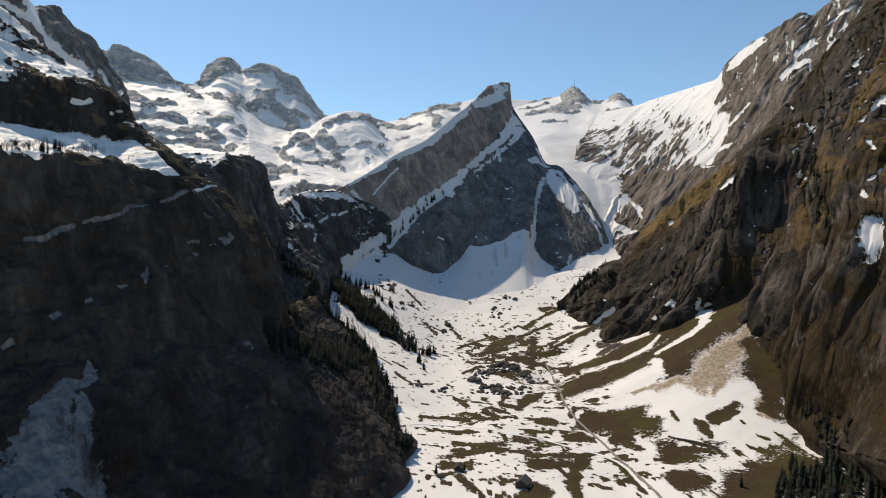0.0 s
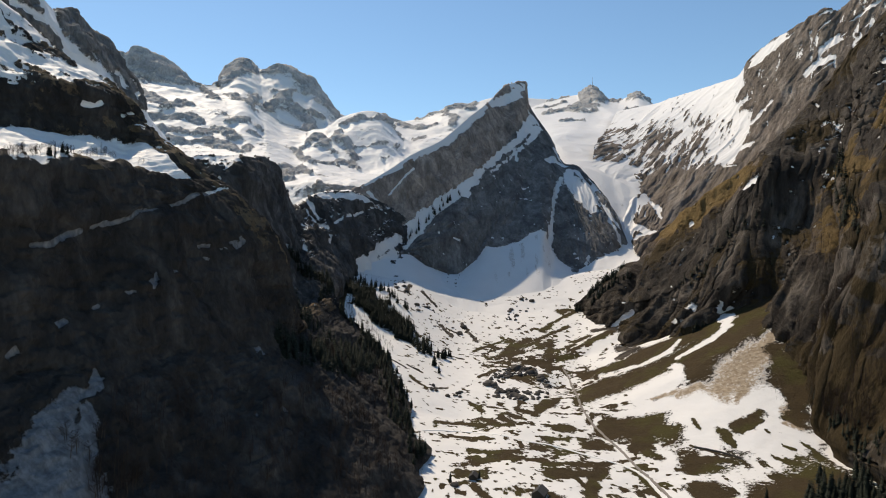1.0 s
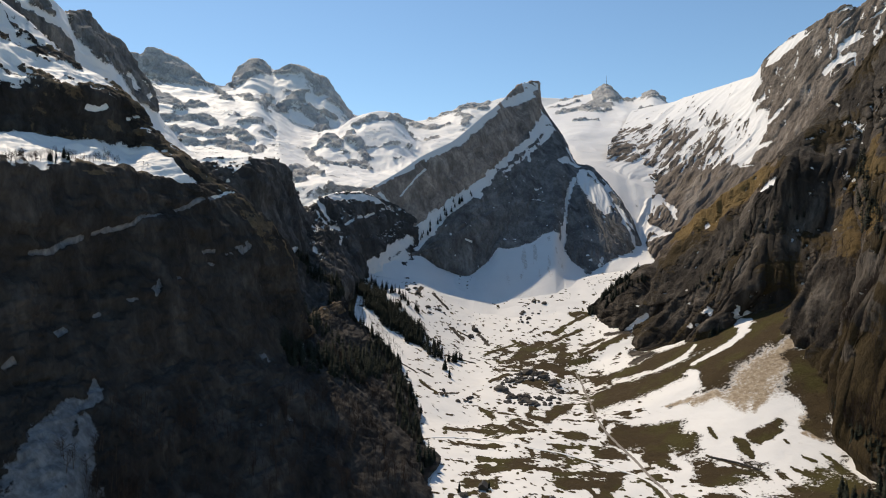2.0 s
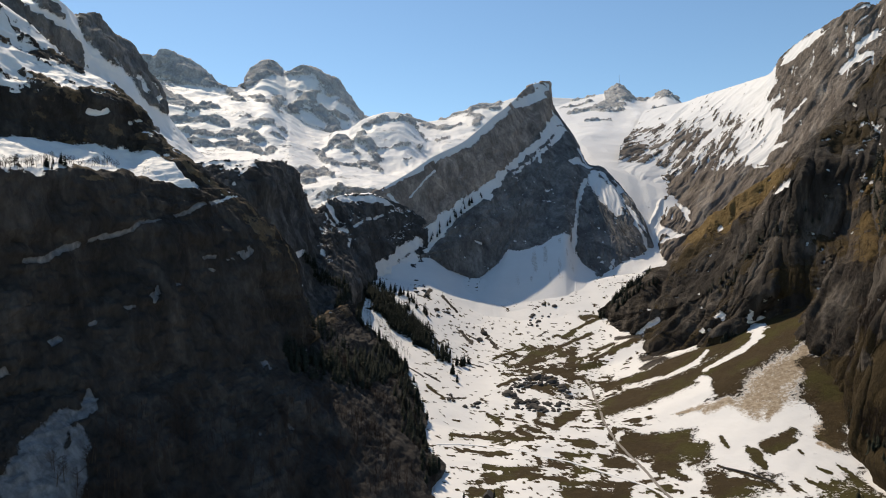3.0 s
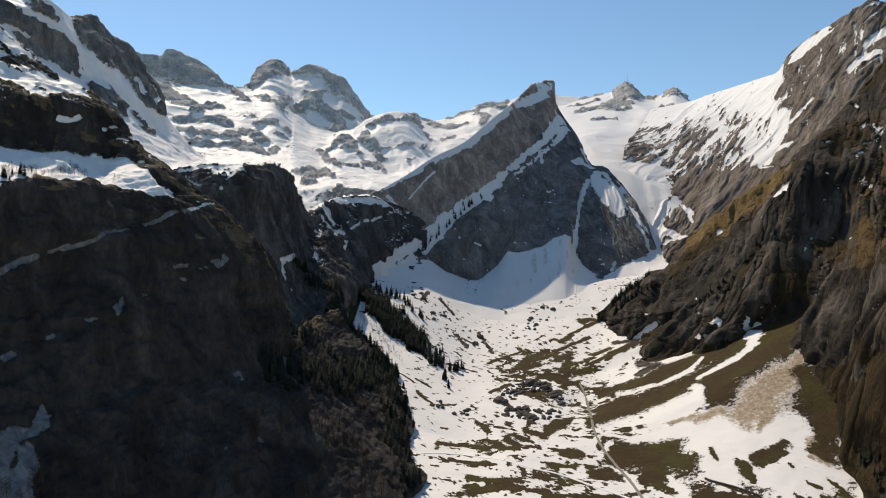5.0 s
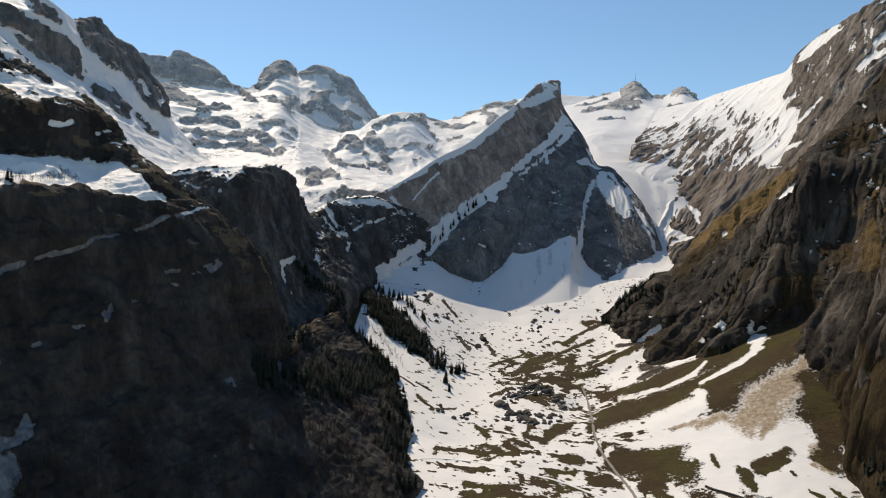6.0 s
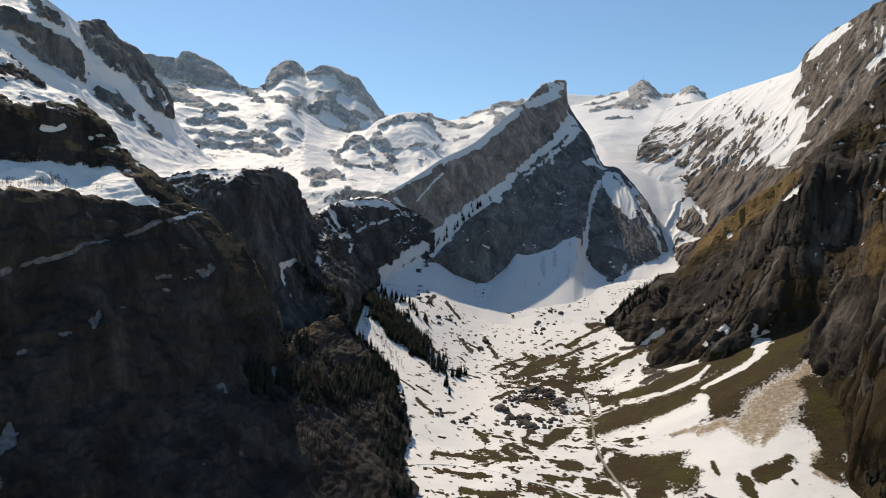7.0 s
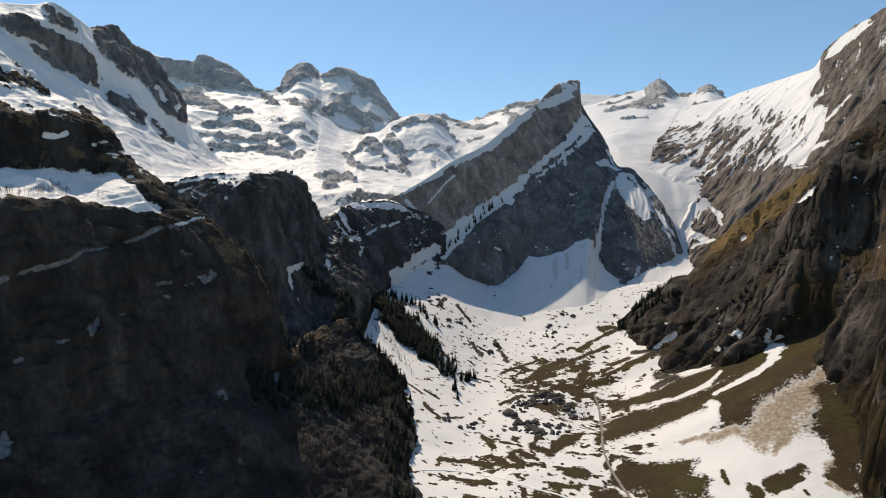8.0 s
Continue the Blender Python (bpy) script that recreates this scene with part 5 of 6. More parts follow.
slab_slope_lines.append(line((423, 2050, 458), (493, 2000, 430), (568, 1980, 410), (631, 1930, 409), (678, 1870, 405), (717, 1820, 410), (765, 1780, 421), (802, 1700, 429), (832, 1640, 436), (863, 1590, 443), (886, 1560, 449), (917, 1530, 454), (953, 1490, 467), (986, 1460, 488), (1073, 1420, 531), (1289, 1380, 620)))
slab_slope_lines.append(line((476, 1930, 365), (497, 1850, 326), (518, 1780, 289), (548, 1725, 271), (598, 1690, 277), (635, 1650, 283), (673, 1600, 294), (717, 1540, 305), (753, 1490, 314), (787, 1450, 324), (809, 1420, 331), (839, 1390, 338), (869, 1350, 346), (904, 1330, 367), (986, 1290, 409), (1179, 1250, 469)))
slab_slope_lines.append(line((452, 1740, 245), (452, 1680, 217), (444, 1600, 187), (443, 1520, 167), (484, 1480, 162), (526, 1450, 162), (578, 1420, 163), (636, 1380, 164), (677, 1340, 165), (709, 1300, 166), (739, 1280, 167), (760, 1250, 168), (791, 1220, 168), (821, 1200, 169), (913, 1180, 169), (1095, 1150, 170)))
rib_cliff_lines = []
rib_cliff_lines.append(line((241, 1310, 82), (297, 1300, 136), (356, 1280, 181), (392, 1200, 250), (420, 1130, 290), (449, 1080, 319), (479, 1040, 346), (521, 1040, 377), (568, 1040, 433), (621, 1060, 504), (691, 1080, 572), (770, 1100, 648), (1047, 1100, 869)))
rib_cliff_lines.append(line((242, 1300, 79), (285, 1210, 123), (326, 1125, 163), (380, 1080, 230), (415, 1030, 261), (439, 990, 280), (463, 950, 290), (482, 915, 307), (514, 900, 350), (558, 910, 400), (600, 900, 450), (641, 880, 499), (781, 820, 611)))
rib_cliff_lines.append(line((242, 1290, 77), (276, 1140, 104), (308, 1050, 131), (354, 1000, 165), (389, 965, 192), (427, 959, 217), (444, 910, 225), (457, 867, 231), (469, 820, 259), (491, 790, 292), (506, 750, 315), (524, 710, 340), (590, 620, 389)))
rib_cliff_lines.append(line((243, 1285, 75), (275, 1125, 80), (300, 1025, 91), (338, 955, 116), (369, 915, 140), (398, 890, 157), (423, 860, 167), (428, 790, 180), (428, 730, 194), (425, 665, 207), (424, 620, 212), (433, 580, 221), (457, 480, 243)))
rib_cliff_lines.append(line((245, 1280, 72), (269, 1110, 57), (270, 1005, 47), (304, 955, 64), (336, 905, 86), (378, 885, 109), (394, 800, 108), (391, 735, 102), (386, 690, 96), (381, 640, 98), (375, 570, 109), (373, 500, 120), (381, 400, 136)))
rib_cliff_lines.append(line((246, 1275, 69), (261, 1100, 44), (260, 1000, 31), (292, 945, 45), (331, 890, 70), (369, 865, 85), (383, 785, 89), (379, 718, 72), (366, 668, 51), (347, 615, 36), (334, 545, 30), (328, 450, 44), (343, 360, 68)))
rib_cliff_lines.append(line((240, 1260, 60), (270, 1080, 45), (255, 980, 35), (280, 900, 45), (310, 840, 55), (335, 790, 60), (350, 750, 50), (352, 700, 30), (350, 640, 5), (345, 580, -10), (350, 500, -15), (350, 400, -15), (350, 280, -15)))


def rule_near(p, n, v, u, base, f):
    patch = fbm(p / 16, 5, 61, 0.6)
    top = np.clip(0.8 + 2.0 * patch - 0.25 * smooth(v, 0.4, 0.95), 0, 1) * (v < 0.98) * (1 - 0.75 * smooth(u, 3.8, 4.8) - 0.25 * smooth(u, 6.6, 7.4))
    ledge = smooth(v, 2.0, 2.12) * (1 - smooth(v, 2.82, 2.98)) * (1 - smooth(u, 7.3, 8.4)) * np.clip(0.95 + 0.5 * patch, 0, 1)
    f["snow"] = np.maximum(top, ledge)
    # Snow below the ledge is greyed to paint in the cliff's shade.
    f["dirt_shade"] = 1.3 * smooth(v, 3.2, 3.5)
    f["snow"] = np.maximum(f["snow"], 0.7 * smooth(fbm(np.stack([p[:, 0] / 9, p[:, 1] / 22, p[:, 2] / 5], 1), 4, 73, 0.6), 0.2, 0.42) * smooth(n[:, 2], 0.35, 0.6) * (v < 2))
    f["grass"] = np.clip(0.2 + 1.0 * base + 0.3 * smooth(n[:, 2], 0.4, 0.8), 0, 1) * (v < 3.1)


def rule_buttress(p, n, v, u, base, f):
    f["snow"] = np.maximum(0.62 * smooth(n[:, 2] + 0.2 * base, 0.55, 0.85), 0.75 * (v < 0) * (u > 8.5)) * (v < 2.2)
    f["grass"] = 0.25 * smooth(v, 3.2, 3.6)


def rule_shoulder(p, n, v, u, base, f):
    fine = fbm(p / np.array((26, 26, 14)), 5, 46, 0.62)
    f["snow"] = 1.0 + 0.3 * base + 0.55 * fine - 0.4 * smooth(0.35 - n[:, 2], 0, 0.3)
    head = smooth(u, 6.4, 6.8) * (1 - smooth(u, 11.5, 12)) + 0.3 * smooth(u, 3.4, 3.7) * (1 - smooth(u, 4.8, 5.1))
    f["snow"] -= 0.9 * head * (1 - smooth(v + 0.3 * base, 0.15, 0.3))


def rule_far(p, n, v, u, base, f):
    along, across = np.array((0.62, -0.35, -0.70)), np.array((0.49, 0.87, 0.0))
    band = fbm(np.stack([p @ along / 110, p @ across / 70, p[:, 2] / 34], 1), 5, 35, 0.62)
    gully = fbm(np.stack([p @ across / 30, p @ along / 130, p[:, 2] / 120], 1), 4, 37, 0.6)
    f["snow"] = 0.95 + 0.2 * base + 0.6 * band + 0.4 * gully - 0.6 * smooth(0.72 - n[:, 2], 0, 0.3)
    edge = 0.25 * base + 0.12 * gully
    for a, b, deep in ((1.2, 6.3, 0.3), (7.6, 9.9, 0.34), (11.3, 14.4, 0.13), (14.3, 17.2, 0.3), (18.6, 20.2, 0.1), (20.5, 23.5, 0.16)):
        wide = smooth(u, a, a + 0.25) * (1 - smooth(u, b - 0.25, b))
        f["snow"] -= 0.9 * wide * (1 - smooth(v + edge, deep - 0.08, deep + 0.08)) * smooth(v, -1.5, -0.3)


def rule_flatiron(p, n, v, u, base, f):
    f["snow"] = np.maximum(smooth(v + 0.06 * base, 3.95, 4.08), 0.8 * (v < -0.05))
    f["snow"] = np.where((v > 3.9) & (u > 17.3), 1, f["snow"])
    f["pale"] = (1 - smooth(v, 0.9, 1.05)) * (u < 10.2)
    fleck = fbm(p / 12, 3, 67)
    rim = (1 - smooth(v + 0.06 * fbm(p / 35, 3, 68) + 0.04 * fleck, 0.03, 0.06)) * (u < 6.4) * smooth(fbm(p / 28, 3, 64), -0.25, 0.05)
    f["dirt_shade"] = 0.55 * smooth(fbm(np.stack([p[:, 0] / 14, p[:, 1] / 90, p[:, 2] / 60], 1), 4, 71), -0.05, 0.3) * smooth(v, 4.0, 4.1) * smooth(u, 6.5, 8) * (1 - smooth(u, 12, 13.5)) * (1 - smooth(v, 4.6, 5.0))
    f["snow"] = np.maximum(f["snow"], 0.62 * smooth(fleck + 0.1 * smooth(u, 12, 14), 0.44, 0.6) * (v > 1.1))
    cap = (1 - smooth(v + 0.1 * base, 0.17, 0.24)) * smooth(u, 5.9, 6.4) * (1 - smooth(u, 8.8, 9.1)) * smooth(v + 0.25 * fleck, -0.02, 0.05)
    f["snow"] = np.maximum(f["snow"], np.maximum(rim, cap) * 0.9)


def rule_summit(p, n, v, u, base, f):
    fine = fbm(p / np.array((60, 60, 18)), 4, 44, 0.6)
    f["snow"] = 1.05 + 0.25 * base + 0.4 * fine - 0.4 * smooth(0.3 - n[:, 2], 0, 0.25)
    for a, b, deep in ((1.6, 3.4, 0.12), (3.8, 7.0, 0.3), (7.2, 8.3, 0.12), (9.0, 10.7, 0.22), (10.8, 11.7, 0.2)):
        wide = smooth(u, a, a + 0.3) * (1 - smooth(u, b - 0.3, b))
        f["snow"] -= 0.9 * wide * (1 - smooth(v + 0.25 * base, deep - 0.06, deep + 0.06)) * smooth(v, -1.5, -0.3)


def rule_slab(p, n, v, u, base, f):
    along = np.array((0.52, 0.66, 0.54))
    across = np.array((0.785, -0.62, 0.0))
    lift = np.cross(along, across)
    streak = fbm(np.stack([p @ along / 70, p @ across / 11, p @ lift / 30], 1), 4, 31, 0.62)
    wide = fbm(p / 160, 3, 33)
    snowy = 1.0 - 0.42 * smooth(v, 0.1, 1.7) * (1 - smooth(u - 0.5 * v, 2.6, 4.4)) - 0.16 * smooth(v, 0.8, 2.6) - 0.95 * smooth(v + 0.3 * wide, 2.7, 3.0)
    edge = 5.3 + 0.6 * np.minimum(v, 1.5) - 0.45 * np.maximum(v - 2, 0)
    snowy = snowy - 0.85 * smooth(u + 0.7 * streak - edge, -0.1, 0.4)
    f["snow"] = np.clip(snowy + 0.95 * streak + 0.2 * wide, 0, 1)
    f["snow"] = np.where((u < 1.5 + 0.9 * base) & (v > 2.6), 1, f["snow"])
    f["grass"] = np.clip(0.15 + base, 0, 0.4) * smooth(v, 2, 3)


def rule_rib(p, n, v, u, base, f):
    f["snow"] = 0.6 * smooth(fbm(p / 11, 3, 69), 0.5, 0.62) * (v < 3.6)
    f["grass"] = np.clip(0.05 + 0.9 * base + 0.4 * smooth(n[:, 2], 0.3, 0.7), 0, 0.75) + 0.45 * smooth(v, 3.9, 4.4)
    f["pale"] = (1 - smooth(v + 0.5 * base, 0.4, 1.0)) * smooth(u, 2, 3) * (1 - smooth(u, 5.2, 6.6))
    f["grass"] = np.maximum(f["grass"], 0.85 * f["pale"])
    dry = smooth(u, 6.6, 7.8) * smooth(v + 0.5 * base, 1.0, 1.5) * (1 - smooth(v + 0.5 * base, 2.7, 3.2)) * smooth(fbm(p / 30, 4, 74), -0.2, 0.2)
    f["pale"] = np.maximum(f["pale"], 0.55 * dry)
    f["grass"] = np.maximum(f["grass"], 0.75 * dry)
    f["snow"] = np.maximum(f["snow"], 0.62 * smooth(fbm(p / 13, 4, 76, 0.6), 0.12, 0.3) * smooth(u, 6.8, 8) * smooth(v + 0.5 * base, 0.3, 0.7) * (1 - smooth(v + 0.5 * base, 1.6, 2.2)))


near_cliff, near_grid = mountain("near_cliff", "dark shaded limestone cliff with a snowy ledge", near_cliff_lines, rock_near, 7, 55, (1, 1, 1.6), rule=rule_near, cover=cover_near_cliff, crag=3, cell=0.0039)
buttress, buttress_grid = mountain("buttress", "limestone buttress toned dark for shade, with a flat snowy top", buttress_lines, rock_buttress, 13, 80, (1.3, 1.3, 0.6), rule=rule_buttress, cover=cover_buttress, seed=2, crag=6, cell=0.003, back=(120, 300), drop=(-5, 60))
shoulder, shoulder_grid = mountain("shoulder_peak", "rocky peak with a sunlit snowfield", shoulder_peak_lines, rock_mid, 18, 160, rule=rule_shoulder, cover=cover_shoulder_peak, seed=3, crag=11, cell=0.0022, octaves=5)
far_range, far_grid = mountain("far_range", "far snowy peaks of grey limestone paled for haze", far_range_lines, rock_far, 26, 300, (1, 1, 0.6), rule=rule_far, cover=cover_far_range, seed=4, crag=19, cell=0.0028, back=(150, 250), drop=(100, 900))
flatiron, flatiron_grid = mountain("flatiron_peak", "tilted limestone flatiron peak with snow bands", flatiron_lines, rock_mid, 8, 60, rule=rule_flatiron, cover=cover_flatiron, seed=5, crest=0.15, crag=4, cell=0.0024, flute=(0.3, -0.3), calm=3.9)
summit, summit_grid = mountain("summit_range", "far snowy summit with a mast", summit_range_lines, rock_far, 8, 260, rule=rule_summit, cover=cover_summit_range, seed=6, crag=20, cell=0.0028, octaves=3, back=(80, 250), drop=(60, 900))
slab, slab_grid = mountain("slab_slope", "slabby limestone slope streaked with snow", slab_slope_lines, rock_slab, 10, 70, rule=rule_slab, cover=cover_slab_slope, seed=7, crag=7, cell=0.002, flute=(0.16, 0.5))
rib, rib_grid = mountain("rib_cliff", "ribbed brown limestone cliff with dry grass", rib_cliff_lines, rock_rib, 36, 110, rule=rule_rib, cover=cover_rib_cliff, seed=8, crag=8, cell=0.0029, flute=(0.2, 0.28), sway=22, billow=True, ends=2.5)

# ---- valley floor ----
floor_lines = []
floor_lines.append(line((-700, 2000, 200), (-300, 1900, 180), (0, 1900, 180), (300, 1900, 180), (600, 1900, 180), (900, 1900, 180)))
floor_lines.append(line((-400, 1500, 190), (-120, 1500, 150), (0, 1500, 140), (192, 1491, 136), (320, 1500, 150), (600, 1500, 190)))
floor_lines.append(line((-400, 1340, 190), (-141, 1350, 136), (20, 1345, 76), (206, 1310, 79), (320, 1300, 100), (600, 1300, 160)))
floor_lines.append(line((-400, 1150, 190), (-155, 1165, 106), (0, 1150, 42), (205, 1150, 44), (290, 1110, 73), (600, 1100, 150)))
floor_lines.append(line((-400, 1040, 160), (-90, 1060, 52), (0, 1050, 25), (105, 1020, 19), (205, 1050, 28), (285, 1000, 50)))
floor_lines.append(line((-400, 900, 120), (-90, 885, 36), (0, 900, 14), (100, 900, 12), (185, 930, 14), (430, 888, 150)))
floor_lines.append(line((-400, 780, 90), (-46, 775, 6), (60, 760, 4), (140, 760, 5), (230, 780, 32), (480, 800, 165)))
floor_lines.append(line((-400, 680, 60), (-40, 680, 4), (60, 680, 2), (170, 660, 0), (260, 690, 26), (400, 710, 75)))
floor_lines.append(line((-400, 540, 40), (-30, 560, 1), (70, 545, -1), (170, 560, -4), (265, 590, 9), (420, 590, 25)))
floor_lines.append(line((-400, 300, 30), (-60, 320, -3), (60, 320, -5), (170, 320, -5), (280, 320, -2), (450, 330, 20)))
floor_lines.append(line((-400, -300, 10), (-60, -300, -10), (60, -300, -10), (170, -300, -10), (280, -300, -10), (450, -300, 10)))


def rule_ground(p, n, v, u, base, f):
    long = 14 + 26 * smooth(800 - p[:, 1], 0, 100)
    flow = np.stack([p[:, 0] / long + p[:, 1] / 160, p[:, 1] / 20 - p[:, 0] / 70, p[:, 2] * 0], 1)
    patch = fbm(flow, 6, 51, 0.68)
    spots = fbm(p / 9, 3, 53)
    mid = np.exp(-(((p[:, 0] - 115) / 95) ** 2 + ((p[:, 1] - 1040) / 190) ** 2) ** 2)
    low = np.exp(-(((p[:, 0] - 60) / 160) ** 2 + ((p[:, 1] - 660) / 190) ** 2) ** 2) * smooth(p[:, 0], -60, 20)
    east = smooth(p[:, 0], 150, 260) * smooth(1150 - p[:, 1], 0, 200)
    west = np.exp(-(((p[:, 0] + 40) / 70) ** 2 + ((p[:, 1] - 1180) / 150) ** 2))
    level = np.maximum(0.75 - 0.74 * mid - 0.66 * low - 0.25 * east, -0.02)
    f["snow"] = np.clip(0.5 + 2.2 * (level - patch), 0, 1) - 0.75 * smooth(spots, 0.28, 0.5) * west
    dots = fbm(p / 6.5, 2, 57)
    f["snow"] = f["snow"] - 0.8 * smooth(dots + 0.35 * patch + 0.16 * (mid + low) + 0.05 * west, 0.37, 0.53)
    grains = fbm(p / 3.6, 2, 58)
    f["snow"] = f["snow"] - 0.7 * smooth(grains + 0.3 * patch, 0.34, 0.5) * np.clip(mid + 0.7 * low + 0.5 * west, 0, 1)
    f["grass"] = np.clip(0.75 + 0.3 * base, 0, 1)
    f["snow"] = f["snow"] * (1 - smooth(p[:, 0], 300, 335) * (p[:, 1] > 740) * (p[:, 1] < 1050))
    f["snow"] = np.where(p[:, 0] < -190 - 0.08 * (p[:, 1] - 1000), f["snow"] * 0.2, f["snow"])


ground, ground_grid = mountain("ground", "valley floor with melting snow and dry grass", floor_lines, meadow, 2.0, 40, rule=rule_ground, cover=cover_ground, seed=9, ridged=False, drop=(10, 20), cell=0.0023, mouth=470, crest=1, squash=(1, 0.42, 1))
tagged(ground, category="ground")

# where huts, roads and boulders stand
gravel_way = ((163, 1006), (164, 949), (159, 870), (152, 798), (152, 747), (158, 703), (165, 657), (169, 610), (176, 570), (178, 534), (179, 500))
snow_way = ((-40, 703), (-3, 719), (35, 703), (71, 681), (105, 665), (130, 642), (153, 623), (165, 604), (171, 583), (173, 553), (173, 514))
wall_way = ((231, 636), (245, 621), (261, 600))
hut_place = (68.3, 538.5, -1.5)
hut2_place = (14.5, 578.1, -1.9)
shrub_place = (247.2, 524.3, 2.9)
tree1_place = (-6.1, 566.7, -0.9)
tree2_place = (19.6, 577.6, -1.7)
mast_place = (898.4, 4335.6, 1288.1)
clump_place = (89.2, 988.4, 17.3)
clump2_place = (41.1, 902.5, 11.4)

# ---- small helpers for things ----
def part(name, verts, faces, material, parent=None, label=""):
    mesh = bpy.data.meshes.new(name)
    mesh.from_pydata([tuple(map(float, v)) for v in verts], [], [tuple(map(int, f)) for f in faces])
    mesh.materials.append(material)
    mesh.update()
    ob = new(name, mesh)
    ob.parent = parent
    if label:
        ob["label"] = label
    return ob


def plain_material(name, dark, light, scale=0.8, rough=0.9, bump=0.3):
    n = Nodes(name)
    here = n.where()
    grain = n.noise(here, scale, 6, 0.7)
    patch = n.noise(here, scale * 0.15, 4, 0.6)
    col = n.mix(n.math("MULTIPLY", n.math("ADD", grain, patch), 0.5), dark, light)
    info = n.tree.nodes.new("ShaderNodeObjectInfo")
    tone = n.ramp(info.outputs["Random"], [(0.0, 0.75), (1.0, 1.25)])
    n.link(n.mix(1.0, col, tone, "MULTIPLY"), n.bsdf.inputs["Base Color"])
    n.bsdf.inputs["Roughness"].default_value = rough
    n.bsdf.inputs["Specular IOR Level"].default_value = 0.2
    n.bump(grain, bump, 0.3)
    return n.mat


needles = plain_material("needles", (0.009, 0.012, 0.009), (0.028, 0.032, 0.019), 1.5)
bark = plain_material("bark", (0.03, 0.022, 0.016), (0.09, 0.07, 0.05), 2.0)
twigs = plain_material("twigs", (0.017, 0.012, 0.010), (0.046, 0.032, 0.025), 0.3)
boulder_stone = plain_material("boulder_stone", (0.03, 0.027, 0.023), (0.13, 0.115, 0.10), 0.5, bump=0.8)
gravel = plain_material("gravel", (0.16, 0.14, 0.12), (0.36, 0.33, 0.29), 0.7)
trodden_snow = plain_material("trodden_snow", (0.66, 0.65, 0.62), (0.82, 0.81, 0.79), 0.5)
old_wood = plain_material("old_wood", (0.035, 0.027, 0.02), (0.10, 0.08, 0.06), 2.5)
shingle = plain_material("shingle", (0.03, 0.028, 0.027), (0.085, 0.08, 0.077), 3.0)
glass_dark = plain_material("window_glass", (0.02, 0.022, 0.025), (0.04, 0.045, 0.05), 1.0, 0.15, 0.0)
concrete = plain_material("concrete", (0.22, 0.22, 0.22), (0.42, 0.41, 0.40), 0.1)
mast_metal = plain_material("mast_metal", (0.30, 0.30, 0.31), (0.5, 0.5, 0.5), 0.2, 0.5)


def tube(a, b, ra, rb, sides):
    """A tapered limb from a to b."""
    a, b = np.array(a, float), np.array(b, float)
    d = (b - a) / (np.linalg.norm(b - a) + 1e-9)
    e = np.cross(d, (0.3, 0.9, 0.2))
    e /= np.linalg.norm(e)
    g = np.cross(d, e)
    ang = np.arange(sides) * 2 * np.pi / sides
    ring = np.cos(ang)[:, None] * e + np.sin(ang)[:, None] * g
    verts = np.concatenate([a + ring * ra, b + ring * rb])
    faces = [(i, (i + 1) % sides, sides + (i + 1) % sides, sides + i) for i in range(sides)]
    return verts, faces


def joined(pieces):
    verts, faces, n = [], [], 0
    for v, f in pieces:
        verts.append(v)
        faces += [tuple(i + n for i in q) for q in f]
        n += len(v)
    return np.concatenate(verts), faces


def spruce_shape(rng, tiers, fronds):
    """Trunk and drooping tiers of boughs of a spruce one metre high."""
    trunk = joined([tube((0, 0, -0.06), (0, 0, 0.45), 0.018, 0.012, 5), tube((0, 0, 0.45), (0, 0, 0.97), 0.012, 0.002, 4)])
    boughs = []
    for k in range(tiers):
        z = 0.08 + 0.9 * (k + 0.3 * rng.random()) / tiers
        reach = 0.21 * (1.02 - z) ** 0.85 * (0.85 + 0.3 * rng.random()) + 0.012
        for j in range(fronds):
            if rng.random() < 0.08:
                continue
            a = 2 * np.pi * (j + rng.random() * 0.8) / fronds + k
            r = reach * (0.7 + 0.5 * rng.random())
            c, s_ = np.cos(a), np.sin(a)
            w = r * (0.42 + 0.2 * rng.random())
            root, tip = np.array((0, 0, z + 0.25 * r)), np.array((c * r, s_ * r, z - 0.28 * r))
            mid = np.array((c * r * 0.55, s_ * r * 0.55, z + 0.02))
            side = np.array((-s_, c, 0)) * w
            low = np.array((0, 0, -0.22 * r))
            boughs.append((np.array([root, mid + side + low, tip, mid - side + low, mid]), [(0, 1, 4), (1, 2, 4), (2, 3, 4), (3, 0, 4)]))
    return trunk, joined(boughs)


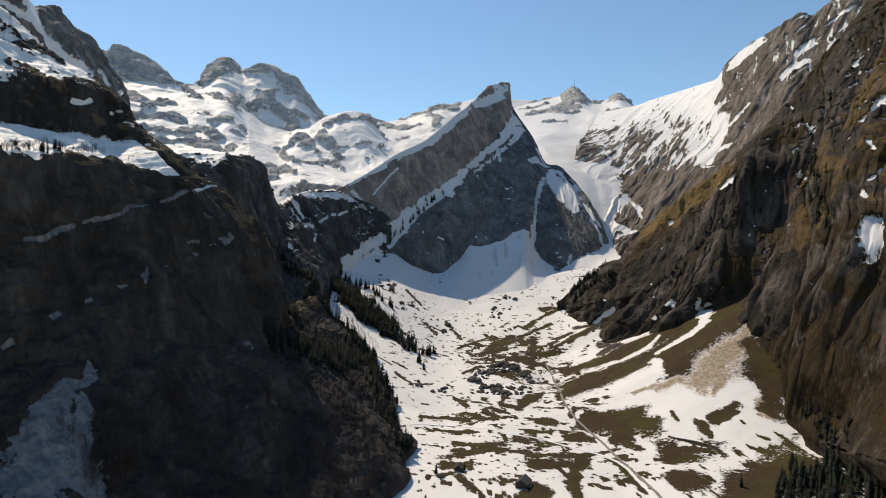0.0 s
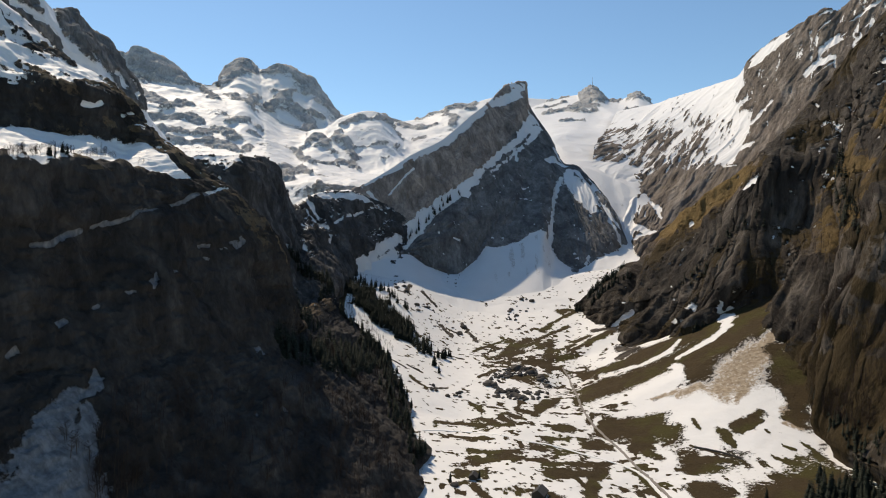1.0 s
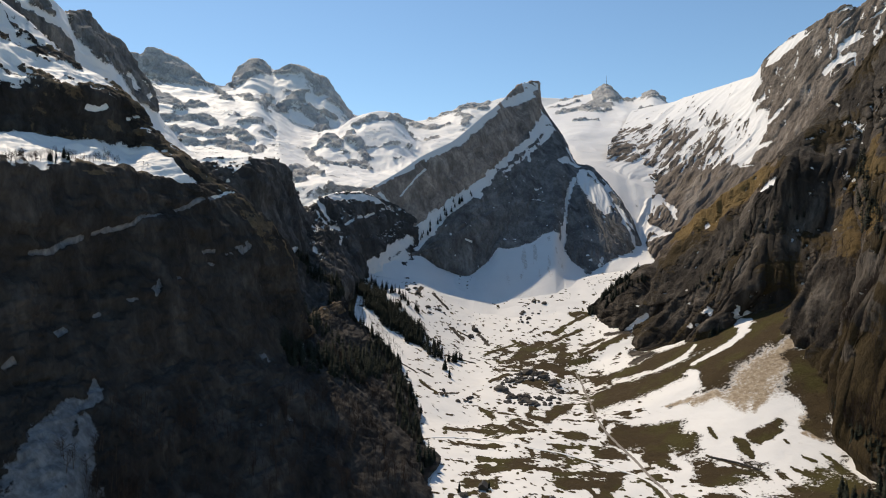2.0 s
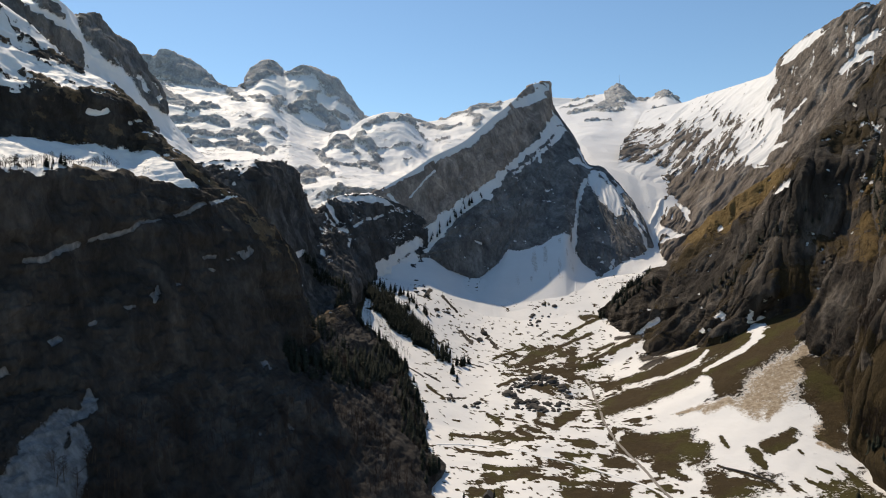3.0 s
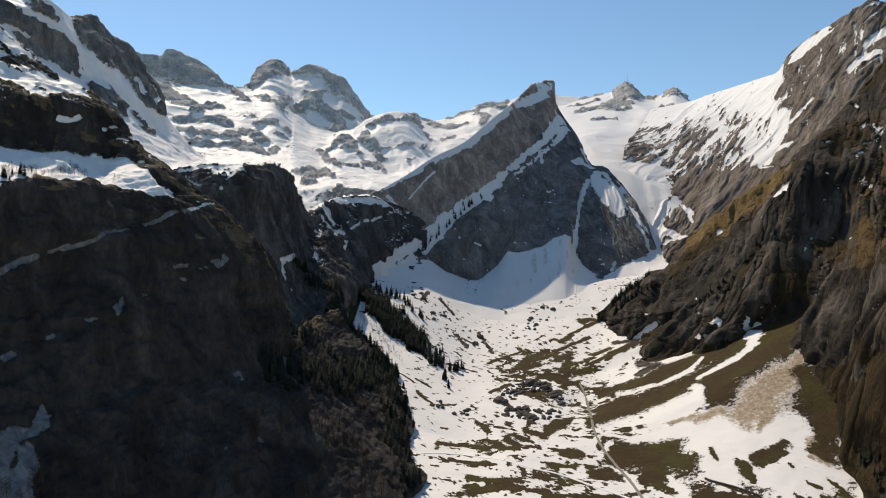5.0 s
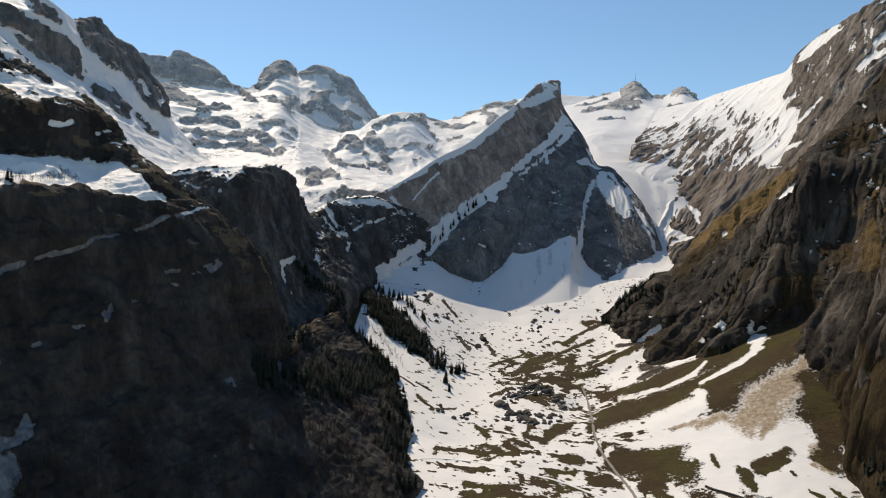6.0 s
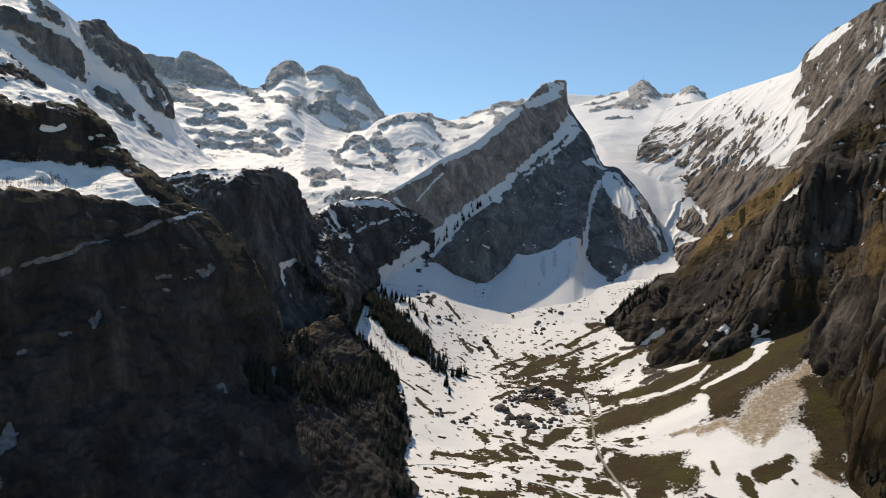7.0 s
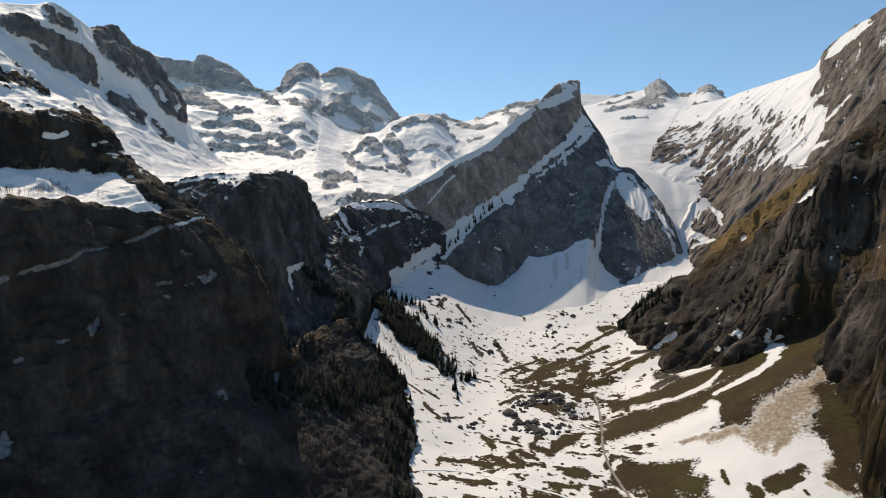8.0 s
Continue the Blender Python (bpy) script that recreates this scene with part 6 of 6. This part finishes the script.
def bare_shape(rng, limbs, shoots):
    """Trunk and leafless limbs of a tree one metre high."""
    lean = np.array((rng.normal() * 0.05, rng.normal() * 0.05, 0))
    trunk = joined([tube((0, 0, -0.06), (lean[0], lean[1], 0.5), 0.016, 0.011, 4), tube((lean[0], lean[1], 0.5), (lean[0] * 2, lean[1] * 2, 0.95), 0.011, 0.002, 3)])
    twig = []
    for k in range(limbs):
        z = 0.25 + 0.65 * (k + rng.random()) / limbs
        a = rng.random() * 6.28
        r = 0.30 * (1.05 - z) ** 0.6 * (0.6 + 0.6 * rng.random())
        start = lean * min(2, 2 * z) + np.array((0, 0, z))
        end = start + np.array((np.cos(a) * r, np.sin(a) * r, 0.75 * r))
        twig.append(tube(start, end, 0.007, 0.003, 3))
        for m in range(shoots):
            t = 0.3 + 0.7 * rng.random()
            b = a + rng.normal() * 0.9
            q = start + (end - start) * t
            l = r * (0.35 + 0.35 * rng.random())
            twig.append(tube(q, q + np.array((np.cos(b) * l, np.sin(b) * l, l * (0.5 + 0.6 * rng.random()))), 0.0045, 0.0022, 3))
    return trunk, joined(twig)


RNG = np.random.default_rng(7)
spruce_models, bare_models = [], []
for k in range(4):
    trunk, crown = spruce_shape(RNG, 13, 8)
    ob = new("spruce")
    ob.location = (0, -400 - 30 * k, -30)
    part("trunk", *trunk, bark, ob)
    part("crown", *crown, needles, ob)
    spruce_models.append(tagged(ob, "dark green spruce on the snowy valley side", "tree", "spruces"))
    trunk, crown = bare_shape(RNG, 15, 4)
    ob = new("bare_tree")
    ob.location = (30, -400 - 30 * k, -30)
    part("trunk", *trunk, bark, ob)
    part("crown", *crown, twigs, ob)
    bare_models.append(tagged(ob, "leafless brown mountain tree on a steep slope", "tree", "bare trees"))
spruce_light = [joined(spruce_shape(RNG, 9, 5)) for k in range(4)]
bare_light = [joined(bare_shape(RNG, 8, 2)) for k in range(4)]
forests = {"spruce_stuff": [], "bare_stuff": []}
first_use = {"spruce": list(spruce_models), "bare": list(bare_models)}


def spots(grid, count, stroke, steep=-1.0):
    """Random places on a terrain grid round a line of places with radii."""
    flat = np.array((1, 0.4, 1)) if grid is ground_grid else np.ones(3)
    reach = stroke[:, 3].max() / flat.min()
    lo, hi = stroke[:, :3].min(0) - reach, stroke[:, :3].max(0) + reach
    corner = grid[:-1, :-1]
    inside = (corner[..., 0] > lo[0]) & (corner[..., 0] < hi[0]) & (corner[..., 1] > lo[1]) & (corner[..., 1] < hi[1])
    held = np.where(inside.reshape(-1))[0]
    if not len(held):
        return []
    c = corner[inside]
    near = np.full(len(c), 9.0)
    for a, b in zip(stroke[:-1], stroke[1:]):
        ab = (b - a)[:3]
        t = np.clip(((c - a[:3]) @ ab) / (ab @ ab + 1e-6), 0, 1)
        near = np.minimum(near, np.linalg.norm((c - a[:3] - t[:, None] * ab) * flat, axis=1) / (a[3] + t * (b[3] - a[3])))
    held = held[near < 1]
    if not len(held):
        return []
    pick = held
    i, j = np.divmod(pick, grid.shape[1] - 1)
    area = np.linalg.norm(np.cross(grid[i + 1, j] - grid[i, j], grid[i, j + 1] - grid[i, j]), axis=1)
    out = []
    for k in RNG.choice(pick, count, p=area / area.sum()):
        i, j = divmod(int(k), grid.shape[1] - 1)
        a, b = RNG.random(2)
        out.append((grid[i, j] * (1 - a) + grid[i + 1, j] * a) * (1 - b) + (grid[i, j + 1] * (1 - a) + grid[i + 1, j + 1] * a) * b)
    return out


def plant(kind, grid, count, stroke, tall=None):
    """Trees of one kind round a line of places: single trees, or one joined wood."""
    if len(stroke) < 2:
        return
    for p in spots(grid, count, stroke):
        high = RNG.uniform(*(tall or ((11, 21) if "spruce" in kind else (8, 14))))
        turn = RNG.uniform(0, 360)
        if kind in forests:
            forests[kind].append((p, high * 0.9, math.radians(turn), int(RNG.integers(4))))
            continue
        m = pose(p[0], p[1], p[2], 0, 0, turn)
        models = spruce_models if kind == "spruce" else bare_models
        k = int(RNG.integers(4))
        if models[k] in first_use[kind]:
            first_use[kind].remove(models[k])
            ob = models[k]
            ob.matrix_basis = m
        else:
            ob = copy_thing(models[k], m)
        ob.scale = (high * RNG.uniform(0.9, 1.15),) * 2 + (high,)


def triangles(faces):
    return np.array([(q[0], q[k], q[k + 1]) for q in faces for k in range(1, len(q) - 1)])


def grow(name, label, trees, shapes, material):
    """Many trees in one mesh."""
    shapes = [(v, triangles(f)) for v, f in shapes]
    verts, faces, n = [], [], 0
    for p, tall, turn, k in trees:
        v, f = shapes[k]
        c, s_ = math.cos(turn), math.sin(turn)
        verts.append(v @ np.array(((c, s_, 0), (-s_, c, 0), (0, 0, 1))) * tall + p)
        faces.append(f + n)
        n += len(v)
    verts, faces = np.concatenate(verts), np.concatenate(faces)
    mesh = bpy.data.meshes.new(name)
    mesh.vertices.add(len(verts))
    mesh.vertices.foreach_set("co", verts.reshape(-1).astype(np.float32))
    mesh.loops.add(faces.size)
    mesh.loops.foreach_set("vertex_index", faces.reshape(-1).astype(np.int32))
    mesh.polygons.add(len(faces))
    mesh.polygons.foreach_set("loop_start", np.arange(0, faces.size, 3).astype(np.int32))
    mesh.update()
    mesh.materials.append(material)
    return tagged(new(name, mesh), label, "wood", kind="stuff")


boulder_meshes = []
for k in range(6):
    bm = bmesh.new()
    bmesh.ops.create_icosphere(bm, subdivisions=2, radius=1)
    co = np.array([v.co for v in bm.verts])
    lump = 1 + 0.45 * fbm(co * 1.1 + 9 * k, 3, 60 + k) + 0.25 * np.round(3 * fbm(co * 0.8, 2, 80 + k)) / 3
    for v, q in zip(bm.verts, lump):
        v.co = Vector(v.co) * float(q)
        v.co.z *= 0.75
    mesh = bpy.data.meshes.new("boulder")
    bm.to_mesh(mesh)
    bm.free()
    mesh.materials.append(boulder_stone)
    boulder_meshes.append(mesh)


def boulder(p, r):
    ob = new("boulder", boulder_meshes[int(RNG.integers(6))])
    ob.matrix_world = pose(p[0], p[1], p[2] + 0.15 * r, 0, 0, RNG.uniform(0, 360)) @ Matrix.Diagonal((r * RNG.uniform(0.8, 1.4), r * RNG.uniform(0.8, 1.2), r, 1))
    tagged(ob, "grey limestone boulder in melting snow", "boulder", "boulders on the valley floor")


def strew(count, stroke):
    for p in spots(ground_grid, count, stroke):
        boulder(p, float(RNG.uniform(1.2, 3.0) * (1.9 if RNG.random() < 0.25 else 1)))


ground_points = ground_grid.reshape(-1, 3)


def height(x, y):
    q = ground_points[(np.abs(ground_points[:, 0] - x) < 15) & (np.abs(ground_points[:, 1] - y) < 15)]
    d = (q[:, 0] - x) ** 2 + (q[:, 1] - y) ** 2
    return float(q[np.argsort(d)[:4], 2].mean())


def track(name, label, way, width, rise, material, category):
    """A strip laid along the ground, with thickness."""
    pts = np.array(way, float)
    pts = spline(np.concatenate([pts, np.zeros((len(pts), 1))], 1), np.linspace(0, len(pts) - 1.001, 12 * len(pts)))
    tang = np.gradient(pts, axis=0)
    tang /= np.linalg.norm(tang, axis=1)[:, None]
    side = np.stack([-tang[:, 1], tang[:, 0], 0 * tang[:, 0]], 1)
    zs = np.array([height(x, y) for x, y, _ in pts])
    zs = np.convolve(np.pad(zs, 2, mode="edge"), np.ones(5) / 5, "valid")
    verts, faces = [], []
    for k, (p, d, z) in enumerate(zip(pts, side, zs)):
        w = width / 2 * (1 + 0.25 * math.sin(k * 1.7) * math.sin(k * 0.6))
        for off, up in ((-w * 1.3, -0.9), (-w, rise), (w, rise), (w * 1.3, -0.9)):
            verts.append((p[0] + d[0] * off, p[1] + d[1] * off, z + up))
        if k:
            for j in range(3):
                faces.append((4 * k - 4 + j, 4 * k - 3 + j, 4 * k + 1 + j, 4 * k + j))
    return tagged(part(name, verts, faces, material), label, category, kind="structure")


def box(x0, x1, y0, y1, z0, z1):
    v = [(x, y, z) for x in (x0, x1) for y in (y0, y1) for z in (z0, z1)]
    return np.array(v, float), [(0, 1, 3, 2), (4, 6, 7, 5), (0, 4, 5, 1), (2, 3, 7, 6), (0, 2, 6, 4), (1, 5, 7, 3)]


def hut(place, turn, long, wide, wall, ridge, label):
    ob = new("hut")
    ob.matrix_world = pose(*place, 0, 0, turn)
    a, b = long / 2, wide / 2
    verts = [(x, y, z) for x in (-a, a) for y, z in ((-b, -1.5), (b, -1.5), (b, wall), (0, ridge), (-b, wall))]
    part("wall", verts, [(4, 3, 2, 1, 0), (5, 6, 7, 8, 9), (0, 1, 6, 5), (1, 2, 7, 6), (4, 0, 5, 9)], old_wood, ob, "dark weathered timber wall")
    over, thick = 0.9, 0.3
    slope = (ridge - wall) / b
    for side in (-1, 1):
        e = side * (b + over)
        z = wall - over * slope + 0.12
        top = [(-a - over, 0, ridge + 0.12), (a + over, 0, ridge + 0.12), (a + over, e, z), (-a - over, e, z)]
        part("roof", top + [(x, y, q + thick) for x, y, q in top], [(3, 2, 1, 0), (4, 5, 6, 7), (0, 1, 5, 4), (1, 2, 6, 5), (2, 3, 7, 6), (3, 0, 4, 7)], shingle, ob, "dark shingled roof side")
    for x in (-a * 0.5, a * 0.5):
        w = part("window", *box(x - 0.5, x + 0.5, -b - 0.06, -b + 0.05, 1.1, 2.0), old_wood, ob)
        part("pane", *box(x - 0.4, x + 0.4, -b - 0.09, -b - 0.05, 1.2, 1.9), glass_dark, w)
    d = part("door", *box(-a - 0.08, -a + 0.05, -0.6, 0.6, 0, 2.0), old_wood, ob)
    part("chimney", *box(a * 0.3, a * 0.3 + 0.9, 0.6, 1.5, wall, ridge + 1.0), concrete, ob)
    return tagged(ob, label, "hut", "huts")


# ---- things ----
def drop(p):
    return (p[0], p[1], height(p[0], p[1]))


track("gravel_road", "narrow grey gravel road through the meadow", gravel_way, 2.7, 0.35, gravel, "road")
track("snowy_track", "snow-covered farm track", snow_way, 3.0, 0.4, trodden_snow, "track")
track("stone_wall", "low dry stone wall on the meadow", wall_way, 1.6, 1.2, boulder_stone, "wall")
hut(drop(hut_place), 68, 14, 10, 3.4, 7.2, "dark timber alpine hut with a shingled gable roof")
hut(drop(hut2_place), 78, 8.5, 7, 2.6, 5.4, "small dark timber hut beside a spruce")
for p in (clump_place, clump2_place):
    boulder(drop(p), 8.5)
    boulder(drop((p[0] + 9, p[1] - 4)), 6)
boulder(drop((tree1_place[0] + 4, tree1_place[1] - 8)), 4)
for p, tall in ((tree1_place, 10), (tree2_place, 8.5), (shrub_place, 11)):
    ob = copy_thing(spruce_models[1], pose(*drop(p)))
    ob.scale = (tall, tall, tall)

station = new("summit_station")
station.matrix_world = pose(mast_place[0], mast_place[1], mast_place[2] - 6, 0, 0, 12)
part("hall", *box(-20, 18, -10, 10, -14, 8), concrete, station)
part("terrace", *box(-32, -20, -9, 9, -14, 2), concrete, station)
part("tower", *joined([tube((4, 0, 6), (4, 0, 22), 5, 4.5, 8), tube((4, 0, 22), (4, 0, 23.5), 4.5, 0.5, 8)]), concrete, station)
part("mast", *joined([tube((4, 0, 22), (4, 0, 56), 1.6, 1.3, 6), tube((4, 0, 56), (4, 0, 88), 1.0, 0.5, 6)]), mast_metal, station, "tall grey transmitter mast")
tagged(station, "grey mountain-top station with a transmitter mast", "building")

# trees on the slopes
plant("spruce", ground_grid, 48, line((-215, 1239, 137, 15.5), (-171, 1166, 113, 18.7), (-133, 1110, 82, 17.8), (-90, 1076, 57, 13.5)))
plant("spruce", ground_grid, 22, line((-90, 1073, 55, 8.6), (-64, 1044, 42, 9.3), (-36, 1026, 31, 6.4), (-15, 1039, 26, 4.6)))
plant("spruce", ground_grid, 8, line((-52, 1086, 46, 5.8), (-42, 969, 28, 6.1), (-28, 934, 21, 3.3)))
plant("spruce", ground_grid, 26, line((-186, 1267, 133, 11.3), (-137, 1238, 113, 10.0), (-100, 1195, 89, 5.3)))
plant("spruce", rib_grid, 30, line((236, 1223, 86, 6.6), (269, 1226, 119, 13.1), (290, 1175, 140, 8.4), (334, 1184, 164, 4.2)))
plant("spruce", ground_grid, 16, line((231, 1284, 77, 6.9), (252, 1278, 81, 9.1), (271, 1234, 80, 8.8)))
plant("spruce", near_grid, 26, line((-118, 940, 55, 10), (-100, 905, 36, 9)))
plant("spruce", rib_grid, 14, line((319, 890, 82, 7.2), (330, 889, 90, 7.9), (344, 893, 91, 4.8)))
plant("spruce", near_grid, 9, line((-250, 393, 262, 3), (-251, 408, 264, 3.5)), tall=(4, 8.5))
plant("spruce", ground_grid, 34, line((273, 496, 6, 11.5), (303, 510, 9, 15.5), (338, 514, 12, 18.4), (359, 513, 15, 18.3)))
plant("spruce", rib_grid, 26, line((330, 581, 14, 6.2), (311, 500, 31, 6.3), (307, 454, 40, 8.1)))
plant("spruce", flatiron_grid, 22, line((-115, 1536, 229, 6.9), (-76, 1576, 279, 8.4), (-28, 1622, 329, 8.7), (1, 1649, 341, 5.9)))
plant("spruce", near_grid, 14, line((-35, 560, 4, 7), (-38, 630, 5, 7), (-52, 700, 10, 9), (-64, 780, 16, 9), (-86, 870, 32, 9)))
plant("bare", near_grid, 34, line((-195, 324, 108, 4.6), (-184, 321, 97, 6.3), (-175, 319, 83, 7.4), (-172, 336, 83, 6.6)))
plant("bare", near_grid, 20, line((-177, 339, 94, 3.6), (-166, 341, 75, 6.1), (-186, 339, 103, 3.0)))
plant("bare", near_grid, 110, line((-247, 353, 255, 2.8), (-256, 396, 263, 3.5), (-256, 439, 269, 3.9), (-258, 487, 275, 3.9), (-248, 502, 274, 4.0)), tall=(3.5, 7))
plant("spruce_stuff", ground_grid, 300, line((-227, 1222, 138, 12.7), (-173, 1153, 110, 15.8), (-128, 1103, 78, 15.1), (-87, 1065, 52, 9.0)))
plant("spruce_stuff", near_grid, 40, line((-48, 560, 8, 16), (-50, 640, 12, 18), (-66, 720, 20, 18), (-84, 800, 30, 18), (-100, 880, 40, 14)))
plant("bare_stuff", rib_grid, 260, line((399, 702, 138, 18.8), (409, 640, 166, 22.9), (410, 592, 179, 15.9)))
plant("bare_stuff", ground_grid, 70, line((-221, 1158, 129, 8.3), (-181, 1103, 98, 9.9), (-133, 1033, 63, 9.2), (-104, 975, 48, 5.2)))
plant("bare_stuff", rib_grid, 240, line((362, 637, 53, 11.4), (324, 522, 70, 18.6), (325, 475, 73, 17.0)))
plant("bare_stuff", near_grid, 520, line((-183, 370, 108, 19.8), (-169, 416, 96, 26.0), (-140, 443, 86, 27.7), (-119, 505, 74, 31.6), (-92, 557, 61, 29.9), (-69, 535, 38, 28.7)))
plant("bare_stuff", near_grid, 400, line((-172, 329, 83, 17.6), (-151, 373, 70, 23.3), (-122, 408, 54, 25.5), (-89, 447, 41, 27.9), (-56, 502, 17, 26.9)))
plant("bare_stuff", near_grid, 250, line((-143, 657, 101, 14.1), (-113, 689, 65, 16.0), (-88, 682, 42, 12.2)))
plant("bare_stuff", rib_grid, 240, line((394, 673, 128, 24.0), (397, 620, 134, 27.7), (364, 585, 91, 20.9), (348, 502, 106, 22.4)))
plant("bare_stuff", rib_grid, 260, line((409, 888, 169, 20.6), (439, 825, 193, 26.5), (422, 678, 213, 30.3), (483, 716, 271, 25.6)))
plant("bare_stuff", rib_grid, 180, line((372, 700, 62, 14), (360, 650, 42, 14), (345, 600, 30, 14), (338, 560, 30, 12)), tall=(4, 8))
plant("bare_stuff", ground_grid, 90, line((352, 720, 62, 14), (345, 680, 48, 12)), tall=(2.5, 5))
plant("bare_stuff", rib_grid, 120, line((396, 798, 115, 14.3), (385, 699, 101, 15.0), (359, 652, 49, 8.2)))
plant("spruce_stuff", ground_grid, 330, line((-210, 1223, 133, 17.5), (-171, 1166, 113, 22.9), (-134, 1121, 86, 22.0), (-91, 1080, 58, 13.5)))
plant("spruce_stuff", rib_grid, 40, line((314, 1015, 128, 14.5), (366, 984, 175, 21.1), (424, 957, 218, 25.6), (440, 886, 248, 20.6)))
plant("spruce_stuff", rib_grid, 90, line((463, 870, 286, 18.7), (490, 863, 324, 18.5), (450, 745, 241, 20.0), (420, 639, 195, 17.1)))
plant("spruce_stuff", ground_grid, 260, line((280, 485, 5, 17.3), (317, 496, 10, 22.1), (349, 498, 14, 22.2)))
plant("spruce_stuff", buttress_grid, 160, line((-249, 940, 197, 9.7), (-224, 965, 163, 19.9), (-202, 1008, 138, 20.8), (-199, 939, 117, 19.3)))
plant("spruce_stuff", near_grid, 50, line((-158, 631, 147, 8.4), (-170, 760, 115, 15.4), (-125, 788, 65, 13.2)))
plant("spruce_stuff", near_grid, 330, line((-150, 560, 115, 18), (-130, 640, 92, 22), (-120, 740, 75, 24), (-118, 840, 62, 22), (-125, 930, 65, 18)))
plant("spruce_stuff", near_grid, 90, line((-45, 600, 12, 14), (-80, 740, 32, 18), (-112, 900, 46, 14)))
plant("bare_stuff", near_grid, 260, line((-40, 560, 10, 16), (-60, 650, 20, 20), (-80, 740, 32, 20), (-98, 830, 40, 18), (-115, 920, 48, 14)))
plant("spruce_stuff", near_grid, 90, line((-170, 960, 100, 16), (-135, 945, 70, 16), (-105, 915, 42, 10)))
plant("spruce_stuff", ground_grid, 320, line((-182, 1195, 121, 19), (-143, 1147, 95, 23), (-96, 1092, 64, 20), (-59, 1041, 40, 11), (-35, 1023, 31, 5)))
plant("spruce_stuff", rib_grid, 220, line((264, 1272, 107, 11), (300, 1270, 132, 15.8), (336, 1265, 160, 10)))
plant("spruce_stuff", ground_grid, 60, line((240, 1290, 85, 9), (262, 1300, 95, 10)))
plant("bare_stuff", rib_grid, 330, line((385, 700, 95, 20), (375, 640, 75, 24), (368, 585, 75, 24), (362, 530, 80, 24)), tall=(5, 9))
plant("spruce_stuff", rib_grid, 70, line((372, 660, 60, 14), (355, 600, 40, 16), (345, 540, 40, 16)), tall=(7, 13))
strew(120, line((56, 946, 15, 12.1), (84, 980, 17, 12.2), (110, 981, 17, 10.5), (125, 924, 11, 8.2)))
strew(80, line((51, 859, 9, 7.7), (81, 857, 9, 10.7), (112, 858, 9, 7.7)))
strew(20, line((41, 911, 12, 6.5), (49, 892, 11, 4.8)))
strew(14, line((-34, 854, 18, 7.6), (-3, 847, 12, 7.6)))
strew(34, line((-125, 1345, 129, 24.0), (-48, 1218, 71, 23.9), (6, 1204, 51, 15.1)))
strew(22, line((99, 1284, 64, 16.1), (140, 1355, 86, 16.9)))
grow("spruce_wood", "dark spruces on the shaded slopes", forests["spruce_stuff"], spruce_light, needles)
grow("bare_wood", "leafless brown trees on the steep slopes", forests["bare_stuff"], bare_light, twigs)

# ---- far ground ----
plain = np.stack(np.meshgrid(np.linspace(-4500, 4500, 40), np.linspace(-4500, 4500, 40)), -1)
plain = np.concatenate([plain, -30 + 6 * fbm(np.concatenate([plain.reshape(-1, 2) / 300, np.zeros((1600, 1))], 1), 3, 5).reshape(40, 40, 1)], 2)
flat = np.full(1600, 0.8)
tagged(grid_mesh("outer_ground", plain[::-1], {"snow": flat * 0.6, "grass": flat, "dirt_shade": flat * 0, "pale": flat * 0}, meadow), "snowy ground beyond the valley", "ground", kind="structure")
